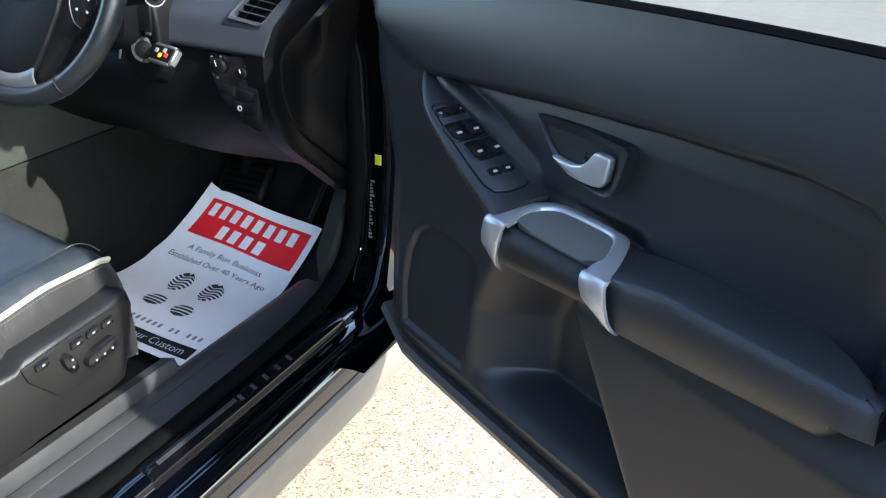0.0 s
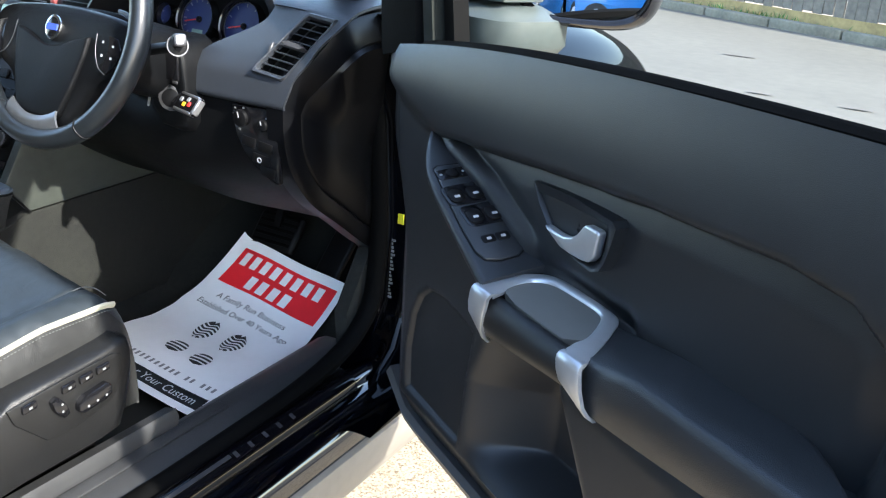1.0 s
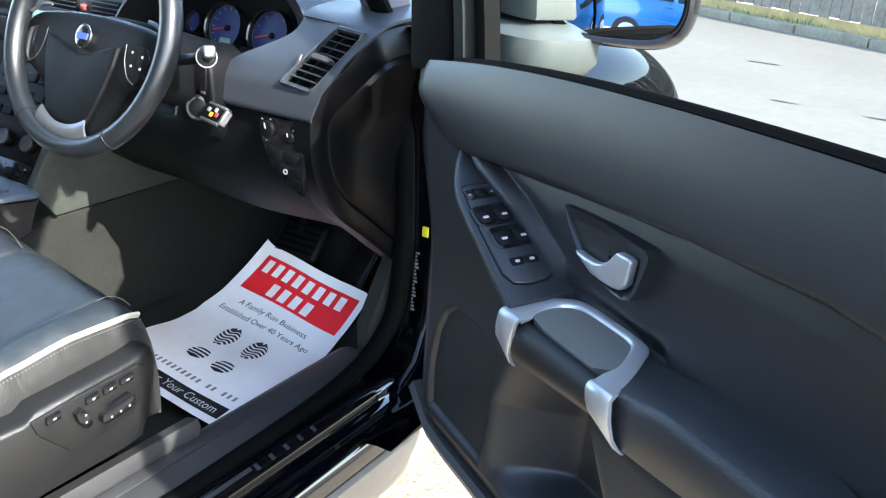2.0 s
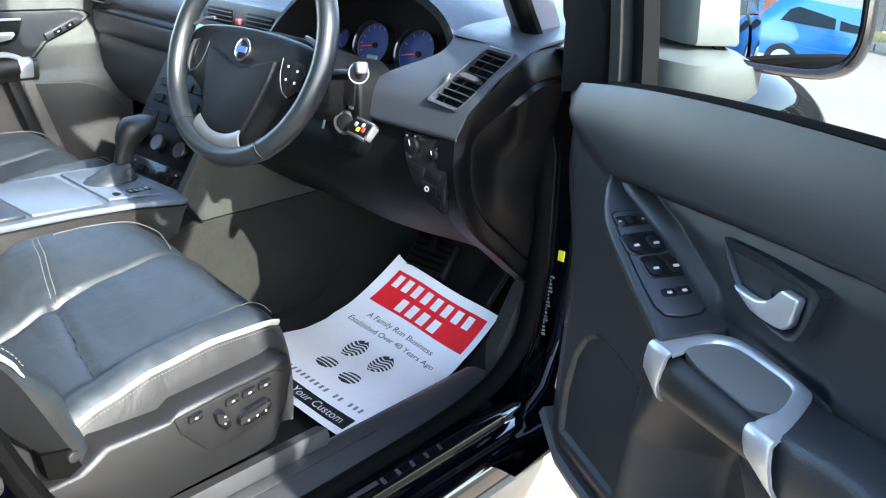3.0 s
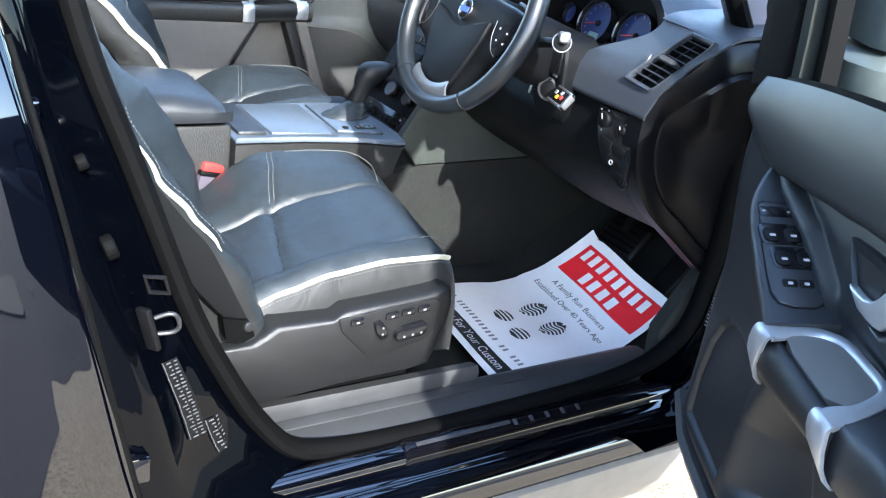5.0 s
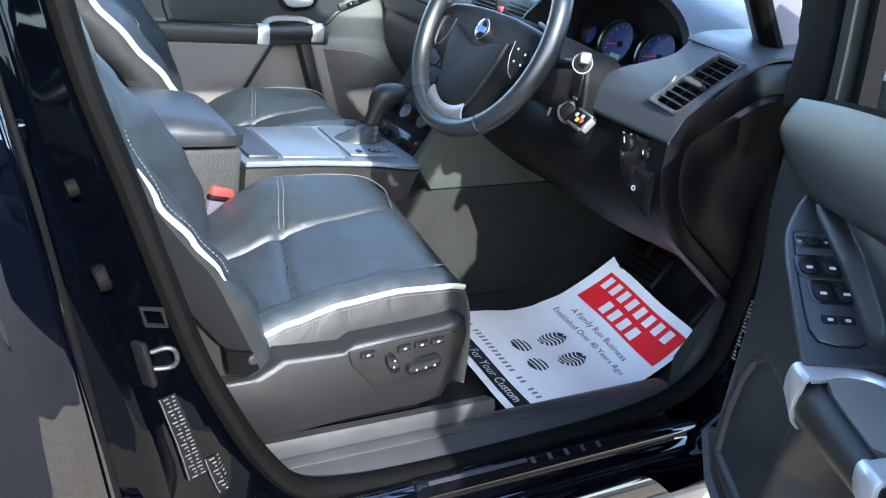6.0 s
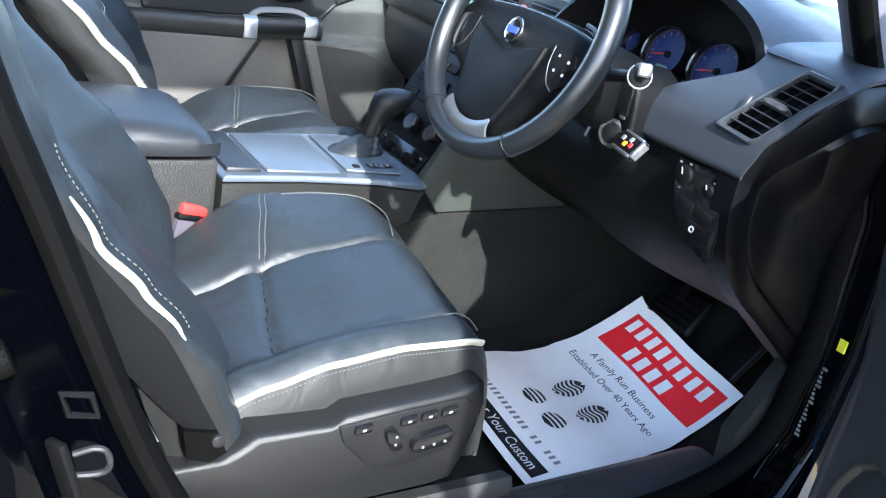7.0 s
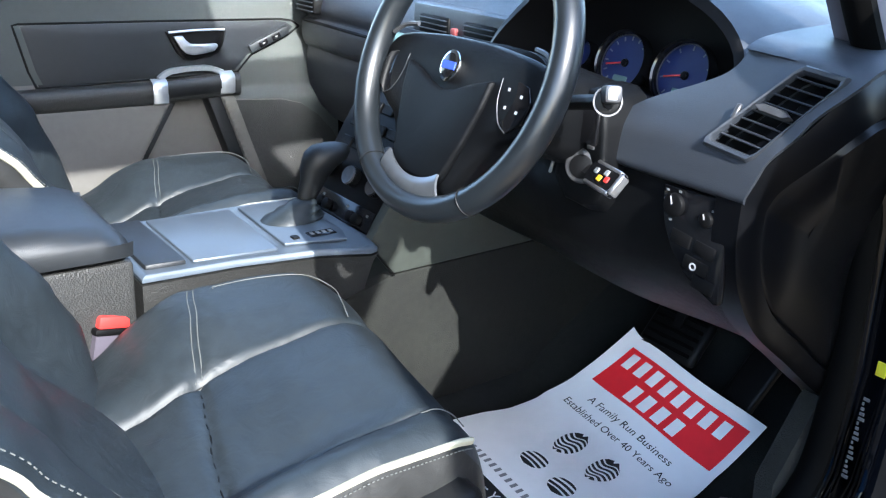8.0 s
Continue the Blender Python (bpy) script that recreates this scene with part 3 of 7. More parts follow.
    part("bonnet_gap", sweep([(-0.03 - 0.004 * k, 0.46 + 0.085 * k, 1.0225 - 0.03 * k / 11 - 0.13 * (0.06 + 0.081 * k) ** 3.6 * 0.95) for k in range(11)], ring(0.0035, 6)), BLACK, car)
    # roof, screens and far side close the cabin
    part("roof", grid(lambda u, v: (-1.44 + 1.30 * u, -2.4 + 2.3 * v, 1.62 + 0.07 * math.sin(math.pi * u) + 0.03 * math.sin(math.pi * v)), 12, 12, thick=0.03), LINING, car, "pale grey roof lining")
    part("roof_skin", grid(lambda u, v: (-1.50 + 1.42 * u, -2.5 + 2.4 * v, 1.655 + 0.07 * math.sin(math.pi * u) + 0.03 * math.sin(math.pi * v)), 12, 12, thick=0.004), PAINT, car, "glossy navy roof")
    scr = part("windscreen", grid(lambda u, v: (-1.40 + 1.24 * u + (0.04 * v if u > 0.5 else -0.04 * v) * 2 * (abs(u - 0.5)), -0.12 + 1.02 * v, 1.62 - 0.53 * v + 0.05 * math.sin(math.pi * u) * (1 - v)), 10, 6, thick=0.004), GLASS, car, "clear windscreen")
    scr.visible_shadow = False
    section = [(-0.030, -0.016), (-0.018, -0.022), (0.018, -0.022), (0.030, -0.016), (0.035, 0.0), (0.027, 0.026), (-0.027, 0.026), (-0.035, 0.0)]
    part("windscreen_pillar", sweep(spline([(-0.14, -0.16, 1.63), (-0.094, 0.055, 1.37), (-0.078, 0.200, 1.19), (-0.074, 0.278, 1.085), (-0.074, 0.318, 1.02)], 20), section, up=(1, 0, 0)), PILLAR_TRIM, car, "lilac-grey windscreen pillar trim", smooth=50)
    part("windscreen_pillar", sweep(spline([(-1.44, -0.16, 1.63), (-1.47, 0.12, 1.30), (-1.49, 0.40, 1.085)], 12), section, up=(0, 0, 1)), PDOOR_TOP, car, "grey-green windscreen pillar trim", smooth=50)
    part("far_flank", rbox(-1.66, -1.61, -2.6, -0.62, 0.35, 1.10, 0.02), PAINT, car)
    part("nose", rbox(-1.56, -0.02, 1.42, 1.50, 0.35, 0.80, 0.03), PAINT, car)
    part("rear_wall", rbox(-1.44, -0.08, -2.45, -2.38, 0.35, 1.66, 0.01), LINING, car)
    part("bulkhead", rbox(-1.5, -0.06, 0.70, 0.74, 0.30, 1.05, 0.01), CARPET, car)
    part("far_side_upper", rbox(-1.60, -1.50, -2.4, -0.80, 0.35, 1.62, 0.01), PDOOR_TOP, car)
    part("far_roof_rail", rbox(-1.56, -1.42, -2.4, 0.0, 1.55, 1.66, 0.02), LINING, car)
    # unseen rail, run forward and widened to keep sun off the far door's front
    part("near_roof_rail_shade", rbox(-0.26, -0.08, -2.4, 0.12, 1.54, 1.66, 0.02), PAINT, car)
    return car


def build_rear_door():
    door = thing("rear_door", "closed glossy navy rear door beside the centre pillar", "car door")
    prof = [(0.02, 0.39), (0.07, 0.43), (0.092, 0.50), (0.10, 0.62), (0.104, 0.80), (0.10, 0.95), (0.085, 1.06), (0.06, 1.10), (0.03, 1.10), (0.03, 0.42)]
    edge = {0.39: -0.585, 0.43: -0.60, 0.42: -0.60, 0.50: -0.622, 0.62: -0.652, 0.80: -0.690, 0.95: -0.722, 1.06: -0.748, 1.10: -0.755}
    rings = []
    for y in (0.0, 0.008, 0.05, 0.35, 0.75, 1.05):
        rings.append([(x - (0.006 if y == 0 else 0) - 0.03 * (y > 1), edge[z] - 0.004 - y, z) for x, z in prof])
    part("door_skin", loft(rings), PAINT, door, smooth=50)
    part("edge_strip", sweep(spline([(0.103 - 0.012 * (z < 0.55) - 0.012 * (z > 1.0), edge[z] - 0.002, z) for z in (0.50, 0.62, 0.80, 0.95, 1.06)], 20), ring(0.003, 6)), RUBBER, door)
    part("waist_moulding", loft([[(x, y, z) for x, z in ((0.094, 0.520), (0.112, 0.525), (0.114, 0.548), (0.097, 0.556))] for y in (-1.6, -1.1, -0.64)]), PAINT, door)
    part("window_pane", rbox(0.028, 0.033, -1.68, -0.80, 1.10, 1.50, 0), DARK_GLASS, door, "dark rear door glass", smooth=0)
    part("window_frame", rbox(0.02, 0.045, -0.80, -0.765, 1.10, 1.55, 0.006), GLOSS_BLACK, door)
    rear = thing("rear_quarter", "glossy navy rear body side with red lamp", "car body", kind="structure")
    part("panel", loft([[(x - 0.05 * (y < -2.5), y, z) for x, z in prof] for y in (-1.655, -1.7, -2.2, -2.7, -2.75)]), PAINT, rear)
    part("lamp", rbox(-0.06, 0.03, -2.78, -2.62, 0.95, 1.35, 0.02), RED_LAMP, rear, "red rear lamp")
    part("upper", rbox(-0.02, 0.04, -2.7, -1.70, 1.10, 1.60, 0.02), DARK_GLASS, rear)


build_body()
build_rear_door()


def build_floor():
    def top(u, v):
        x, y = -1.46 + 1.30 * u, -0.9 + 1.58 * v
        z = 0.358 + 0.05 * smoothstep(0.33, 0.45, y) + 0.42 * max(0.0, y - 0.38) * 1.3
        z += 0.02 * smoothstep(-0.60, -0.75, x) + 0.004 * math.sin(23 * x) * math.sin(19 * y)
        return (x, y, z)
    tagged(finish("floor", grid(top, 40, 50), CARPET), "dark grey carpeted car floor", "floor", kind="structure")


build_floor()


# ---- the open driver's door (local x along the door from its hinge side, y outwards, z up) ----
DOOR_AT = pose(0.112, 0.101, 0, 0, 0, math.degrees(math.atan2(-0.532, 0.847)))
INSERT = [(0.126, 0.957), (0.20, 0.967), (0.39, 0.987), (0.54, 0.999), (0.68, 1.005), (0.735, 1.000), (0.765, 0.980), (0.772, 0.950), (0.768, 0.90), (0.755, 0.850),
          (0.742, 0.846), (0.69, 0.855), (0.60, 0.858), (0.55, 0.860), (0.520, 0.864), (0.37, 0.866), (0.345, 0.905), (0.274, 0.940), (0.20, 0.960)]
SPEAKER = [(0.072, 0.60), (0.068, 0.66), (0.085, 0.715), (0.115, 0.750), (0.150, 0.768), (0.19, 0.773), (0.235, 0.768), (0.272, 0.760), (0.262, 0.70), (0.255, 0.64), (0.25, 0.60)]


def panel_n(s, z):
    """How far the trim stands proud of the door's inner plane."""
    d = inside_by(INSERT, s, z)
    clear = smoothstep(0.0, 0.035, z - 0.957 + 0.31 * (s - 0.118))
    within = smoothstep(-0.008 - 0.012 * (1 - clear), 0.008 + 0.03 * (1 - clear), d)
    pad = -0.019 + 0.011 * min(1.0, max(0.0, d) / 0.030) ** 0.5
    rise = 0.015 * clear * smoothstep(0.90, 1.0, z) * (1 - (max(0.0, z - 1.0) / (belt(s) - 0.998)) ** 2)
    pad *= clear
    n = rise * (1 - within) + pad * within
    n -= 0.020 * smoothstep(0.06, 0.0, s)
    n -= 0.012 * smoothstep(0.350, 0.372, s) * smoothstep(0.530, 0.505, s) * smoothstep(0.858, 0.868, z) * smoothstep(0.905, 0.880, z)
    n -= 0.007 * smoothstep(-0.003, 0.004, inside_by(SPEAKER, s, z))
    front = smoothstep(0.0, 0.085, s - 0.262 - 0.45 * max(0.0, z - 0.70))
    rear = smoothstep(0.0, 0.010, 0.484 + (0.782 - z) * 0.68 - s)
    n -= 0.078 * front * rear * smoothstep(0.592, 0.625, z) * smoothstep(0.84, 0.80, z)
    n -= 0.004 * math.exp(-((s - 0.392) / 0.030) ** 2) * smoothstep(0.60, 0.66, z) * smoothstep(0.76, 0.72, z)
    lower = smoothstep(0.50, 0.56, s + (z - 0.70) * 0.65) * smoothstep(0.86, 0.80, z)
    n += 0.030 * lower
    n -= 0.006 * smoothstep(0.592, 0.585, z) + 0.016 * smoothstep(0.59, 0.545, z)
    return n


BELT = np.polyfit((-0.02, 0.0, 0.10, 0.173, 0.30, 0.424, 0.608, 0.716, 0.9, 1.05), (1.030, 1.034, 1.052, 1.063, 1.076, 1.085, 1.094, 1.097, 1.098, 1.098), 4)


def belt(s):
    return float(np.polyval(BELT, s))


def rounded(cx, cy, w_, h_, r=0.004, n=4):
    """The outline of a rectangle with round corners."""
    out = []
    for qx, qy, a0 in ((1, 1, 0), (-1, 1, 90), (-1, -1, 180), (1, -1, 270)):
        for k in range(n + 1):
            t = radians(a0 + 90 * k / n)
            out.append((cx + qx * (w_ / 2 - r) + r * math.cos(t), cy + qy * (h_ / 2 - r) + r * math.sin(t)))
    return out


def pod_z(s, y):
    """Height of the sloping top of the switch pod."""
    return 0.910 - (0.3474 * (s - 0.2961) - 0.1027 * (y + 0.0212)) / 0.9321


def build_driver_door():
    door = thing("driver_door", "open driver's door with black trim and silver grips", "car door", DOOR_AT)

    def face(u, v):
        s = 1.03 * u
        lo = 0.545 + 0.05 * smoothstep(0.09, 0.02, s)
        z = lo + (belt(s) - lo) * v
        return (s + 0.045 * smoothstep(0.95, 0.80, z) * smoothstep(0.2, 0.0, s) - 0.005, -panel_n(s, z), z)

    trim = part("trim_panel", grid(face, 320, 180, thick=-0.004), DOOR_TRIM, door, smooth=55)
    # moulded seam along the top of the padded insert
    line = spline([Vector((s, 0, z)) for s, z in INSERT[1:6]], 40)
    part("seam", sweep([(p.x - 0.005, -panel_n(p.x, p.z + 0.002) - 0.0006, p.z + 0.002) for p in line], ring(0.0016, 6)), BLACK, trim, smooth=60)
    # painted shell behind the trim
    shell = [(0.098, 0.600), (0.098, 0.545), (0.098, 0.528), (0.100, 0.502), (0.130, 0.480), (0.148, 0.492), (0.156, 0.56), (0.158, 0.70), (0.156, 0.82), (0.146, 0.92), (0.126, 0.970), (0.120, 0.978), (0.062, 0.982), (0.018, 0.985), (0.018, 0.96), (0.096, 0.955)]
    part("shell", loft([[(s, max(y, lim) if z < 0.95 or s < -0.03 else y, z + (belt(max(0.0, s)) - 1.0 if z > 0.965 else 0)) for y, z in shell] for s, lim in ((-0.128, 0.128), (-0.120, 0.118), (-0.06, 0.088), (0.03, 0.062), (0.12, 0.07), (0.2, 0.098), (0.6, 0.098), (1.0, 0.098), (1.05, 0.10))]), PAINT, door, "glossy navy painted door shell")
    part("lower_edge", loft([[(s, y, z + 0.05 * smoothstep(0.10, 0.0, s)) for y, z in ((0.006, 0.556), (0.000, 0.548), (0.006, 0.534), (0.03, 0.523), (0.045, 0.53), (0.04, 0.556))] for s in np.linspace(0.03, 1.03, 20)]), SILL_PLASTIC, door, "grey rubber lower door edge")
    seal = [(s, 0.007, belt(s) + 0.001) for s in np.linspace(0.10, 1.03, 24)]
    part("window_seal", sweep(seal, [(-0.008, -0.006), (0.007, -0.006), (0.009, 0.001), (0.006, 0.0055), (0.001, 0.0015), (-0.003, 0.0055), (-0.008, 0.003)]), RUBBER, door, "black rubber window seal")
    # pod under the switches: a ledge whose top slopes down to the hand cup
    edge = [(0.132, 0.010), (0.148, -0.010), (0.165, -0.022), (0.19, -0.036), (0.215, -0.046), (0.25, -0.051), (0.322, -0.058), (0.374, -0.063)]
    rings = []
    for s in (0.132, 0.140, 0.148, 0.156, 0.165, 0.178, 0.19, 0.205, 0.22, 0.25, 0.28, 0.31, 0.34, 0.36, 0.374):
        f = lerp_table(edge, s)
        rings.append([(s, 0.030, pod_z(s, 0.03) - 0.03), (s, 0.026, pod_z(s, 0.026)), (s, (f + 0.026) / 2, pod_z(s, (f + 0.026) / 2)), (s, f + 0.007, pod_z(s, f + 0.007)), (s, f + 0.003, pod_z(s, f) - 0.001), (s, f + 0.0005, pod_z(s, f) - 0.004),
                      (s, f + 0.001, pod_z(s, f) - 0.010), (s + 0.003, f + 0.010, pod_z(s, f) - 0.028), (s + 0.006, 0.45 * f + 0.004, pod_z(s, f) - 0.052), (s + 0.008, 0.014, pod_z(s, f) - 0.082)])
    part("switch_pod", loft([[*map(Vector, r)] for r in rings]), DOOR_TRIM, door, smooth=60)
    # switch plate let into the pod
    a = Vector((0.9371, 0, -0.3493)).normalized()
    c = Vector((0.3474, -0.1027, 0.9321)).normalized()
    m = Matrix((a, c.cross(a), c)).transposed().to_4x4()
    m.translation = Vector((0.2961, -0.0212, 0.9095))

    def on_pod(pts, h0, h1, mat, name, parent, bevel=0.0012, label=""):
        bm = prism(pts, h1 - h0, Matrix.Translation((0, 0, h0)), bevel)
        bmesh.ops.transform(bm, matrix=m, verts=bm.verts)
        return part(name, bm, mat, parent, label)

    outline = [(-0.091, -0.010), (-0.087, -0.016), (-0.02, -0.0245), (0.020, -0.028), (0.045, -0.029), (0.058, -0.024), (0.063, -0.010), (0.062, 0.010), (0.055, 0.021), (0.035, 0.025), (-0.03, 0.0245), (-0.078, 0.023), (-0.088, 0.018)]
    on_pod([(x * 1.025, y * 1.05) for x, y in outline], -0.004, 0.0012, BLACK, "plate_gap", door, 0.0)
    plate = on_pod(outline, -0.003, 0.0026, DOOR_SOFT, "switch_plate", door, 0.0016)
    ctrl = on_pod(rounded(-0.074, 0.000, 0.017, 0.036, 0.004), 0.001, 0.0032, GLOSS_BLACK, "mirror_control", plate, 0.0006)
    on_pod([(x - 0.074, y - 0.001) for x, y in ring(0.0062, 14)], 0.003, 0.0052, BLACK, "knob", ctrl, 0.001)
    on_pod(rounded(-0.074, 0.0125, 0.003, 0.003, 0.001, 2), 0.003, 0.0036, MARK, "mark", ctrl, 0)
    on_pod(rounded(-0.074, -0.0135, 0.003, 0.004, 0.001, 2), 0.003, 0.0036, MARK, "mark", ctrl, 0)
    for x, off in ((-0.0385, -0.002), (-0.0035, 0.003)):
        on_pod(rounded(x, off, 0.0325, 0.0455, 0.008), 0.0012, 0.0034, GLOSS_BLACK, "switch_recess", plate, 0.0008)
        for y in (-0.0108, 0.0108):
            sw = on_pod(rounded(x + 0.002, off + y, 0.021, 0.0175, 0.0065), 0.003, 0.0056, BLACK, "window_switch", plate, 0.0018)
            on_pod(rounded(x + 0.0045, off + y, 0.0034, 0.0062, 0.0008, 2), 0.0054, 0.0060, SWITCH_MARK, "mark", sw, 0)
    for y in (-0.0085, 0.0075):
        sw = on_pod(rounded(0.0325, y, 0.0105, 0.0150, 0.002, 2), 0.001, 0.0040, BLACK, "lock_switch", plate, 0.001)
        on_pod(rounded(0.0335, y, 0.0034, 0.0050, 0.001, 2), 0.0038, 0.0045, SWITCH_MARK, "mark", sw, 0)
    # armrest: flat padded top with a bead along its back edge, front edge straight to the tip
    rings = []
    for s in [0.538 + 0.012 * k for k in range(19)] + [0.764, 0.772, 0.780, 0.787, 0.792, 0.795]:
        back = lerp_table([(0.53, 0.002), (0.62, 0.007), (0.68, 0.009), (0.715, 0.0), (0.74, -0.012), (0.765, -0.027), (0.785, -0.044), (0.795, -0.050)], s)
        front = -0.058 + 0.006 * smoothstep(0.775, 0.795, s)
        zt = 0.874 + 0.012 * smoothstep(0.538, 0.60, s) + 0.004 * smoothstep(0.6, 0.78, s)
        zb = 0.820 + 0.10 * (s - 0.54) + 0.035 * smoothstep(0.75, 0.795, s)
        rings.append([(s, back + 0.010, zt - 0.02), (s, back + 0.004, zt - 0.003), (s, back + 0.001, zt + 0.0012), (s, back - 0.003, zt + 0.0015), (s, min(back - 0.006, front + 0.4 * (back - front) + 0.008), zt - 0.001), (s, front + 0.007, zt - 0.0005), (s, front + 0.003, zt - 0.003),
                      (s, front, zt - 0.009), (s, front, zt - 0.028), (s, front + 0.003, zb + 0.006), (s, front + 0.010, zb), (s, 0.022, zb - 0.008), (s, 0.022, zt - 0.02)])
        lean = smoothstep(0.60, 0.538, s)
        rings[-1] = [(x + (0.7 * (0.005 - max(-0.06, min(0.01, y))) - 0.050) * lean, y, z) for x, y, z in rings[-1]]
    part("armrest", loft([[*map(Vector, r)] for r in rings]), DOOR_SOFT, door, "padded black vinyl armrest", smooth=60)
    # flat silver loop round the hand cup, with two legs over the grip, and the cup
    def deck(x, y, h=0.0):
        return Vector((x, y, 0.8737 + 0.0093 * x + 0.0944 * y + h))

    outer = spline([deck(x, y) for x, y in ((0.367, -0.064), (0.364, -0.054), (0.363, -0.042), (0.366, -0.027), (0.372, -0.011), (0.386, 0.006), (0.410, 0.012), (0.440, 0.012), (0.468, 0.012), (0.493, 0.009), (0.508, -0.008), (0.523, -0.030), (0.533, -0.046), (0.543, -0.063))], 52)
    inner = spline([deck(x, y) for x, y in ((0.397, -0.063), (0.394, -0.050), (0.388, -0.040), (0.386, -0.026), (0.390, -0.012), (0.402, -0.002), (0.420, 0.001), (0.447, 0.002), (0.468, 0.002), (0.482, -0.002), (0.495, -0.016), (0.506, -0.034), (0.508, -0.048), (0.514, -0.065))], 52)
    high = [p.lerp(q, 0.2) + Vector((0, 0, 0.0022)) for p, q in zip(outer, inner)]
    low_in = [p.lerp(q, 0.82) + Vector((0, 0, 0.0022)) for p, q in zip(outer, inner)]
    drop = Vector((0, 0, -0.003))
    part("cup_bezel", loft([[p + drop for p in outer], outer, high, low_in, inner, [p + drop for p in inner]], closed=False), SILVER, door, "satin silver bezel round the hand cup", smooth=50)
    rim = [p + Vector((0, 0, -0.001)) for p in inner[5:46]] + [deck(x, y, -0.004) for x, y in ((0.49, -0.048), (0.45, -0.049), (0.415, -0.049))]
    cen = Vector((0.445, -0.026, 0.835))
    part("hand_cup", loft([rim, [p.lerp(cen, 0.06) + Vector((0, 0, -0.012)) for p in rim], [p.lerp(cen, 0.20) + Vector((0, 0, -0.026)) for p in rim], [p.lerp(cen, 0.45) + Vector((0, 0, -0.026)) for p in rim], [p.lerp(cen, 0.8) + Vector((0, 0, -0.018)) for p in rim]]), CUP_SILVER, door, "dull silver hand cup", smooth=75)
    for (a0, a1), (b0, b1), (c0, c1), end in (((0.367, -0.064), (0.397, -0.063), (0.356, 0.378), 0.812), ((0.514, -0.065), (0.543, -0.063), (0.517, 0.551), 0.822)):
        top = deck(a0, a1), deck(b0, b1)
        rings = []
        for t, dy, dz in ((0.0, 0.002, 0.0022), (0.02, -0.002, 0.0018), (0.06, -0.0045, -0.001), (0.12, -0.0055, -0.005), (0.4, -0.005, 0.0), (0.7, -0.002, 0.0), (0.9, 0.004, 0.0), (1.0, 0.010, 0.0)):
            l, r = top[0].copy(), top[1].copy()
            l.x += (c0 - a0) * t
            r.x += (c1 - b0) * t
            if t > 0.2:
                l.z += (end + 0.018 - l.z) * t
                r.z += (end - r.z) * t
            l.z, r.z, l.y, r.y = l.z + dz, r.z + dz, l.y + dy, r.y + dy
            e = Vector((0, 0.0035, -0.001 if t < 0.1 else 0))
            rings.append([l + e, l, l.lerp(r, 0.06) + Vector((0, -0.0012, 0)), l.lerp(r, 0.94) + Vector((0, -0.0012, 0)), r, r + e])
        part("grip_clamp", loft(rings), SILVER, door, "satin silver grip clamp", smooth=45)
    grip = [(-0.045, 0.858), (-0.050, 0.865), (-0.057, 0.867), (-0.064, 0.862), (-0.067, 0.850), (-0.066, 0.836), (-0.060, 0.822), (-0.050, 0.818), (-0.044, 0.83)]
    part("pull_grip", loft([[(s, y + 0.0015, z + (0.004 + 0.014 * smoothstep(0.86, 0.82, z)) * t) for y, z in grip] for t, s in ((0, 0.370), (0.25, 0.41), (0.5, 0.45), (0.75, 0.49), (1.0, 0.538))]), BLACK_SOFT, door, "black pull grip", smooth=70)
    # release lever in its wedge-shaped surround
    big = [(0.355, 0.966), (0.390, 0.969), (0.425, 0.971), (0.460, 0.972), (0.490, 0.972), (0.496, 0.967), (0.492, 0.950), (0.486, 0.932), (0.480, 0.922), (0.468, 0.917), (0.448, 0.916), (0.428, 0.917), (0.405, 0.922), (0.386, 0.930), (0.366, 0.949)]
    small = [(0.361, 0.957), (0.390, 0.9585), (0.425, 0.9600), (0.452, 0.9605), (0.468, 0.9600), (0.4715, 0.956), (0.4715, 0.948), (0.4700, 0.935), (0.4665, 0.926), (0.459, 0.9215), (0.444, 0.9200), (0.426, 0.9205), (0.406, 0.9250), (0.388, 0.9325), (0.372, 0.946)]
    proud = [-0.001 - 0.009 * smoothstep(0.40, 0.49, x) for x, z in big]
    part("lever_surround", loft([[Vector((x, 0.022, z)) for x, z in big], [Vector((x, y, z)) for (x, z), y in zip(big, proud)], [Vector((x, y + 0.001, z)).lerp(Vector((q, y, w)), 0.2) for (x, z), (q, w), y in zip(big, small, proud)],
                                 [Vector((x, 0.002, z)) for x, z in small], [Vector((0.425 + (x - 0.425) * 0.94, 0.030, 0.942 + (z - 0.942) * 0.92)) for x, z in small]]), DOOR_TRIM, door, "black release lever surround", smooth=30)
    lev = [(0.386, 0.9325), (0.400, 0.9265), (0.415, 0.9205), (0.432, 0.9195), (0.448, 0.9200), (0.460, 0.9222), (0.467, 0.930), (0.4705, 0.9530), (0.467, 0.9550), (0.450, 0.9545), (0.446, 0.951), (0.440, 0.943), (0.432, 0.9365), (0.420, 0.9325), (0.405, 0.9320), (0.393, 0.9330)]
    part("release_lever", prism(lev, 0.010, Matrix.Translation((0, 0.003, 0)) @ Matrix.Rotation(radians(90), 4, "X"), 0.0024, 3), SILVER, door, "satin silver release lever")
    part("lever_stub", sweep(spline([(0.438, 0.016, 0.958), (0.430, 0.010, 0.950), (0.427, 0.008, 0.942), (0.430, 0.008, 0.934)], 10), ring(0.005, 8)), BLACK, door)
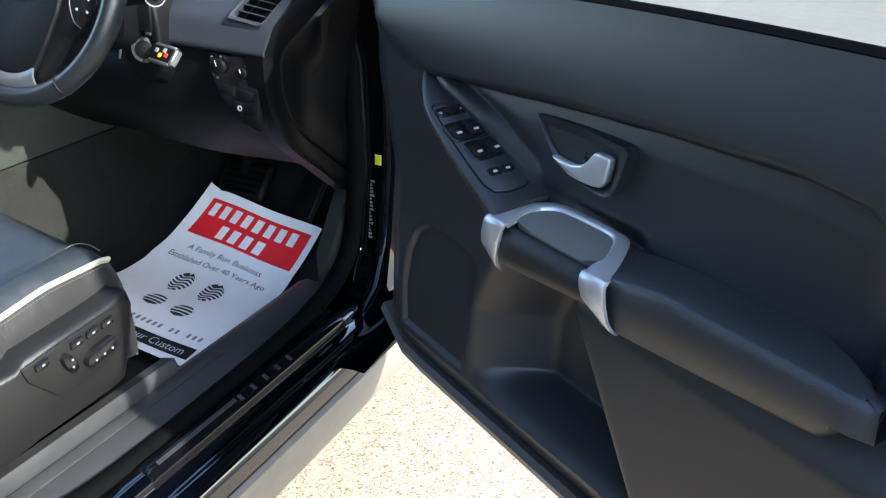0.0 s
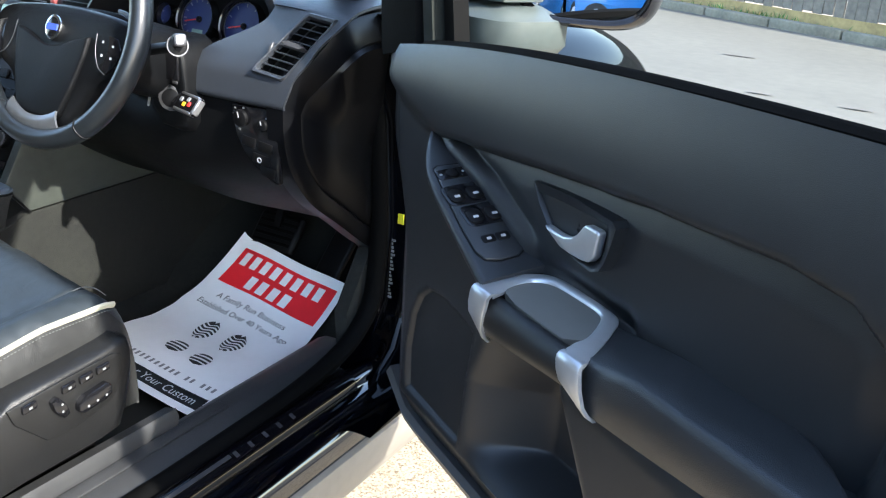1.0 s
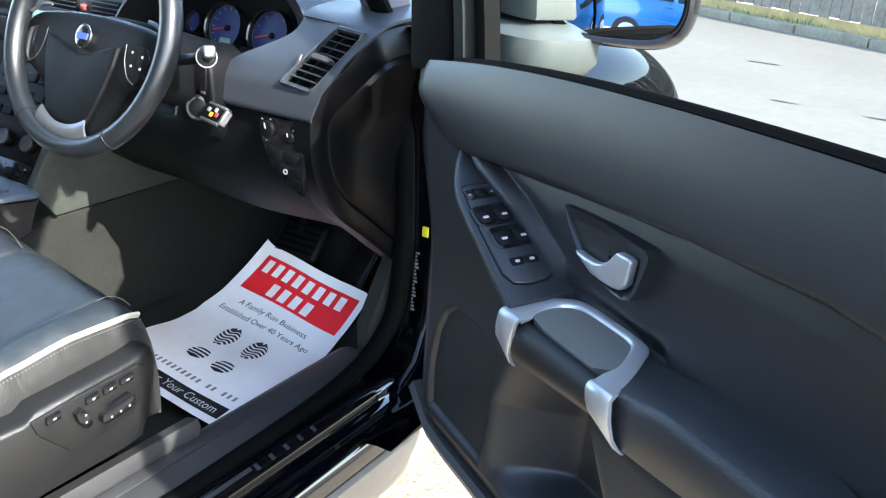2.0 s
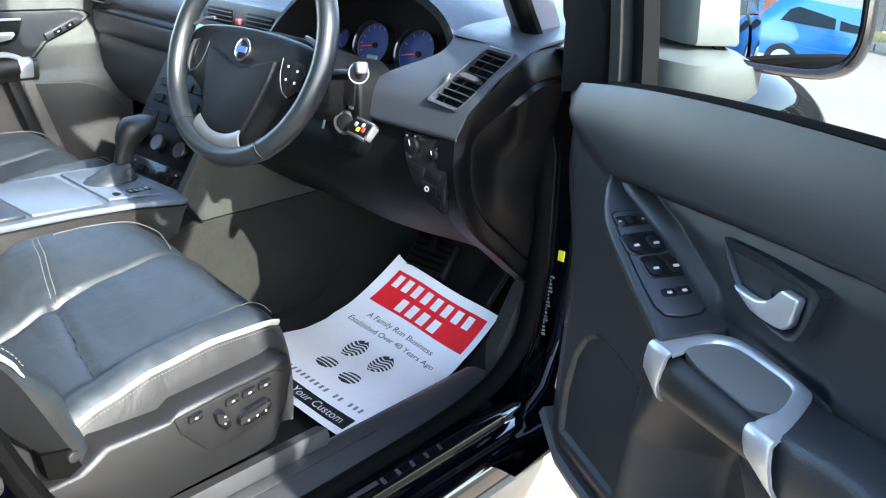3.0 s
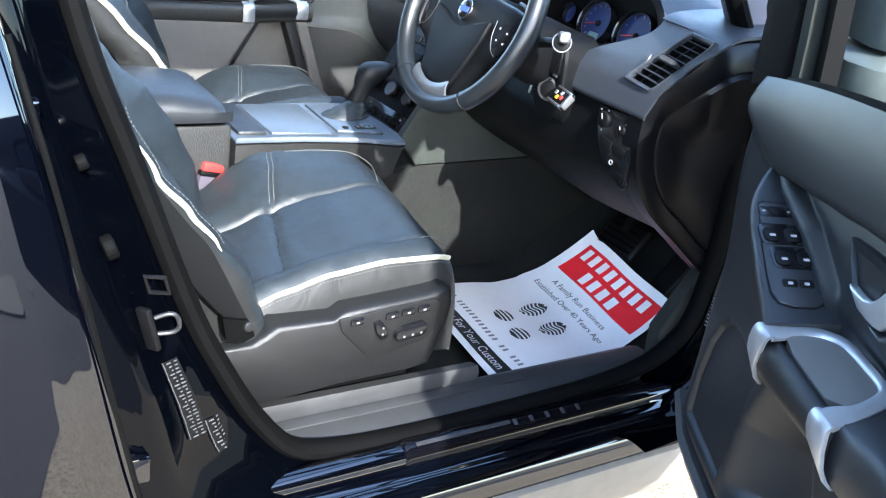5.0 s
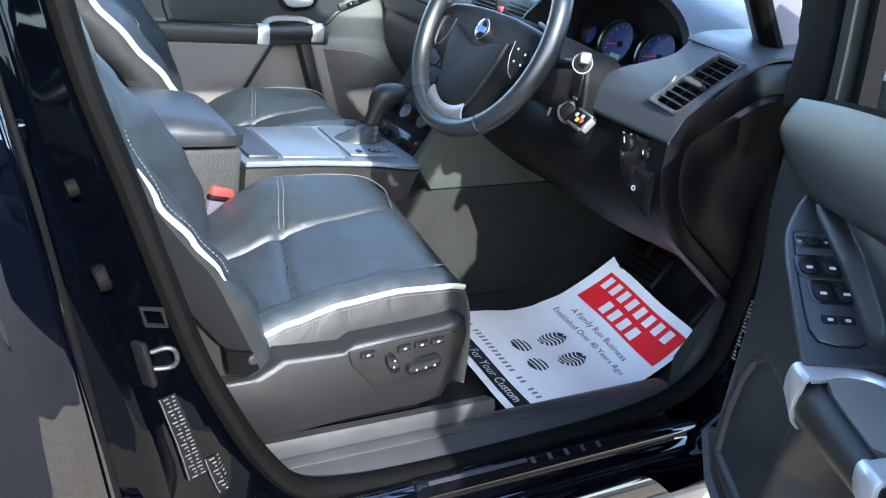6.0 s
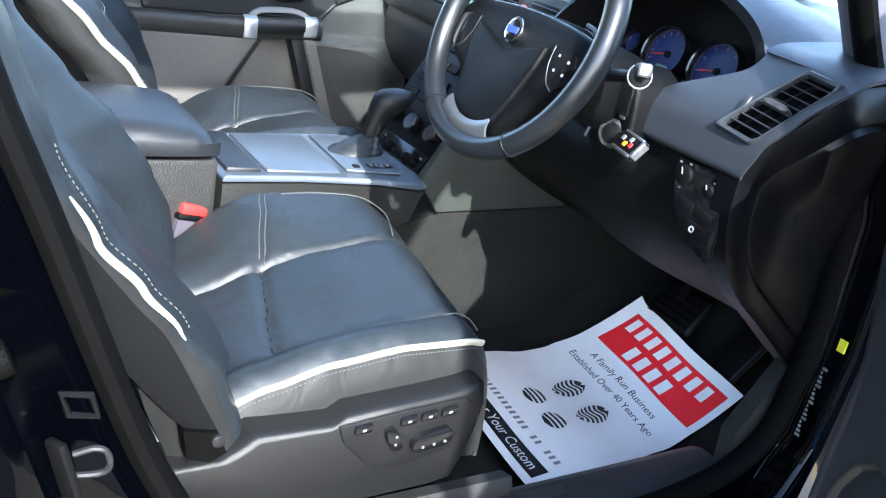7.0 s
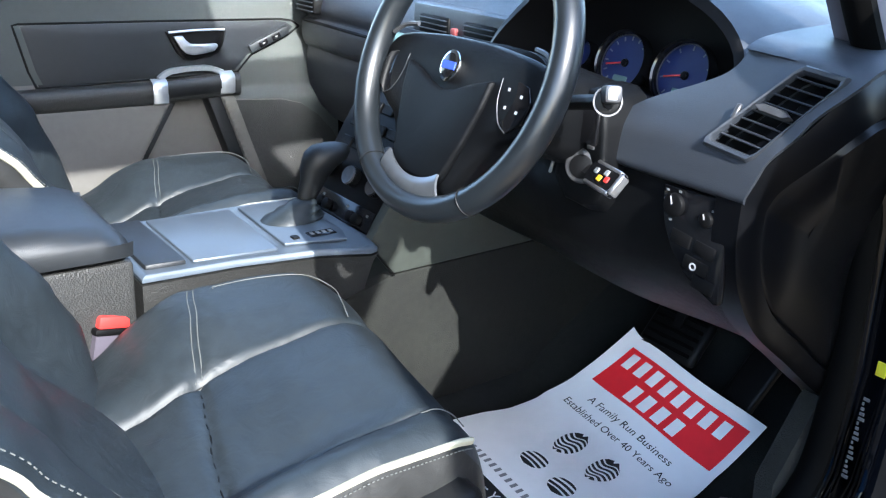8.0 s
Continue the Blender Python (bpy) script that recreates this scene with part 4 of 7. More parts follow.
    # sail panel, window channel, glass and frame
    part("mirror_sail", loft([[(s, y, z) for s, y, z in ((-0.038 + d, 0.01, 1.018 + 0.1 * e), (0.020 + d, 0.0, 1.032 + 0.1 * e), (0.060 + d, 0.010, 1.042 + 0.1 * e), (0.064 + d, 0.025, 1.044 + 0.1 * e), (0.056 + d, 0.050, 1.040 + 0.1 * e), (-0.060 + d, 0.075, 1.014 + 0.1 * e))] for d, e in ((0, 0), (-0.004, 0.1), (-0.012, 0.85), (-0.022, 0.95), (-0.030, 1.2), (-0.045, 1.35))]), RUBBER, door, "black mirror sail panel", smooth=35)
    part("channel_trim", sweep([(0.088, 0.022, 1.046), (0.078, 0.022, 1.10), (0.060, 0.022, 1.17), (0.00, 0.024, 1.30), (-0.08, 0.026, 1.42), (-0.18, 0.030, 1.54)], [(-0.013, -0.010), (0.010, -0.010), (0.012, 0.008), (-0.013, 0.010)], up=(0, 1, 0)), CHANNEL, door, "grey-green window channel trim")
    part("window_channel", sweep([(0.118, 0.034, 1.050), (0.108, 0.034, 1.10), (0.090, 0.034, 1.17), (0.03, 0.034, 1.30), (-0.06, 0.034, 1.42), (-0.16, 0.034, 1.54)], [(-0.014, -0.010), (0.008, -0.010), (0.010, 0.0), (0.008, 0.010), (-0.014, 0.010)], up=(0, 1, 0)), RUBBER, door, "black rubber window channel")
    part("window_frame", sweep(spline([(-0.18, 0.034, 1.54), (0.1, 0.034, 1.60), (0.45, 0.034, 1.62), (0.8, 0.034, 1.61), (0.98, 0.034, 1.55), (1.01, 0.034, 1.40), (1.02, 0.034, 1.10)], 30), [(-0.02, -0.015), (0.02, -0.015), (0.02, 0.015), (-0.02, 0.015)], up=(0, 1, 0)), GLOSS_BLACK, door)
    return door


def build_mirror():
    """The outside mirror, carried by the open door."""
    inv = DOOR_AT.inverted()
    right, up = Vector((0.988, 0.155, 0.02)).normalized(), Vector((0.0, 0.06, 1.0)).normalized()
    out = right.cross(up).normalized()
    up = out.cross(right) * -1 if out.cross(right).z < 0 else out.cross(right)
    cen = Vector((0.334, 0.167, 1.168))
    m = Matrix((right, up, right.cross(up))).transposed().to_4x4()
    m.translation = cen
    m = inv @ m
    door = bpy.data.objects["driver_door"]
    shape = []
    for k in range(48):
        t = 2 * math.pi * k / 48
        x = math.copysign(abs(math.cos(t)) ** 0.55, math.cos(t))
        y = math.copysign(abs(math.sin(t)) ** 0.55, math.sin(t))
        shape.append(Vector((0.088 * x - 0.007 * y, 0.088 * y, 0)))
    rings = [[p * k + Vector((0, 0, d)) for p in shape] for k, d in ((0.885, -0.012), (0.90, 0.003), (0.96, 0.006), (1.0, 0.0), (1.03, -0.02), (1.0, -0.05), (0.86, -0.085), (0.55, -0.105))]
    bm = loft(rings)
    bmesh.ops.transform(bm, matrix=m, verts=bm.verts)
    housing = part("mirror_housing", bm, GLOSS_BLACK, door, "black mirror housing", smooth=60)

    def gl(u, v):
        a, r = 2 * math.pi * u, v
        x = math.copysign(abs(math.cos(a)) ** 0.55, math.cos(a)) * 0.0772 * r
        y = math.copysign(abs(math.sin(a)) ** 0.55, math.sin(a)) * 0.078 * r
        return Vector((x - 0.008 * y / 0.088, y, 0.002 - (x * x + y * y) / 2.4))

    bm = grid(gl, 48, 10, wrap=True)
    bmesh.ops.remove_doubles(bm, verts=bm.verts, dist=1e-5)
    bmesh.ops.transform(bm, matrix=m, verts=bm.verts)
    part("mirror_glass", bm, MIRROR, housing, "convex mirror glass", smooth=180)
    # arm: a low foot on the door and the square neck above it
    part("mirror_foot", loft([[(x, y, z) for x, z in ((-0.07, 1.02), (0.125 + d, 1.035), (0.150 + d, 1.055), (0.150 + d, 1.085), (0.125 + d, 1.098 - e), (0.05, 1.100 - e), (-0.07, 1.096))] for y, d, e in ((0.060, -0.05, 0.012), (0.075, -0.01, 0.004), (0.10, 0.0, 0.0), (0.14, 0.0, 0.0), (0.17, -0.01, 0.008))]), MIRROR_ARM, housing, "grey-green mirror foot", smooth=50)
    part("mirror_neck", loft([[(x, y, z) for x, y in ((-0.05, 0.085), (0.10 + d, 0.080), (0.118 + d, 0.090), (0.118 + d, 0.165), (0.10 + d, 0.175), (-0.05, 0.175))] for z, d in ((1.104, 0.004), (1.108, 0.006), (1.15, 0.0), (1.20, -0.006), (1.235, -0.03))]), MIRROR_ARM, housing, "grey-green mirror neck", smooth=40)


build_driver_door()
build_mirror()


# ---- the closed passenger door (panel in y and z; x grows into the cabin) ----
FAR_INSERT = [(-0.229, 0.922), (0.05, 0.921), (0.33, 0.918), (0.359, 0.914), (0.378, 0.902), (0.345, 0.880), (0.300, 0.860), (0.258, 0.842), (0.225, 0.806), (0.075, 0.803), (-0.08, 0.800), (-0.195, 0.797), (-0.208, 0.83), (-0.216, 0.865)]


def far_x(y, z):
    """The surface of the passenger door's trim."""
    x = -1.488 + 0.018 * smoothstep(0.96, 1.04, z)
    low = smoothstep(0.775, 0.745, z)
    x += 0.016 * low
    rear = smoothstep(0.0, 0.012, y - 0.062 + (0.753 - z) * 0.58)
    fore = smoothstep(0.0, 0.012, 0.182 + (0.767 - z) * 0.36 - y)
    x -= 0.050 * rear * fore * smoothstep(0.79, 0.75, z) * smoothstep(0.50, 0.53, z)
    x += 0.030 * smoothstep(0.235, 0.40, y) * smoothstep(0.90, 0.70, z)
    x -= 0.018 * smoothstep(-0.20, -0.30, y + 0.35 * (z - 0.75)) * low
    return x


def build_passenger_door():
    door = thing("passenger_door", "closed passenger door with grey trim and silver grips", "car door")
    ny, nz = 230, 150
    bm = grid(lambda u, v: (far_x(-0.66 + 1.12 * u, 0.46 + 0.60 * v), -0.66 + 1.12 * u, 0.46 + 0.60 * v), ny, nz, thick=0.004)
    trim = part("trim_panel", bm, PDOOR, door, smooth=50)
    # padded black insert with a dark joint round it
    loop = [Vector((0, y, z)) for y, z in FAR_INSERT]
    loop = [Vector(q) for a, b in zip(loop, loop[1:] + loop[:1]) for q in (a.lerp(b, 0.04), a.lerp(b, 0.35), a.lerp(b, 0.65), a.lerp(b, 0.96))]
    core = Vector((0, 0.06, 0.862))

    def inset(k, dx):
        ring_ = [core + (p - core) * k for p in loop]
        return [Vector((far_x(p.y, p.z) + dx, p.y, p.z)) for p in ring_]

    insert = part("door_insert", loft([inset(1.0, 0.0), inset(0.998, 0.003), inset(0.985, 0.0048), inset(0.93, 0.0056), inset(0.6, 0.0065), inset(0.2, 0.0068)]), DOOR_TRIM, trim, "black padded door insert", smooth=60)
    part("insert_seam", sweep(inset(1.008, 0.003), ring(0.0036, 6), closed=True, up=(1, 0, 0)), BLACK, insert, smooth=60)
    # upper trim sweeps down in front of the insert; shade in the corner below is a darker colour
    crown = [(-0.66, 0.805), (-0.30, 0.805), (0.15, 0.800), (0.20, 0.772), (0.215, 0.748), (0.26, 0.745), (0.32, 0.744), (0.36, 0.735), (0.40, 0.708), (0.437, 0.672), (0.46, 0.640)]
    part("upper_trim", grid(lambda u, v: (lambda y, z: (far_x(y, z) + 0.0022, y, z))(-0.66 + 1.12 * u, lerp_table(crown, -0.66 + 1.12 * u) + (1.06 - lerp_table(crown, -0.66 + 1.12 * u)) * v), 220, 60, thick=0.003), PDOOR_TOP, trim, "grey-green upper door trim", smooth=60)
    part("shaded_lower_front", grid(lambda u, v: (lambda z: (lambda y: (far_x(y, z) + 0.0018, y, z))(0.207 + 0.36 * (0.767 - z) + (0.253 - 0.36 * (0.767 - z)) * u))(0.47 + (lerp_table(crown, 0.215 + 0.245 * u) - 0.472) * v), 40, 60, thick=0.003), CONSOLE, trim, "lower front door trim, dark grey to imitate shade", smooth=60)
    # dark bars on both sides of the door bin stand in for the clamp legs' shadows
    yz_m = Matrix(((0, 0, 1, -1.524), (1, 0, 0, 0), (0, 1, 0, 0), (0, 0, 0, 1)))
    for top_y, slope, wide in ((0.060, 0.58, 0.024), (0.150, -0.36, 0.032)):
        part("clamp_shadow_bar", prism([(top_y, 0.757), (top_y + wide, 0.757), (top_y + wide - slope * 0.25, 0.507), (top_y - slope * 0.25, 0.507)], 0.050, yz_m, 0.004), BLACK_SOFT, door, "black bar as the shadow of a grip clamp leg")
    # armrest ledge, clamps, grip and handle bow
    rings = []
    for y in np.linspace(-0.30, 0.225, 24):
        k = smoothstep(-0.33, -0.24, y)
        lo, hi = 0.748 + 0.008 * smoothstep(0.0, 0.2, y), 0.793 + 0.010 * smoothstep(0.0, 0.2, y)
        f = -1.478 + 0.018 * k
        rings.append([(-1.495, y, hi + 0.004), (f - 0.008, y, hi + 0.002), (f - 0.001, y, hi - 0.004), (f, y, hi - 0.014), (f - 0.002, y, lo + 0.008), (f - 0.010, y, lo), (-1.495, y, lo - 0.004)])
    part("armrest", loft([[*map(Vector, r)] for r in rings]), CONSOLE, door, "grey-black padded armrest", smooth=60)
    for y0, y1, z0, z1 in ((0.025, 0.058, 0.750, 0.800), (0.175, 0.209, 0.762, 0.808)):
        part("grip_clamp", loft([[(x, y0, z), (x + 0.002, y0 + 0.003, z), (x + 0.002, y1 - 0.003, z), (x, y1, z)] for x, z in ((-1.466, z0), (-1.4575, z0 + 0.004), (-1.4555, z0 + 0.02), (-1.4555, z1 - 0.010), (-1.460, z1 - 0.002), (-1.475, z1 + 0.004))], closed=False), SILVER, door, "satin silver grip clamp", smooth=50)
    part("pull_grip", loft([[(x, y, z + 0.05 * (y - 0.055)) for x, z in ((-1.475, 0.797), (-1.460, 0.798), (-1.4545, 0.790), (-1.4545, 0.772), (-1.462, 0.762), (-1.475, 0.762))] for y in (0.055, 0.09, 0.14, 0.178)]), BLACK_SOFT, door, "black pull grip", smooth=50)
    bow = spline([(-1.474, 0.045, 0.802), (-1.476, 0.058, 0.811), (-1.477, 0.075, 0.817), (-1.478, 0.110, 0.820), (-1.478, 0.150, 0.820), (-1.477, 0.172, 0.815), (-1.474, 0.188, 0.808)], 30)
    part("handle_bow", sweep(bow, [(-0.006, -0.005), (0.006, -0.005), (0.007, 0.0), (0.005, 0.005), (-0.005, 0.005)], up=(1, 0, 0)), SILVER, door, "satin silver handle bow", smooth=50)
    # release lever
    big = [(0.066, 0.900), (0.130, 0.903), (0.196, 0.903), (0.199, 0.896), (0.190, 0.868), (0.180, 0.852), (0.160, 0.843), (0.120, 0.838), (0.100, 0.842), (0.088, 0.856), (0.074, 0.884)]
    mid = Vector((0, 0.135, 0.874))

    def at(k, x):
        return [Vector((x, mid.y + (y - mid.y) * k, mid.z + (z - mid.z) * k)) for y, z in big]

    part("lever_surround", loft([at(1.04, -1.490), at(1.0, -1.474), at(0.90, -1.472), at(0.86, -1.475), at(0.80, -1.4785)]), BLACK, door, "black release lever surround")
    part("surround_edge", sweep([(-1.472, y, z) for y, z in ((0.070, 0.8985), (0.130, 0.9015), (0.194, 0.9015))], ring(0.0028, 6)), SILVER, door, "thin silver surround edge")
    lev = [(0.080, 0.890), (0.100, 0.891), (0.108, 0.880), (0.118, 0.873), (0.140, 0.872), (0.176, 0.872), (0.179, 0.866), (0.170, 0.856), (0.150, 0.852), (0.124, 0.849), (0.106, 0.853), (0.094, 0.866)]
    part("release_lever", prism(lev, 0.010, Matrix(((0, 0, 1, -1.480), (1, 0, 0, 0), (0, 1, 0, 0), (0, 0, 0, 1))), 0.0026, 2), SILVER, door, "satin silver release lever")
    # switch strip on the rising front edge of the insert
    m = Matrix.Translation((-1.480, 0.302, 0.876)) @ Matrix.Rotation(radians(24), 4, "X")
    plate = part("switch_plate", rbox(-0.004, 0.008, -0.052, 0.052, -0.010, 0.010, 0.004, 2, m), DOOR_SOFT, door)
    for y in (-0.018, 0.016):
        sw = part("window_switch", rbox(0.006, 0.011, y - 0.011, y + 0.011, -0.006, 0.006, 0.002, 2, m), GLOSS_BLACK, plate)
        part("mark", rbox(0.0108, 0.0115, y - 0.003, y + 0.003, -0.0015, 0.0015, 0, 1, m), MARK, sw, smooth=0)
    part("lower_ledge", rbox(-1.478, -1.440, 0.18, 0.44, 0.515, 0.535, 0.006), CONSOLE, door, "grey ledge of the door bin")
    return door


build_passenger_door()


# ---- seats ----
CUSHION_MID = [(-0.62, 0.600), (-0.50, 0.604), (-0.45, 0.612), (-0.36, 0.634), (-0.30, 0.648), (-0.20, 0.672), (-0.13, 0.690), (-0.10, 0.690)]
CUSHION_SIDE = [(-0.62, 0.60), (-0.50, 0.625), (-0.45, 0.648), (-0.39, 0.672), (-0.315, 0.692), (-0.23, 0.702), (-0.13, 0.700), (-0.10, 0.690)]
# across the cushion: place, share of bolster height, drop from it
ACROSS = [(-1.0, 1.0, 0.17), (-1.0, 1.0, 0.09), (-0.985, 1.0, 0.045), (-0.95, 1.0, 0.016), (-0.88, 1.0, 0.003), (-0.78, 1.0, 0.0), (-0.64, 0.93, 0.0), (-0.50, 0.72, 0.0), (-0.36, 0.34, 0.001), (-0.30, 0.16, 0.002), (-0.28, 0.12, 0.006), (-0.26, 0.09, 0.001),
          (-0.16, 0.02, -0.004), (-0.02, 0.0, -0.006), (0.12, 0.0, -0.006), (0.30, 0.0, -0.004), (0.50, 0.12, -0.001), (0.62, 0.45, 0.001), (0.645, 0.55, 0.006), (0.67, 0.68, 0.001), (0.735, 0.92, 0.0), (0.79, 1.0, 0.0), (0.83, 1.0, 0.003), (0.87, 1.0, 0.011),
          (0.90, 1.0, 0.022), (0.935, 1.0, 0.045), (0.95, 1.0, 0.080), (0.94, 1.0, 0.13), (0.92, 1.0, 0.17)]


def build_seat(name, label, cx, front, mirrored=1, controls=True):
    seat = thing(name, label, "car seat", pose(cx, front, 0 if controls else -0.045))
    half = 0.252

    def X(u):
        return half * u * mirrored

    def valley(u):
        return -0.222 - 0.0758 * u + 0.011 * u * u

    def shape(u, k, d, y, fall=0.0):
        """A point of the padded leather: u across, y along from the front edge."""
        mid, side = lerp_table(CUSHION_MID, y - 0.085), lerp_table(CUSHION_SIDE, y - 0.085)
        low = 0.75 * smoothstep(-0.26, -0.40, y - 0.085) * (u < 0)
        z = mid + (side - mid) * k * (1 - low) - d - fall
        if d < 0.03 and fall < 0.02:
            gap = (y - valley(u)) / (0.005 if y > valley(u) else 0.009)
            reach = smoothstep(0.68, 0.62, u) * (0.35 + 0.65 * smoothstep(-0.40, -0.27, u))
            z -= 0.0085 * math.exp(-abs(gap) ** 1.2) * reach
            z -= 0.010 * smoothstep(0.0, -0.10, y - valley(u)) * smoothstep(0.62, 0.50, u) * smoothstep(-0.41, -0.29, u)
            z -= 0.005 * math.exp(-((u + 0.28) / 0.022) ** 2) + 0.003 * math.exp(-((u - 0.645) / 0.02) ** 2)
            z += 0.005 * smoothstep(0.50, 0.20, abs(u - 0.08)) * math.exp(-((y - valley(u) - 0.09) / 0.07) ** 2)
            z += 0.0016 * noise.noise(Vector((u * 5, y * 24, 1))) + 0.0011 * noise.noise(Vector((u * 16 + y * 20, y * 60, 3)))
        z -= 0.022 * smoothstep(-0.30, -0.80, u) * smoothstep(-0.15, -0.27, y) if controls else 0.0
        z += 0.036 * smoothstep(0.1, 0.80, u) if not controls else 0.0
        ahead = (0.028 * smoothstep(0.3, -0.8, u) - 0.016 * abs(u) ** 4 - 0.024 * u + 0.018) * smoothstep(-0.14, 0.0, y)
        narrow = (1 - 0.020 * smoothstep(-0.05, 0.0, y)) * (1.035 if u < 0 else 1.0)
        return Vector((X(u) * narrow, y + ahead, max(z, 0.525)))

    across = spline(ACROSS, 130)
    rings = [[shape(*p, y) for p in across] for y in np.linspace(-0.53, -0.07, 78)]
    for y, fall in ((-0.06, 0.001), (-0.045, 0.004), (-0.035, 0.008), (-0.026, 0.0125), (-0.018, 0.018), (-0.011, 0.025), (-0.006, 0.034), (-0.002, 0.046), (0.0, 0.060), (0.0, 0.095), (-0.004, 0.15)):
        rings.append([shape(*p, y, fall) for p in across])
    cut = next(i for i, p in enumerate(across) if p[0] > 0.885)
    cushion = part("cushion", loft([r[:cut + 1] for r in rings], closed=False), LEATHER, seat, "creased dark blue-black leather cushion", smooth=75)
    part("side_bolster", loft([r[cut:] for r in rings], closed=False), LEATHER_SIDE, seat, "grey-black leather bolster side", smooth=75)
    line = [(X(0.885), y, lerp_table(CUSHION_SIDE, y - 0.085) - 0.0145 + (0 if controls else 0.036)) for y in np.linspace(-0.40, -0.055, 16)] + [(X(0.872), -0.036, 0.680 + (0 if controls else 0.036))]
    part("piping", sweep(spline(line, 50), ring(0.0033, 8, 0.0048), up=(0.4 * mirrored, 0, 1)), PIPING, seat, "cream leather piping")
    for off in (0.0055,):
        path = spline([Vector(p) + Vector((0.0055 * mirrored, 0, -off)) for p in line], 150)
        for a, b in list(zip(path, path[1:]))[1::2]:
            part("stitch", sweep([a, b], ring(0.0006, 5)), STITCH, seat, smooth=0)

    def top(u, y):
        near = min(across, key=lambda p: abs(p[0] - u) + (0.5 if p[2] > 0.03 else 0))
        return shape(*near, y) + Vector((0, 0, 0.0003))

    def seam(pts, r=0.0007, mat=STITCH):
        part("seam", sweep(spline(pts, 40), ring(r, 6)), mat, cushion, smooth=60)

    for off in (-0.004, 0.004):
        seam([top(u, valley(u) + off) for u in (-0.93, -0.85, -0.75, -0.65, -0.55, -0.45, -0.37, -0.30)])
    seam([top(-0.28, y) for y in np.linspace(-0.40, -0.045, 14)], 0.0008, BLACK)
    seam([top(0.648, y) for y in np.linspace(-0.40, -0.06, 14)], 0.0008, BLACK)
    seam([top(u, y) for u, y in ((-0.80, -0.125), (-0.83, -0.12), (-0.83, -0.08), (-0.76, -0.045), (-0.62, -0.030), (-0.45, -0.032), (-0.30, -0.036))])
    # cross seam, drawn black so that it also carries the crease's shadow
    seam([top(u, valley(u)) + Vector((0, 0, 0.0009)) for u in np.linspace(-0.27, 0.62, 14)], 0.0009, BLACK)
    seam([top(u, y) for u, y in ((0.66, -0.060), (0.70, -0.045), (0.76, -0.035), (0.84, -0.030))])
    # backrest: crest of the bolsters, piped outer edge and hollow middle, by height
    if controls:
        crest = [(0.58, -0.275), (0.62, -0.279), (0.684, -0.288), (0.747, -0.318), (0.815, -0.365), (0.87, -0.425), (0.95, -0.488), (1.05, -0.548), (1.20, -0.615), (1.26, -0.65)]
        piped = [(0.58, -0.33), (0.70, -0.372), (0.758, -0.417), (0.801, -0.452), (0.848, -0.492), (0.925, -0.532), (0.998, -0.559), (1.062, -0.582), (1.20, -0.635), (1.26, -0.66)]
    else:
        crest = [(0.58, -0.320), (0.66, -0.325), (0.709, -0.337), (0.818, -0.378), (0.906, -0.438), (0.976, -0.50), (1.10, -0.62), (1.26, -0.76)]
        piped = [(0.58, -0.33), (0.72, -0.40), (0.831, -0.505), (0.904, -0.574), (0.976, -0.643), (1.10, -0.74), (1.26, -0.84)]

    def hollow(z):
        return lerp_table(crest, z) - 0.082 * smoothstep(0.58, 0.72, z) * (1 - 0.3 * smoothstep(0.95, 1.15, z))

    def back(u, z):
        """A point of the front: u across from -1 to 1, z the height."""
        c, o, h = lerp_table(crest, z), lerp_table(piped, z), hollow(z)
        if u > 0:
            c = o + 0.020
        k = abs(u)
        if k > 0.80:
            y = c + (o - c) * (1 - math.sqrt(max(0.0, 1 - ((k - 0.80) / 0.20) ** 2)))
        else:
            y = h + (c - h) * smoothstep(0.42, 0.80, k)
            y += 0.010 * (1 - (k / 0.46) ** 2) if k < 0.46 else 0.0
            y -= 0.005 * math.exp(-((k - 0.46) / 0.025) ** 2)
        y += 0.0012 * noise.noise(Vector((u * 7, z * 18, 5)))
        narrow = 1.0 - 0.10 * smoothstep(0.95, 1.26, z) - 0.02 * smoothstep(0.70, 0.60, z)
        return Vector((1.02 * half * u * narrow * mirrored, y, z))

    us = [-1 + 0.02 * k for k in range(11)] + [-0.80 + 0.04 * k for k in range(1, 40)] + [0.80 + 0.02 * k for k in range(11)]
    levels = np.linspace(0.585, 1.26, 46)
    rings = [[back(u, z) for u in us] for z in levels]
    top_row = [p + Vector((0, -0.05, 0.012)) for p in rings[-1]]
    rest = part("backrest", loft(rings + [top_row], closed=False), LEATHER, seat, "dark blue-black leather backrest", smooth=75)
    sides = []
    for z in levels:
        a, b = back(-1, z), back(1, z)
        deep = min(a.y, b.y) - 0.07
        sides.append([b, b + Vector((0.006 * mirrored, -0.012, 0)), Vector((b.x + 0.008 * mirrored, (b.y + deep) / 2, z)), Vector((b.x * 0.97, deep, z)), Vector((a.x * 0.97, deep, z)), Vector((a.x - 0.008 * mirrored, (a.y + deep) / 2, z)), a + Vector((-0.006 * mirrored, -0.012, 0)), a])
    part("back_shell", loft(sides, closed=False), LEATHER_SIDE, rest, "grey-black leather backrest side", smooth=60)
    heights = np.linspace(0.748, 0.890 if controls else 1.20, 24)
    pts = [back(0.995, z) + Vector((0.0035 * mirrored, 0.002, 0.001)) for z in heights]
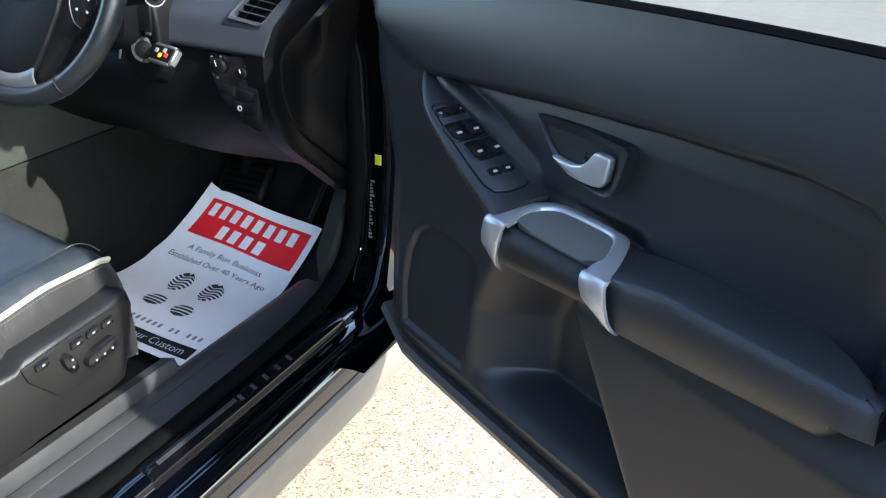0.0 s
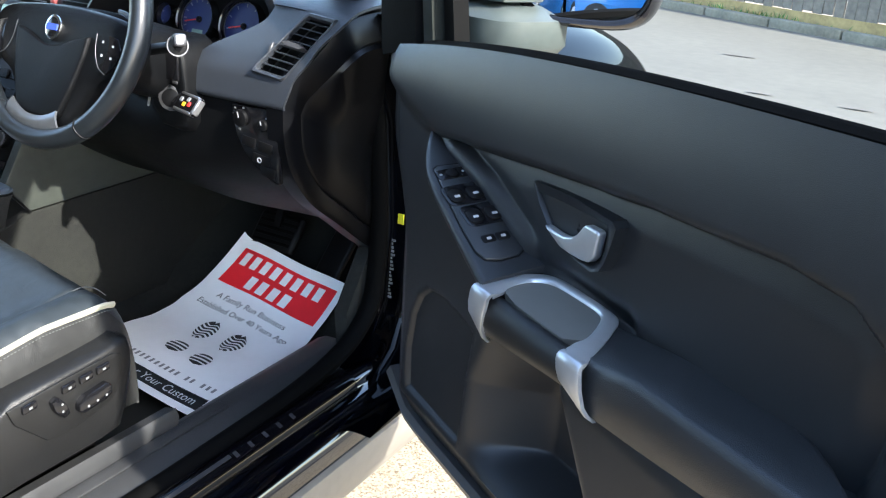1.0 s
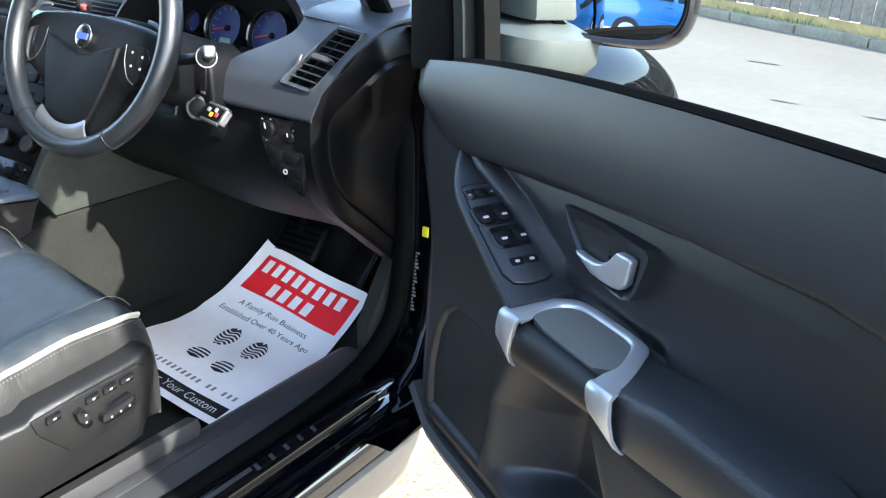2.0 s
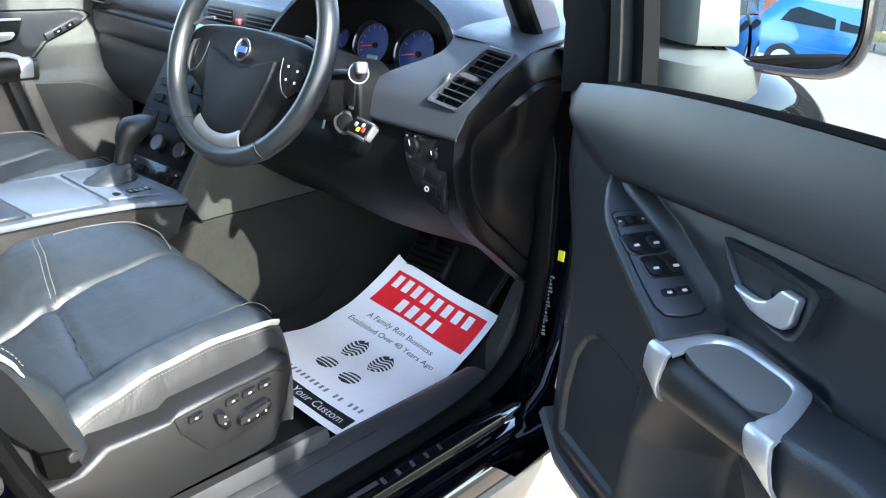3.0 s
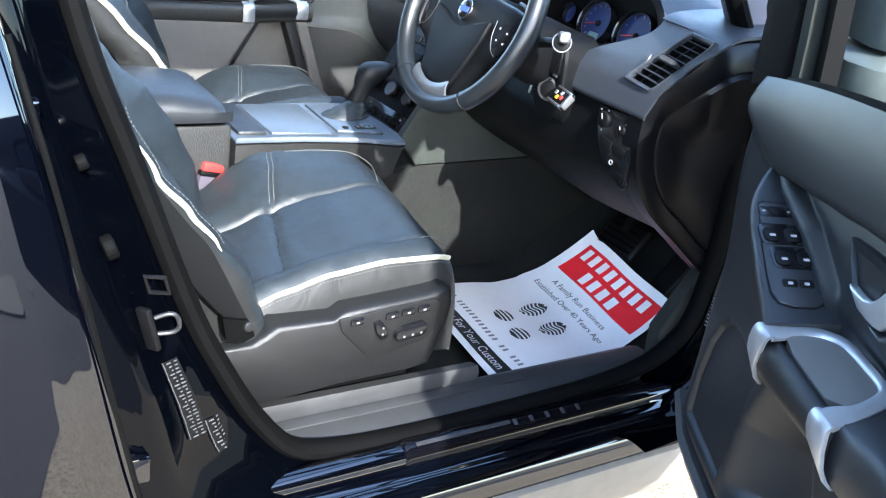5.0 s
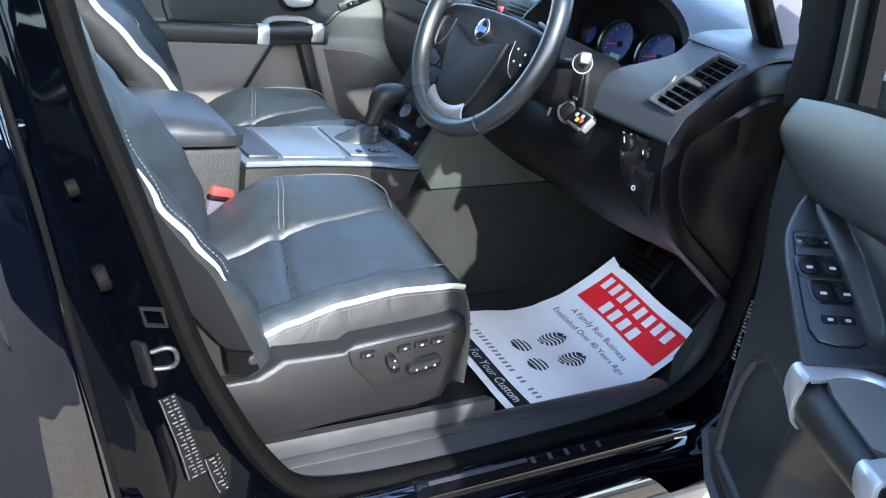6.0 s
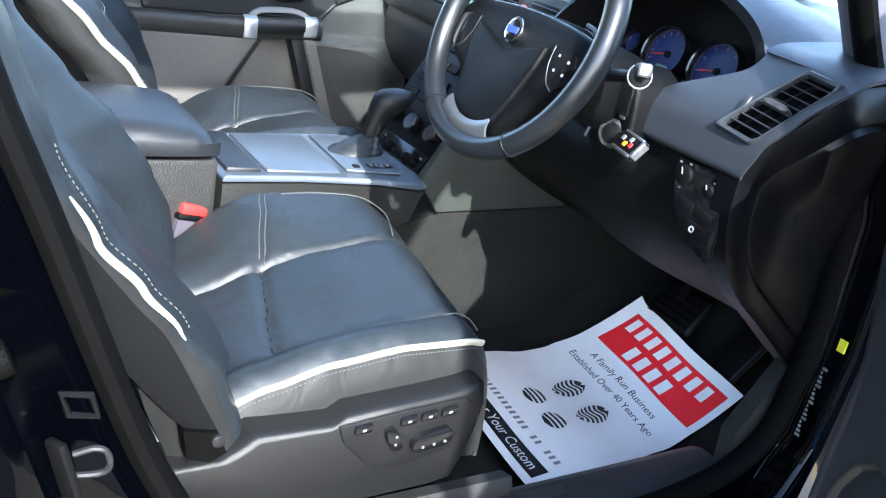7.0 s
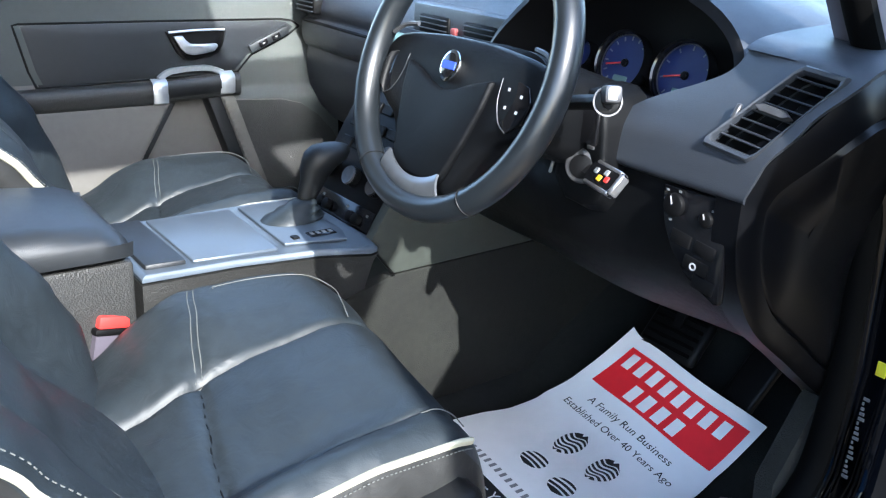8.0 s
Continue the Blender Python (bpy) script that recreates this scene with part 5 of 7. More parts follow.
    part("back_piping", sweep(spline(pts, 40), ring(0.0024 if controls else 0.0036, 8, 0.0038 if controls else 0.0056), up=(0, 1, 0.3), scale=lambda t: 0.2 + 0.8 * (math.sin(math.pi * t) ** 0.7 if controls else smoothstep(0.0, 0.16, t))), PIPING, rest, "cream leather piping")
    path = spline([back(0.93, z) + Vector((0.0005 * mirrored, 0.0012, 0.0006)) for z in np.linspace(0.75, 0.93 if controls else 1.15, 22)], 70 if controls else 150)
    for a, b in list(zip(path, path[1:]))[::2]:
        part("stitch", sweep([a, b], ring(0.0007, 5)), STITCH, rest, smooth=0)
    for u in (-0.46, 0.46):
        part("back_seam", sweep(spline([back(u, z) + Vector((0, 0.0012, 0.0005)) for z in np.linspace(0.64, 1.2, 24)], 60), ring(0.0010, 6)), STITCH, rest, smooth=60)
    for z in (0.90,):
        part("back_seam", sweep(spline([back(u, z + 0.02 * (1 - (u / 0.46) ** 2)) + Vector((0, 0.0012, 0.0005)) for u in np.linspace(-0.46, 0.46, 12)], 30), ring(0.0010, 6)), STITCH, rest, smooth=60)
    if not controls:
        part("seat_base", rbox(-0.23, 0.23, -0.46, -0.06, 0.40, 0.56, 0.02), GREY_PLASTIC, seat)
        return seat
    part("seat_base", rbox(-0.22, 0.20, -0.46, -0.06, 0.42, 0.55, 0.02), BLACK, seat)
    # plastic side shield with the memory and movement switches
    prof = [(-0.52, 0.612), (-0.44, 0.613), (-0.365, 0.613), (-0.345, 0.622), (-0.328, 0.634), (-0.24, 0.634), (-0.225, 0.643), (-0.15, 0.648), (-0.09, 0.652), (-0.062, 0.656), (-0.050, 0.650), (-0.044, 0.632), (-0.050, 0.595), (-0.060, 0.560), (-0.072, 0.530), (-0.10, 0.526), (-0.22, 0.524), (-0.36, 0.512), (-0.43, 0.507), (-0.52, 0.50)]
    shield_x = 0.262
    outer = [Vector((shield_x, y, z)) for y, z in prof]
    mid = Vector((shield_x, -0.29, 0.572))

    def inset(k, dx):
        return [mid + (p - mid) * k + Vector((dx, 0, 0)) for p in outer]

    shield = part("side_shield", loft([inset(1.0, -0.05), inset(1.0, -0.010), inset(0.994, -0.003), inset(0.975, 0.003), inset(0.94, 0.0065), inset(0.88, 0.0085)]), GREY_PLASTIC, seat, "grey plastic seat side shield", smooth=45)
    face = Matrix(((0, 0, 1, shield_x + 0.0085), (1, 0, 0, 0), (0, 1, 0, 0), (0, 0, 0, 1)))
    plate = part("switch_plate", prism([(-0.240, 0.634), (-0.16, 0.641), (-0.085, 0.645), (-0.072, 0.638), (-0.084, 0.592), (-0.097, 0.578), (-0.165, 0.566), (-0.192, 0.570), (-0.232, 0.612)], 0.0035, face, 0.0018), GREY_PLASTIC, shield)
    for y, z in ((-0.212, 0.628), (-0.157, 0.6295), (-0.131, 0.6315), (-0.105, 0.633)):
        b = part("memory_button", prism([(y - 0.010, z - 0.0065), (y + 0.010, z - 0.005), (y + 0.010, z + 0.0055), (y - 0.010, z + 0.004)], 0.0075, face, 0.0018), GLOSS_BLACK, plate)
        part("mark", prism([(y - 0.002, z - 0.0022), (y + 0.0025, z - 0.0019), (y + 0.0025, z + 0.0008), (y - 0.002, z + 0.0005)], 0.0080, face), MARK, b, smooth=0)
    b = part("recline_switch", prism([(-0.186, 0.622), (-0.176, 0.626), (-0.165, 0.611), (-0.161, 0.597), (-0.171, 0.593), (-0.182, 0.607)], 0.012, face, 0.003), GLOSS_BLACK, plate)
    for z in (0.615, 0.605):
        part("mark", disc(0.0016, 0.0127, face @ Matrix.Translation((-0.173, z, 0)), 8), MARK, b, smooth=0)
    b = part("slide_switch", prism([(-0.149, 0.602), (-0.141, 0.609), (-0.104, 0.614), (-0.097, 0.607), (-0.099, 0.596), (-0.108, 0.591), (-0.143, 0.587), (-0.150, 0.592)], 0.013, face, 0.003), GLOSS_BLACK, plate)
    for k in range(3):
        part("mark", disc(0.0018, 0.0137, face @ Matrix.Translation((-0.137 + 0.014 * k, 0.5955 + 0.0015 * k, 0)), 8), MARK, b, smooth=0)
    return seat


build_seat("driver_seat", "dark leather driver's seat with cream piping", -0.388, -0.085)
build_seat("passenger_seat", "dark leather passenger seat with cream piping", -1.175, 0.15, 1, controls=False)


def build_buckle():
    b = thing("seat_belt_buckle", "grey seat belt buckle with red release button", "buckle", pose(-0.658, -0.335, 0.597, -14, 0, 12))
    part("housing", loft([[(x * k, y * k2, z) for x, y in ((-0.012, -0.026), (0.012, -0.026), (0.012, 0.026), (-0.012, 0.026))] for z, k, k2 in ((-0.09, 0.5, 0.6), (-0.02, 0.8, 0.8), (0.02, 1, 0.95), (0.05, 1.05, 1.0))]), BUCKLE, b)
    part("collar", rbox(-0.015, 0.015, -0.028, 0.028, 0.046, 0.056, 0.003), BLACK, b)
    part("button", rbox(-0.013, 0.013, -0.024, 0.024, 0.054, 0.072, 0.004), RED_PLASTIC, b, "red release button")


build_buckle()


def build_belt():
    b = thing("seat_belt", "dark webbing seat belt anchored beside the driver's seat", "seat belt")
    fore = spline([(-0.084, -0.700, 1.02), (-0.092, -0.600, 0.880), (-0.097, -0.545, 0.806), (-0.099, -0.515, 0.768), (-0.103, -0.475, 0.690), (-0.106, -0.455, 0.650)], 30)
    aft = spline([(-0.082, -0.755, 0.990), (-0.090, -0.648, 0.862), (-0.095, -0.588, 0.790), (-0.097, -0.556, 0.750), (-0.103, -0.505, 0.685), (-0.107, -0.480, 0.660)], 30)
    part("webbing", grid(lambda u, v: fore[round(v * 30)].lerp(aft[round(v * 30)], u) + Vector((0.0012 * math.sin(math.pi * u), 0, 0)), 8, 30, thick=0.0016), WEBBING, b, "dark woven belt webbing")
    part("anchor_boot", loft([[(x + dx, y, z) for y, z in ((-0.496, 0.672), (-0.462, 0.664), (-0.452, 0.640), (-0.468, 0.632), (-0.490, 0.640))] for x, dx in ((-0.115, 0.0), (-0.100, 0.0), (-0.096, -0.001))]), RUBBER, b, "black anchor boot")
    part("anchor_bolt", disc(0.007, 0.006, Matrix.Translation((-0.099, -0.462, 0.656)) @ Matrix.Rotation(radians(90), 4, "Y"), 16, 0.002), DARK_STEEL, b, "dull anchor bolt")


build_belt()


# ---- dashboard ----
def build_dashboard():
    dash = thing("dashboard", "blue-grey dashboard with dark lower panels and round dials", "dashboard")

    def edge_x(z):
        return lerp_table([(0.92, -0.064), (0.96, -0.053), (1.0, -0.029), (1.05, 0.004), (1.07, 0.006), (1.12, -0.012)], z)

    face = [(0.118, 0.918), (0.106, 0.925), (0.107, 0.940), (0.113, 0.965), (0.125, 0.993), (0.143, 1.025), (0.160, 1.045), (0.180, 1.056), (0.22, 1.063), (0.32, 1.070), (0.50, 1.082), (0.86, 1.095)]

    profile = spline([Vector((0, y, z)) for y, z in face], 80)

    def right(u, v):
        p = profile[round(v * 80)]
        left = -0.240 + 0.108 * smoothstep(0.972, 1.045, p.z)
        x = left + (edge_x(p.z) - left) * u
        return (x, p.y + 0.008 * (1 - u) ** 2 * smoothstep(0.96, 0.985, p.z) * (p.z < 1.05), p.z + 0.008 * (1 - u) * smoothstep(1.03, 1.06, p.z))

    bm = grid(right, 40, 80)
    hole = [(-0.121, 0.970), (-0.064, 0.963), (-0.011, 1.046), (-0.058, 1.050)]
    bmesh.ops.delete(bm, geom=[f for f in bm.faces if f.calc_center_median().y < 0.18 and inside_by(hole, f.calc_center_median().x, f.calc_center_median().z) > 0.0015], context="FACES")
    bmesh.ops.solidify(bm, geom=bm.faces[:], thickness=0.004)
    part("right_fascia", bm, DASH, dash, smooth=60)
    low = [(0.118, 0.918), (0.106, 0.925), (0.107, 0.94), (0.111, 0.955), (0.132, 0.962), (0.20, 0.964), (0.30, 0.966)]
    part("column_fascia", grid(lambda u, v: (-0.62 + 0.381 * u, *spline([Vector((y, z, 0)) for y, z in low], 24)[round(v * 24)][:2]), 8, 24, thick=0.004), DASH, dash, smooth=60)
    # hood over the dials
    inner = [(-0.530, 0.965), (-0.528, 1.01), (-0.505, 1.060), (-0.45, 1.098), (-0.36, 1.112), (-0.27, 1.100), (-0.20, 1.072), (-0.158, 1.035), (-0.162, 1.00), (-0.174, 0.966)]
    rim = spline([(x, 0.150 + 0.055 * smoothstep(0.97, 1.07, z), z) for x, z in inner], 32)
    deep = [Vector((-0.34 + (p.x + 0.34) * 0.96, 0.30, 0.97 + (p.z - 0.97) * 0.90)) for p in rim]
    lip = [Vector((-0.34 + (p.x + 0.34) * 1.04, p.y + 0.006, 0.96 + (p.z - 0.96) * 1.08)) for p in rim]
    roll = [Vector((-0.34 + (p.x + 0.34) * 1.12, p.y + 0.05, 0.955 + (p.z - 0.955) * 1.10)) for p in rim]
    top = [Vector((-0.34 + (p.x + 0.34) * 1.25, 0.36, 0.95 + (p.z - 0.95) * 1.03)) for p in rim]
    tail = [Vector((-0.34 + (p.x + 0.34) * 1.30, 0.50, 0.95 + (p.z - 0.95) * 0.85)) for p in rim]
    part("dial_hood", loft([lip, roll, top, tail], closed=False), DASH, dash, smooth=70)
    part("dial_hood_lining", loft([deep, [a.lerp(b, 0.6) for a, b in zip(deep, rim)], rim, lip], closed=False), BLACK, dash, "black dial hood lining", smooth=70)
    part("dial_board", prism([(p.x, p.z) for p in deep], 0.004, Matrix.Translation((0, 0.304, 0)) @ Matrix.Rotation(radians(90), 4, "X")), BLACK, dash, smooth=0)
    for cx, cz, r, n_marks in ((-0.392, 0.995, 0.038, 13), (-0.293, 0.995, 0.040, 9), (-0.464, 0.994, 0.018, 5)):
        m = Matrix.Translation((cx, 0.284, cz)) @ Matrix.Rotation(radians(72), 4, "X")
        bz = [Vector((r * 1.06 * math.cos(t), r * 1.06 * math.sin(t), 0)) for t in np.linspace(0, 6.2832, 41)[:-1]]
        bm = loft([[p * 1.0 + Vector((0, 0, -0.004)) for p in bz], [p + Vector((0, 0, 0.016)) for p in bz], [p * 0.95 + Vector((0, 0, 0.014)) for p in bz], [p * 0.94 for p in bz]])
        bmesh.ops.transform(bm, matrix=m, verts=bm.verts)
        gauge = part("gauge", bm, GLOSS_BLACK, dash, "blue dial in a dark bezel", smooth=40)
        part("dial", disc(r, 0.002, m, 40), DIAL, gauge, "blue dial face", smooth=0)
        for k in range(n_marks):
            t = radians(225 - 270 * k / (n_marks - 1))
            part("mark", rbox(0.78 * r, 0.92 * r, -0.0009, 0.0009, 0.002, 0.0028, 0, 1, m @ Matrix.Rotation(t, 4, "Z")), MARK, gauge, smooth=0)
        if r > 0.03:
            part("display", rbox(-0.012, 0.012, -0.033, -0.017, 0.002, 0.0032, 0.0008, 1, m), LCD, gauge, "grey-green display", smooth=0)
            part("hub", disc(0.0055, 0.006, m, 20, 0.002), BLACK, gauge)
            part("dial_ring", sweep([m @ Vector((0.955 * r * math.cos(t), 0.955 * r * math.sin(t), 0.006)) for t in np.linspace(0, 6.2832, 41)[:-1]], ring(0.0010, 5), closed=True, up=m.to_3x3() @ Vector((0, 0, 1))), DULL_STEEL, gauge)
            part("needle", rbox(-0.030, -0.004, -0.001, 0.001, 0.004, 0.0055, 0, 1, m @ Matrix.Rotation(radians(12), 4, "Z")), NEEDLE, gauge, smooth=0)
    # side vent, a slanted grille
    bl, br, tr, tl = Vector((-0.1165, 0.1135, 0.974)), Vector((-0.0665, 0.1145, 0.968)), Vector((-0.0165, 0.1565, 1.042)), Vector((-0.0575, 0.1545, 1.0465))
    nrm = (br - bl).cross(tl - bl).normalized()
    if nrm.y > 0:
        nrm = -nrm

    def quad(k, d):
        c = (bl + br + tr + tl) / 4
        corners = [c + (p - c) * k + nrm * d for p in (bl, br, tr, tl)]
        out = []
        for i in range(4):
            a, b = corners[i], corners[(i + 1) % 4]
            out += [a.lerp(b, t) for t in (0.06, 0.5, 0.94)]
        return out

    vent = part("vent_frame", loft([quad(1.17, -0.004), quad(1.16, 0.003), quad(1.12, 0.005), quad(1.04, 0.004), quad(1.0, 0.0), quad(0.98, -0.02), quad(0.9, -0.03), quad(0.01, -0.03)], caps=False), DASH, dash, "grey-black side air vent frame")
    part("vent_well", loft([quad(0.985, -0.004), quad(0.97, -0.024), quad(0.01, -0.026)], caps=False), BLACK, vent)
    for k in range(8):
        t = 0.10 + 0.83 * k / 7
        a, b = bl.lerp(tl, t) + nrm * -0.003, br.lerp(tr, t) + nrm * -0.003
        a, b = a.lerp(b, 0.01), a.lerp(b, 0.99)
        up = (tl - bl).normalized()
        bm = loft([[p + nrm * -0.014 + up * 0.004, p + nrm * 0.002 + up * -0.0004, p + nrm * 0.003 + up * 0.0006, p + nrm * 0.002 + up * 0.0018, p + nrm * -0.014 + up * 0.0055] for p in (a, b)])
        part("slat", bm, DASH, vent, smooth=0)
    mid = (bl + br + tr + tl) / 4
    x_ax = (br - bl).normalized()
    km = Matrix((x_ax, nrm.cross(x_ax) * 1.0, nrm)).transposed().to_4x4()
    km.translation = mid + nrm * 0.002
    part("vent_knob", loft([[(x, y * k, z) for x, y in ((-0.019, 0.0), (-0.012, -0.0045), (0.012, -0.0045), (0.019, 0.0), (0.012, 0.0045), (-0.012, 0.0045))] for z, k in ((-0.004, 0.8), (0.004, 1.0), (0.007, 0.7))]), DULL_STEEL, vent, "grey vent knob").data.transform(km)
    km.translation = bl.lerp(tl, 0.40) + x_ax * -0.008 + nrm * 0.001
    part("vent_wheel", rbox(-0.0025, 0.0025, -0.010, 0.006, 0, 0.0045, 0.001, 1, km), DULL_STEEL, vent)
    # knee panel below, and the end cap that faces the door
    knee = [(0.120, 0.922), (0.116, 0.90), (0.122, 0.86), (0.132, 0.83), (0.150, 0.800), (0.185, 0.765), (0.25, 0.722), (0.34, 0.675), (0.42, 0.655)]

    def kn(u, v):
        p = spline([Vector((y, z, 0)) for y, z in knee], 32)[round(v * 32)]
        x = -0.62 + 0.555 * u
        bulge = 0.02 * math.exp(-((x + 0.33) / 0.10) ** 2) * smoothstep(0.92, 0.86, p.y)
        sink = 0.02 * smoothstep(-0.12, -0.065, x) * smoothstep(0.84, 0.78, p.y)
        return (x, p.x - bulge + sink, p.y)

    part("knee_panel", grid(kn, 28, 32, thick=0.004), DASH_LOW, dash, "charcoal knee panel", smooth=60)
    cap = [(0.108, 0.926), (0.114, 0.955), (0.135, 0.998), (0.165, 1.035), (0.21, 1.050), (0.30, 1.05), (0.36, 1.03), (0.37, 0.80), (0.36, 0.64), (0.32, 0.655), (0.24, 0.715), (0.165, 0.772), (0.125, 0.825), (0.110, 0.875)]

    def capx(z):
        return -0.066 + 0.058 * smoothstep(0.92, 1.05, z) + 0.004 * smoothstep(0.93, 0.80, z)

    c0 = [Vector((capx(z), y, z)) for y, z in cap]
    mid = Vector((-0.05, 0.25, 0.86))
    rings = [[p + Vector((-0.03, 0, 0)) for p in c0], c0, [mid.lerp(p, 0.93) + Vector((p.x - mid.x, 0, 0)) * 0.07 + Vector((0.007, 0.0, 0)) for p in c0], [mid.lerp(p, 0.80) + Vector((p.x - mid.x, 0, 0)) * 0.2 + Vector((0.009, 0, 0)) for p in c0],
             [mid.lerp(p, 0.77) + Vector((p.x - mid.x, 0, 0)) * 0.23 + Vector((0.003, 0, 0)) for p in c0], [mid.lerp(p, 0.74) + Vector((p.x - mid.x, 0, 0)) * 0.26 + Vector((0.008, 0, 0)) for p in c0], [mid.lerp(p, 0.3) + Vector((0.006, 0, 0)) for p in c0]]
    rings = [[Vector(q) for q in spline(r + [r[0]], 84)[:-1]] for r in rings]
    part("end_cap", loft(rings), END_CAP, dash, "black dashboard end cap", smooth=50)
    # light switches
    fx = Matrix.Translation((0, 0.118, 0)) @ Matrix.Rotation(radians(90), 4, "X")
    panel = part("light_panel", prism([(-0.163, 0.917), (-0.086, 0.919), (-0.079, 0.890), (-0.075, 0.850), (-0.073, 0.812), (-0.080, 0.809), (-0.100, 0.818), (-0.124, 0.832), (-0.142, 0.850), (-0.155, 0.873), (-0.161, 0.895)], 0.008, fx, 0.002), GLOSS_BLACK, dash, "gloss black light switch panel")
    for x, z, r in ((-0.144, 0.899, 0.0125), (-0.102, 0.895, 0.008)):
        knob = part("rotary_knob", disc(r, 0.014, fx @ Matrix.Translation((x, z, 0)), 22, 0.002), BLACK, panel)
        part("mark", rbox(-0.0007, 0.0007, r * 0.1, r * 0.8, 0.0136, 0.0146, 0, 1, fx @ Matrix.Translation((x, z, 0)) @ Matrix.Rotation(0.3, 4, "Z")), SWITCH_MARK, knob, smooth=0)
    for x, z in ((-0.156, 0.912), (-0.140, 0.914), (-0.158, 0.902), (-0.148, 0.882), (-0.097, 0.905), (-0.093, 0.895), (-0.138, 0.869), (-0.106, 0.860)):
        part("mark", rbox(-0.0016, 0.0016, -0.0011, 0.0011, 0.0078, 0.0086, 0, 1, fx @ Matrix.Translation((x, z, 0))), MARK, panel, smooth=0)
    for x, z, w_ in ((-0.131, 0.866, 0.013), (-0.100, 0.862, 0.013), (-0.108, 0.843, 0.016), (-0.096, 0.826, 0.014)):
        part("push_button", rbox(-w_, w_, -0.0075, 0.0075, 0.005, 0.0098, 0.0018, 2, fx @ Matrix.Translation((x, z, 0)) @ Matrix.Rotation(-0.12, 4, "Z")), BLACK, panel)
    badge_m = fx @ Matrix.Translation((-0.110, 0.842, 0.0))
    part("mark", loft([[badge_m @ Vector((r * math.cos(t), r * math.sin(t), z)) for t in np.linspace(0, 6.2832, 17)[:-1]] for r, z in ((0.0042, 0.0096), (0.0042, 0.0104), (0.0026, 0.0104), (0.0026, 0.0096))]), SWITCH_MARK, panel, smooth=0)
    # passenger side of the dashboard
    pp = [(0.33, 0.69), (0.285, 0.74), (0.265, 0.82), (0.268, 0.86), (0.262, 0.866), (0.255, 0.882), (0.252, 0.915), (0.262, 0.925), (0.268, 0.93), (0.262, 0.95), (0.275, 0.985), (0.31, 1.02), (0.37, 1.04), (0.55, 1.06), (0.86, 1.08)]
    prof = spline([Vector((y, z, 0)) for y, z in pp], 48)

    def set_back(x):
        return 0.048 + 0.075 * max(0.0, (-0.62 - x) / 0.84) ** 1.3

    part("passenger_fascia", grid(lambda u, v: (-1.46 + 0.86 * u, prof[round(v * 48)].x - 0.03 * smoothstep(0.6, 1.0, u) + set_back(-1.46 + 0.86 * u), prof[round(v * 48)].y + 0.015 * u), 24, 48, thick=0.004), DASH, dash, smooth=50)
    part("fascia_groove", sweep([(x, 0.2535 - 0.03 * smoothstep(0.6, 1.0, (x + 1.46) / 0.86) + set_back(x), 0.9215 + 0.015 * (x + 1.46) / 0.86) for x in np.linspace(-1.45, -0.90, 14)], ring(0.0035, 6)), BLACK, dash)
    part("top_pad", grid(lambda u, v: (-0.66 + 0.52 * u, 0.33 + 0.55 * v, 1.052 + 0.03 * v - 0.02 * abs(u - 0.5) * (1 - v)), 8, 8, thick=0.006), DASH, dash)
    part("vent_panel", rbox(-0.885, -0.615, 0.284, 0.32, 0.955, 1.022, 0.006), DASH, dash, "grey centre vent panel")
    for x0 in (-0.862, -0.740):
        cv = part("centre_vent", rbox(x0, x0 + 0.084, 0.280, 0.300, 0.968, 1.006, 0.005), BLACK, dash, "black centre air vent")
        for k in range(4):
            part("slat", rbox(x0 + 0.004, x0 + 0.080, 0.2765, 0.292, 0.974 + 0.0085 * k, 0.9758 + 0.0085 * k, 0.0006, 1), DASH, cv, smooth=0)
    part("hazard_button", rbox(-0.770, -0.756, 0.277, 0.29, 0.980, 0.992, 0.003), HAZARD, dash, "dull red hazard light button")
    fx0 = set_back(-1.40)
    ev = part("far_vent", rbox(-1.45, -1.37, 0.240 + fx0, 0.275 + fx0, 0.940, 0.99, 0.008), BLACK, dash, "black side air vent")
    for k in range(5):
        part("slat", rbox(-1.445, -1.375, 0.2365 + fx0, 0.25 + fx0, 0.945 + 0.0095 * k, 0.9475 + 0.0095 * k, 0.0006, 1), DASH, ev, smooth=0)


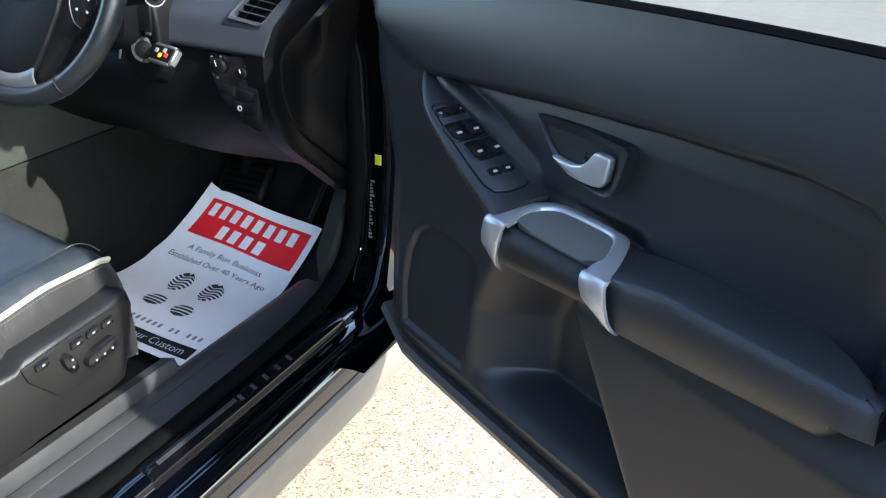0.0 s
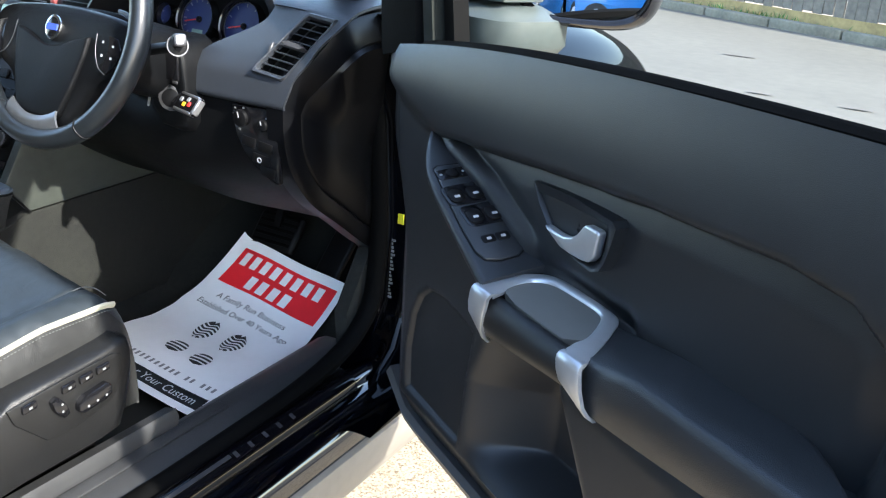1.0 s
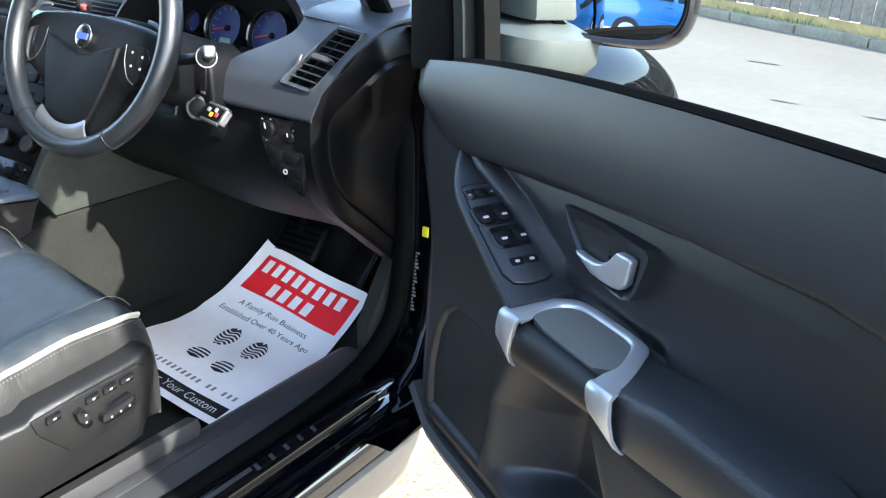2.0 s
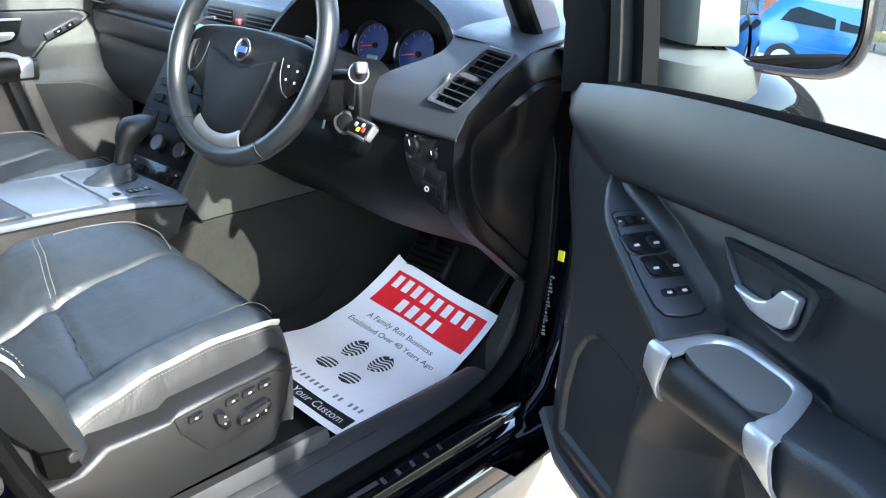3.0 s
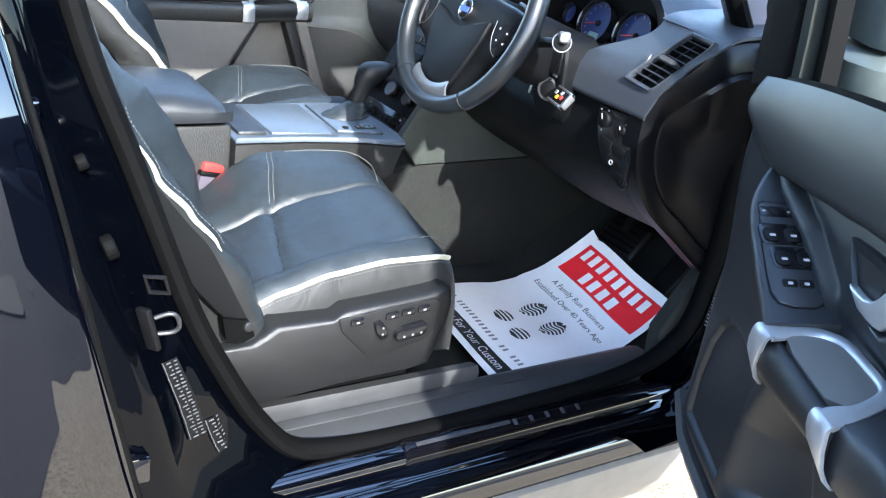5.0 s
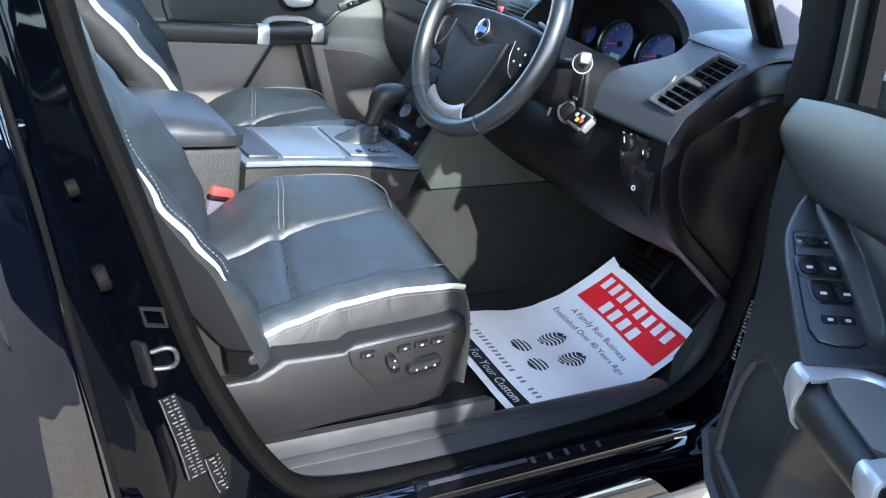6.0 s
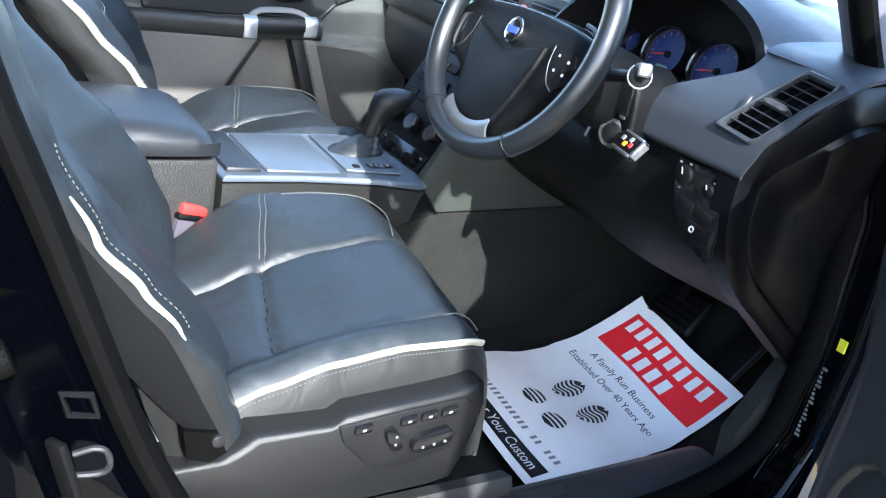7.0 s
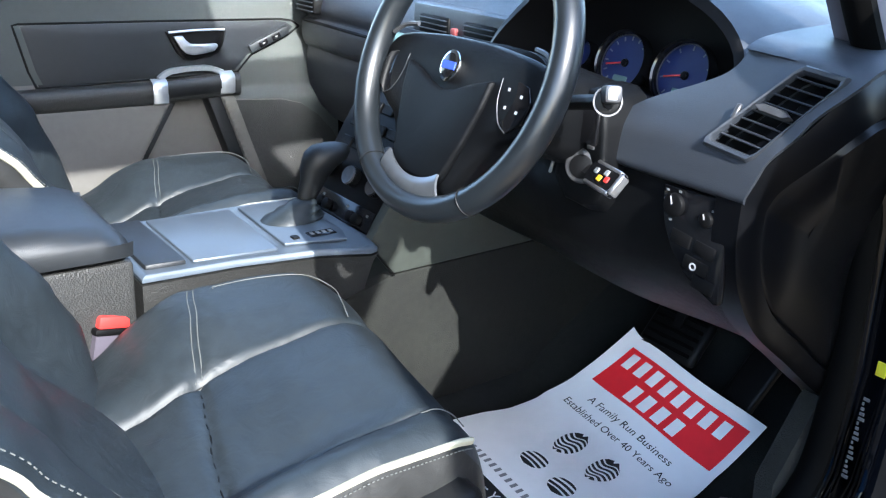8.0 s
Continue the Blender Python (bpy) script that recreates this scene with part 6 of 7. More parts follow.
def build_column():
    col = thing("steering_column", "dark grey steering column shroud with ignition panel", "steering column")
    rings = []
    for y, z, k in ((0.02, 0.985, 0.8), (0.03, 0.982, 1.0), (0.10, 0.960, 1.05), (0.17, 0.938, 1.05)):
        rings.append([(-0.335 + 0.075 * k * math.copysign(abs(math.cos(a)) ** 0.5, math.cos(a)), y, z + 0.055 * k * math.copysign(abs(math.sin(a)) ** 0.6, math.sin(a))) for a in np.linspace(0, 6.2832, 29)[:-1]])
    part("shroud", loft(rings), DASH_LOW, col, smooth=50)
    face = [(-0.274, 1.000), (-0.250, 0.999), (-0.236, 0.990), (-0.230, 0.960), (-0.227, 0.920), (-0.229, 0.888), (-0.240, 0.872), (-0.262, 0.866), (-0.288, 0.868), (-0.306, 0.892), (-0.296, 0.940)]
    mid = Vector((-0.262, 0, 0.928))

    def outline(k, y, sink=0.0):
        return [Vector((mid.x + (x - mid.x) * k, y + 0.12 * max(0.0, 0.93 - z), mid.z + (z - mid.z) * k - sink * smoothstep(0.95, 0.87, z))) for x, z in face]

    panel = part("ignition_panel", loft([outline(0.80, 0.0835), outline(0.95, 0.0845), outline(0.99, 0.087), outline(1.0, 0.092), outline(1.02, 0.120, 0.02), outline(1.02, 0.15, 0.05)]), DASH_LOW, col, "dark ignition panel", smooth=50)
    part("panel_edge", sweep([(-0.270, 0.082, 1.002), (-0.282, 0.085, 0.972), (-0.297, 0.086, 0.935), (-0.313, 0.090, 0.893)], ring(0.0022, 6)), SILVER, col)
    part("card_slot", rbox(-0.268, -0.236, 0.078, 0.084, 0.942, 0.984, 0.002), GLOSS_BLACK, panel, "gloss black card slot")
    part("slot_edge", rbox(-0.246, -0.236, 0.0765, 0.079, 0.938, 0.942, 0.0008), DULL_STEEL, panel)
    st = part("wiper_stalk", sweep(spline([(-0.27, 0.04, 0.985), (-0.215, 0.030, 0.998), (-0.175, 0.020, 1.006), (-0.160, 0.016, 1.010)], 10), ring(0.011, 10, 0.008)), BLACK, col, "black wiper stalk with silver ring")
    m = Matrix.Translation((-0.163, 0.012, 1.010)) @ Vector((0.80, -0.56, 0.20)).to_track_quat("Z", "X").to_matrix().to_4x4()
    bm = loft([[Vector((r * math.cos(t), r * math.sin(t), z)) for t in np.linspace(0, 6.2832, 25)[:-1]] for r, z in ((0.0126, -0.0018), (0.0143, -0.0018), (0.0143, 0.0018), (0.0126, 0.0018), (0.0126, -0.0018))], caps=False)
    bmesh.ops.transform(bm, matrix=m, verts=bm.verts)
    part("silver_ring", bm, DULL_STEEL, st, "bright silver stalk ring")
    part("stalk_cap", rbox(-0.0085, 0.0085, -0.0085, 0.0085, -0.004, 0.018, 0.004, 2, Matrix.Translation((0.002, 0, 0.007)) @ m), DULL_STEEL, st, "silver stalk cap")
    part("stalk_core", disc(0.0122, 0.004, m @ Matrix.Translation((0, 0, -0.003)), 20, 0.001), BLACK, st)
    part("stalk_mark", rbox(-0.0055, 0.0055, -0.0035, 0.0055, 0.0176, 0.0190, 0.001, 1, Matrix.Translation((0.002, 0, 0.007)) @ m), SWITCH_MARK, st, "white stalk end", smooth=0)
    part("indicator_stalk", sweep(spline([(-0.40, 0.04, 0.985), (-0.47, 0.03, 0.990), (-0.53, 0.02, 0.995)], 10), ring(0.010, 10, 0.008)), BLACK, col)
    # ignition barrel and key with its fob
    key = thing("car_key", "black key fob with coloured buttons hanging from the ignition", "key", pose(-0.258, 0.086, 0.914, 0, 0, 0))
    bm_axis = Vector((0.45, -0.88, 0.12)).to_track_quat("Z", "X").to_matrix().to_4x4()
    barrel = part("barrel", disc(0.0195, 0.008, bm_axis @ Matrix.Translation((0, 0, -0.003)), 28, 0.003), DULL_STEEL, key, "brushed steel ignition barrel")
    part("barrel_face", disc(0.0135, 0.0065, bm_axis, 24, 0.001), BLACK, barrel)
    z_ax = Vector((0.95, -0.31, 0.01)).normalized()
    x_ax = Vector((0.55, 0.41, 0.73))
    x_ax = (x_ax - z_ax * x_ax.dot(z_ax)).normalized()
    m = Matrix((x_ax, z_ax.cross(x_ax), z_ax)).transposed().to_4x4()
    part("blade", rbox(-0.006, 0.006, -0.0012, 0.0012, 0.004, 0.026, 0.0003, 1, m), CHROME, key)
    fob = part("fob", loft([[m @ Vector((x * k, y * k2, z)) for x, y in ((-0.0135, -0.0055), (0.0135, -0.0055), (0.0150, 0.0), (0.0135, 0.0055), (-0.0135, 0.0055), (-0.0150, 0.0))] for z, k, k2 in ((0.020, 0.55, 0.7), (0.026, 0.85, 1), (0.055, 0.90, 1.0), (0.078, 1.0, 1.0), (0.084, 0.85, 0.8))]), GLOSS_BLACK, key, smooth=30)
    for sx in (-1, 1):
        part("fob_edge", rbox(0.0125 * sx - 0.0022, 0.0125 * sx + 0.0022, -0.0045, 0.0062, 0.028, 0.080, 0.0012, 1, m), STEEL, fob, "silver fob edge")
    part("fob_tip", rbox(-0.0125, 0.0125, -0.0055, 0.0062, 0.078, 0.085, 0.002, 1, m), STEEL, fob)
    for z, x, mat in ((0.038, 0.003, SILVER), (0.051, -0.003, ORANGE), (0.065, -0.001, RED_PLASTIC), (0.058, 0.0055, GREY_INK)):
        part("fob_button", rbox(x - 0.0034, x + 0.0034, 0.0048, 0.0068, z - 0.0038, z + 0.0038, 0.0008, 1, m), mat, fob)


def build_steering_wheel():
    m = Matrix.Translation((-0.335, -0.038, 1.018)) @ Matrix.Rotation(radians(90 - 20.5), 4, "X")
    wheel = thing("steering_wheel", "black leather steering wheel with silver inlays", "steering wheel", m)
    R = 0.1535

    def rim(u, v):
        a, b = 2 * math.pi * u, 2 * math.pi * v
        fat = 1 + 0.10 * math.exp(-(((a - math.pi / 2 + 0.9) % (2 * math.pi)) - 0.0) ** 2)
        r = 0.0142 * fat
        return ((R + r * math.cos(b)) * math.cos(a), (R + r * math.cos(b)) * math.sin(a), 1.12 * r * math.sin(b))

    bm = bmesh.new()
    nu, nv = 96, 16
    vs = [[bm.verts.new(rim(i / nu, j / nv)) for j in range(nv)] for i in range(nu)]
    for i in range(nu):
        for j in range(nv):
            bm.faces.new((vs[i][j], vs[(i + 1) % nu][j], vs[(i + 1) % nu][(j + 1) % nv], vs[i][(j + 1) % nv]))
    part("rim", bm, RIM_LEATHER, wheel, "worn black leather rim", smooth=80)
    for a in (-55, -125, 55, 125):
        t = radians(a)
        c = Vector((R * math.cos(t), R * math.sin(t), 0))
        path = [c + Vector((math.cos(t) * 0.0148 * math.cos(b), math.sin(t) * 0.0148 * math.cos(b), 0.0165 * math.sin(b))) for b in np.linspace(0, 6.2832, 25)[:-1]]
        part("rim_seam", sweep(path, ring(0.0007, 5), closed=True, up=(-math.sin(t), math.cos(t), 0)), GREY_PLASTIC, wheel, smooth=60)
    half = [(0.0, 0.034), (0.035, 0.0335), (0.07, 0.031), (0.105, 0.027), (0.128, 0.020), (0.141, 0.006), (0.142, -0.020), (0.132, -0.044), (0.112, -0.058), (0.092, -0.068), (0.075, -0.086), (0.060, -0.108), (0.048, -0.126), (0.036, -0.134), (0.0, -0.136)]
    loop = [Vector((x, y, 0)) for x, y in half] + [Vector((-x, y, 0)) for x, y in half[-2:0:-1]]
    loop = [Vector(p) for p in spline(loop + [loop[0]], 112)[:-1]]
    cen = Vector((0, -0.03, 0))
    H = Matrix.Translation((-0.009, 0, -0.008))

    def shrink(k, h):
        return [cen + (p - cen) * k + Vector((0, 0, h)) for p in loop]

    part("hub_cover", loft([shrink(0.96, -0.040), shrink(1.0, -0.014), shrink(0.985, -0.006), shrink(0.94, -0.001), shrink(0.75, 0.004), shrink(0.35, 0.006)]), DASH_LOW, wheel, "black airbag cover", smooth=55).matrix_basis = H
    pad = [(-0.074, -0.004), (-0.045, -0.012), (-0.022, -0.022), (0.0, -0.026), (0.022, -0.022), (0.045, -0.012), (0.074, -0.004), (0.070, -0.036), (0.058, -0.078), (0.044, -0.116), (0.036, -0.124), (-0.036, -0.124), (-0.044, -0.116), (-0.058, -0.078), (-0.070, -0.036)]
    part("lower_pad", prism(pad, 0.012, Matrix.Translation((0, 0, -0.001)), 0.0045, 3), DASH_LOW, wheel, "black lower airbag panel", smooth=50).matrix_basis = H
    badge = part("badge", disc(0.0155, 0.006, Matrix.Translation((0.0, -0.001, 0.005)), 32, 0.002, 0.0175), CHROME, wheel, "chrome ringed blue badge")
    badge.matrix_basis = H
    part("enamel", disc(0.0118, 0.0066, Matrix.Translation((0.0, -0.001, 0.005)), 28, 0.001, 0.0138), GLOSS_BLACK, badge, "dark badge centre")
    part("badge_bar", rbox(-0.0115, 0.0115, -0.0045, 0.0045, 0.0, 0.0016, 0.0005, 1, Matrix.Translation((0, -0.001, 0.0108))), BADGE, badge, "blue enamel bar", smooth=0)
    for s in (-1, 1):
        pts = [(0.082 * s, 0.001), (0.098 * s, 0.004), (0.122 * s, -0.001), (0.130 * s, -0.016), (0.126 * s, -0.038), (0.110 * s, -0.050), (0.096 * s, -0.042), (0.085 * s, -0.022)]
        sw = part("switch_pad", prism(pts if s > 0 else pts[::-1], 0.008, Matrix.Translation((0, 0, -0.004)), 0.002), GLOSS_BLACK, wheel, "gloss black switch pad")
        sw.matrix_basis = H
        part("pad_edge", sweep(spline([(x, y, 0.0045) for x, y in (pts[5], pts[6], pts[7], pts[0])], 20), ring(0.0007, 6)), DULL_STEEL, sw)
        for dx, dy in ((-0.010, 0.012), (-0.008, -0.006), (0.010, 0.008), (0.010, -0.008)) if s > 0 else ():
            part("mark", rbox(-0.0016, 0.0016, -0.0016, 0.0016, 0.0038, 0.0047, 0, 1, Matrix.Translation((0.106 * s + dx, -0.020 + dy, 0))), SWITCH_MARK, sw, smooth=0)
        # bright lining of the side spoke where it meets the rim
        part("spoke_lining", sweep(spline([(0.136 * s, 0.020, -0.004), (0.120 * s, 0.032, -0.006), (0.100 * s, 0.036, -0.008)], 10), ring(0.0028, 6)), DULL_STEEL, wheel, "silver spoke lining")

    def inlay(u, v):
        a = radians(-94 + 46 * (u - 0.5))
        r = 0.1235 + 0.019 * v - 0.006 * (2 * u - 1) ** 2 * (1 - v)
        return (r * math.cos(a), r * math.sin(a), 0.0035 + 0.0065 * math.sin(math.pi * (0.25 + 0.6 * v)))

    part("spoke_inlay", grid(inlay, 24, 8, thick=0.003), INLAY, wheel, "silver lower spoke inlay", smooth=60)


build_dashboard()
build_column()
build_steering_wheel()


# ---- centre console ----
def build_console():
    con = thing("centre_console", "grey centre console with silver-blue tray and gear selector", "console")
    out = [(-0.655, -0.28), (-0.650, -0.15), (-0.632, -0.03), (-0.606, 0.035), (-0.612, 0.050), (-0.665, 0.062), (-0.86, 0.062), (-0.872, 0.0), (-0.868, -0.28)]
    low = [Vector((min(x, -0.652), y, 0.43)) for x, y in out]
    waist = [Vector((min(x, -0.645), y, 0.635)) for x, y in out]
    high = [Vector((x - 0.012 * (x > -0.65), y, 0.682)) for x, y in out]
    up = [Vector((x, y, 0.698)) for x, y in out]
    part("body", loft([low, waist, high, up, [Vector((-0.755, -0.1, 0.706)) .lerp(p, 0.985) for p in up]]), CONSOLE, con, smooth=40)
    top = [Vector((x, y, 0.702)) for x, y in out]
    cen = Vector((-0.755, -0.11, 0.702))
    trim = part("trim_plate", loft([[p for p in top], [p + Vector((0, 0, 0.005)) for p in top], [cen.lerp(p, 0.965) + Vector((0, 0, 0.009)) for p in top], [cen.lerp(p, 0.93) + Vector((0, 0, 0.008)) for p in top]]), TRAY_SILVER, con, "silver-blue console trim plate", smooth=45)
    part("tray_lid", prism([(-0.672, -0.205), (-0.660, -0.085), (-0.850, -0.075), (-0.858, -0.205)], 0.006, Matrix.Translation((0, 0, 0.709)), 0.003), TRAY_SILVER, trim, "silver-blue sliding tray lid")
    part("rear_lid", prism([(-0.678, -0.268), (-0.674, -0.213), (-0.860, -0.213), (-0.862, -0.268)], 0.011, Matrix.Translation((0, 0, 0.706)), 0.004), DOOR_SOFT, trim, "black ashtray lid")
    gate = part("gear_gate", prism([(-0.672, -0.070), (-0.650, 0.020), (-0.690, 0.034), (-0.850, 0.034), (-0.852, -0.060)], 0.005, Matrix.Translation((0, 0, 0.710)), 0.002), TRAY_SILVER, trim, "satin gear gate")
    part("gate_display", rbox(-0.695, -0.675, -0.025, 0.018, 0.7145, 0.7165, 0.001), GLOSS_BLACK, gate)
    for k in range(4):
        part("mark", rbox(-0.690, -0.681, -0.021 + 0.010 * k, -0.016 + 0.010 * k, 0.7164, 0.7172, 0), MARK, gate, smooth=0)
    part("gate_button", rbox(-0.690, -0.678, -0.052, -0.042, 0.7145, 0.718, 0.001), BLACK, gate)
    sel = thing("gear_selector", "black automatic gear selector with leather gaiter", "gear lever")
    rings = []
    for k in range(7):
        t = k / 6
        w_, l_ = 0.036 * (1 - t) + 0.012 * t, 0.052 * (1 - t) + 0.013 * t
        bul = 0.004 * (k % 2)
        rings.append([(-0.765 + (w_ + bul) * math.cos(a), -0.010 + 0.022 * t + (l_ + bul) * math.sin(a), 0.714 + 0.030 * t) for a in np.linspace(0, 6.2832, 17)[:-1]])
    part("gaiter", loft(rings), LEATHER, sel, "creased black leather gaiter", smooth=60)
    knob = [(0.010, 0.0), (0.0125, 0.012), (0.0145, 0.03), (0.019, 0.045), (0.024, 0.058), (0.0245, 0.068), (0.020, 0.077), (0.010, 0.081)]
    rings = []
    for r, h in [(1.35 * r_, h_) for r_, h_ in knob]:
        fw = 0.0 if h < 0.05 else 0.006
        rings.append([(-0.765 + 0.82 * r * math.cos(a), 0.016 + 0.42 * h + fw + (r * 1.15) * math.sin(a), 0.745 + 1.0 * h) for a in np.linspace(0, 6.2832, 21)[:-1]])
    k_ob = part("knob", loft(rings), BLACK_SOFT, sel, "shiny worn black gear knob", smooth=70)
    # slanted switch stack in front
    n = Vector((0, -0.88, 0.47)).normalized()
    upv = Vector((0, 0.47, 0.88)).normalized()
    m = Matrix((Vector((1, 0, 0)), upv, n)).transposed().to_4x4()
    m.translation = Vector((-0.765, 0.062, 0.690))
    stack = part("switch_tower", prism([(-0.105, -0.01), (0.105, -0.01), (0.10, 0.16), (0.085, 0.34), (-0.085, 0.34), (-0.10, 0.16)], -0.05, m, 0.004), BLACK, con, "black centre switch stack")
    lowp = part("lower_switch_panel", rbox(-0.088, 0.094, 0.004, 0.050, 0, 0.004, 0.002, 2, m), GLOSS_BLACK, stack)
    for x in (-0.045, -0.028, 0.045, 0.062):
        b = part("rotary", disc(0.0095, 0.012, m @ Matrix.Translation((x, 0.028, 0.004)), 14, 0.003), BLACK, lowp)
    for x in (-0.075, -0.055, 0.02, 0.078):
        part("mark", rbox(-0.003, 0.003, -0.002, 0.002, 0.004, 0.005, 0, 1, m @ Matrix.Translation((x, 0.040, 0))), MARK, lowp, smooth=0)
    for x, y in ((-0.07, 0.085), (0.0, 0.085), (0.07, 0.085), (0.07, 0.135)):
        k_ = part("climate_knob", disc(0.0165, 0.014, m @ Matrix.Translation((x, y, 0)), 22, 0.003), BLACK, stack)
        bm = loft([[Vector((r * math.cos(t), r * math.sin(t), z)) for t in np.linspace(0, 6.2832, 23)[:-1]] for r, z in ((0.012, 0.0135), (0.0155, 0.0135), (0.0145, 0.0165), (0.012, 0.0160))])
        bmesh.ops.transform(bm, matrix=m @ Matrix.Translation((x, y, 0)), verts=bm.verts)
        part("knob_ring", bm, DULL_STEEL, k_)
    for j in range(5):
        for i in range(4):
            if j == 0 and i == 3:
                continue
            part("push_button", rbox(-0.014, 0.014, -0.0085, 0.0085, 0, 0.0045, 0.0015, 1, m @ Matrix.Translation((-0.062 + 0.036 * i, 0.135 + 0.034 * j, 0))), DASH_LOW, stack)
    part("display", rbox(-0.07, 0.07, 0.300, 0.328, 0, 0.003, 0.001, 1, m), LCD, stack)
    # side panel of the stack towards the driver
    part("stack_side_panel", prism([(0.050, 0.704), (0.095, 0.648), (0.30, 0.652), (0.69, 0.66), (0.69, 0.97), (0.26, 0.96), (0.17, 0.90)], 0.02, Matrix(((0, 0, 1, -0.655), (1, 0, 0, 0), (0, 1, 0, 0), (0, 0, 0, 1))) @ Matrix.Rotation(0.0, 4, "X"), 0.003), KICK, con, "grey-green stack side panel")
    part("side_carpet", prism([(-0.28, 0.40), (-0.28, 0.60), (0.02, 0.62), (0.092, 0.644), (0.69, 0.656), (0.69, 0.40)], 0.022, Matrix(((0, 0, 1, -0.662), (1, 0, 0, 0), (0, 1, 0, 0), (0, 0, 0, 1))), 0.003), CARPET, con, "dark carpet on the tunnel side")
    part("panel_joint", sweep([(-0.6335, 0.048, 0.703), (-0.6335, 0.094, 0.647)], ring(0.0018, 6)), BLACK, con)
    # armrest box behind
    box = thing("armrest_box", "grey console box with padded black armrest lid", "armrest")
    part("box_body", rbox(-0.872, -0.652, -0.85, -0.288, 0.40, 0.738, 0.010, 2), CONSOLE, box)
    rings = []
    for y, k, z in ((-0.83, 1.0, 0.79), (-0.60, 1.0, 0.795), (-0.40, 1.0, 0.792), (-0.33, 1.0, 0.785), (-0.310, 0.99, 0.778), (-0.298, 0.97, 0.768), (-0.290, 0.94, 0.758)):
        rings.append([(-0.762 + x * k, y, zz) for x, zz in ((-0.118, 0.745), (0.118, 0.745), (0.122, 0.765), (0.112, z - 0.008), (0.09, z), (-0.09, z), (-0.112, z - 0.008), (-0.122, 0.765))])
    part("armrest_lid", loft(rings), DOOR_SOFT, box, "padded black vinyl armrest lid", smooth=55)


build_console()


def build_pedals():
    ped = thing("brake_pedal", "black rubber brake pedal above the paper mat", "pedal")
    m = Matrix.Translation((-0.385, 0.470, 0.560)) @ Matrix.Rotation(radians(-40), 4, "X")
    pad = part("pad", rbox(-0.056, 0.056, -0.010, 0.010, -0.040, 0.040, 0.010, 3, m), BLACK, ped)
    for k in range(5):
        part("rib", rbox(-0.046, 0.046, -0.013, -0.009, -0.030 + 0.014 * k, -0.024 + 0.014 * k, 0.001, 1, m), RUBBER, pad)
    part("arm", sweep(spline([(-0.385, 0.475, 0.57), (-0.385, 0.50, 0.64), (-0.385, 0.52, 0.76), (-0.385, 0.52, 0.90)], 12), [(-0.008, -0.012), (0.008, -0.012), (0.008, 0.012), (-0.008, 0.012)]), BLACK, ped)
    acc = thing("accelerator_pedal", "black accelerator pedal on the footwell slope", "pedal")
    m = Matrix.Translation((-0.245, 0.500, 0.560)) @ Matrix.Rotation(radians(-34), 4, "X") @ Matrix.Rotation(radians(8), 4, "Y")
    part("pad", rbox(-0.028, 0.028, -0.008, 0.008, -0.075, 0.070, 0.007, 3, m), BLACK, acc)
    part("arm", sweep(spline([(-0.245, 0.51, 0.60), (-0.245, 0.55, 0.70), (-0.245, 0.56, 0.88)], 10), [(-0.007, -0.010), (0.007, -0.010), (0.007, 0.010), (-0.007, 0.010)]), BLACK, acc)
    kick = thing("kick_panel", "black plastic footwell side trim", "trim panel", kind="structure")
    part("panel", loft([[(-0.075, y, z0), (-0.080, y, z0 + 0.05), (-0.085, y, z1), (-0.06, y, z1), (-0.05, y, z0)] for y, z0, z1 in ((0.26, 0.44, 0.55), (0.32, 0.44, 0.64), (0.45, 0.44, 0.75), (0.70, 0.50, 0.80))]), CARPET, kick)


build_pedals()


# ---- paper mat ----
MAT_Y = [-0.08, 0.04, 0.20, 0.29, 0.345, 0.39, 0.425, 0.45]
MAT_Z = [0.400, 0.395, 0.394, 0.388, 0.400, 0.437, 0.495, 0.560]
_y = np.linspace(-0.08, 0.45, 400)
_z = np.interp(_y, MAT_Y, MAT_Z)
_k = np.exp(-np.linspace(-2, 2, 41) ** 2)
_k /= _k.sum()
_p = np.pad(_z, 20, mode="edge")
_p[-20:] = _z[-1] + np.arange(1, 21) * (_z[-1] - _z[-2])
_z = np.convolve(_p, _k, "valid")
_b = np.r_[0, np.cumsum(np.hypot(np.diff(_y), np.diff(_z)))]
LEFT = [(0.15, -0.592), (0.324, -0.575), (0.44, -0.549), (0.503, -0.513), (0.582, -0.463), (0.62, -0.440)]
RIGHT = [(0.15, -0.208), (0.30, -0.222), (0.395, -0.226), (0.47, -0.212), (0.568, -0.180), (0.62, -0.165)]


def on_mat(a, b, h=0.0):
    """A place on the curved sheet: a across it, b along it from the rear; h metres above it."""
    s = b - 0.035 * a
    x = float(np.interp(s, *zip(*LEFT)) * (1 - a) + np.interp(s, *zip(*RIGHT)) * a)
    y, z = float(np.interp(s, _b, _y)), float(np.interp(s, _b, _z))
    e = 0.004
    dy, dz = float(np.interp(s + e, _b, _y)) - y, float(np.interp(s + e, _b, _z)) - z
    l = math.hypot(dy, dz) or 1.0
    curl = 0.010 * max(0.0, (0.10 - a) / 0.10) ** 2 * smoothstep(0.45, 0.60, b) + 0.0015 * math.sin(9 * a + 20 * b)
    return Vector((x, y - dz / l * h, z + dy / l * h + curl))


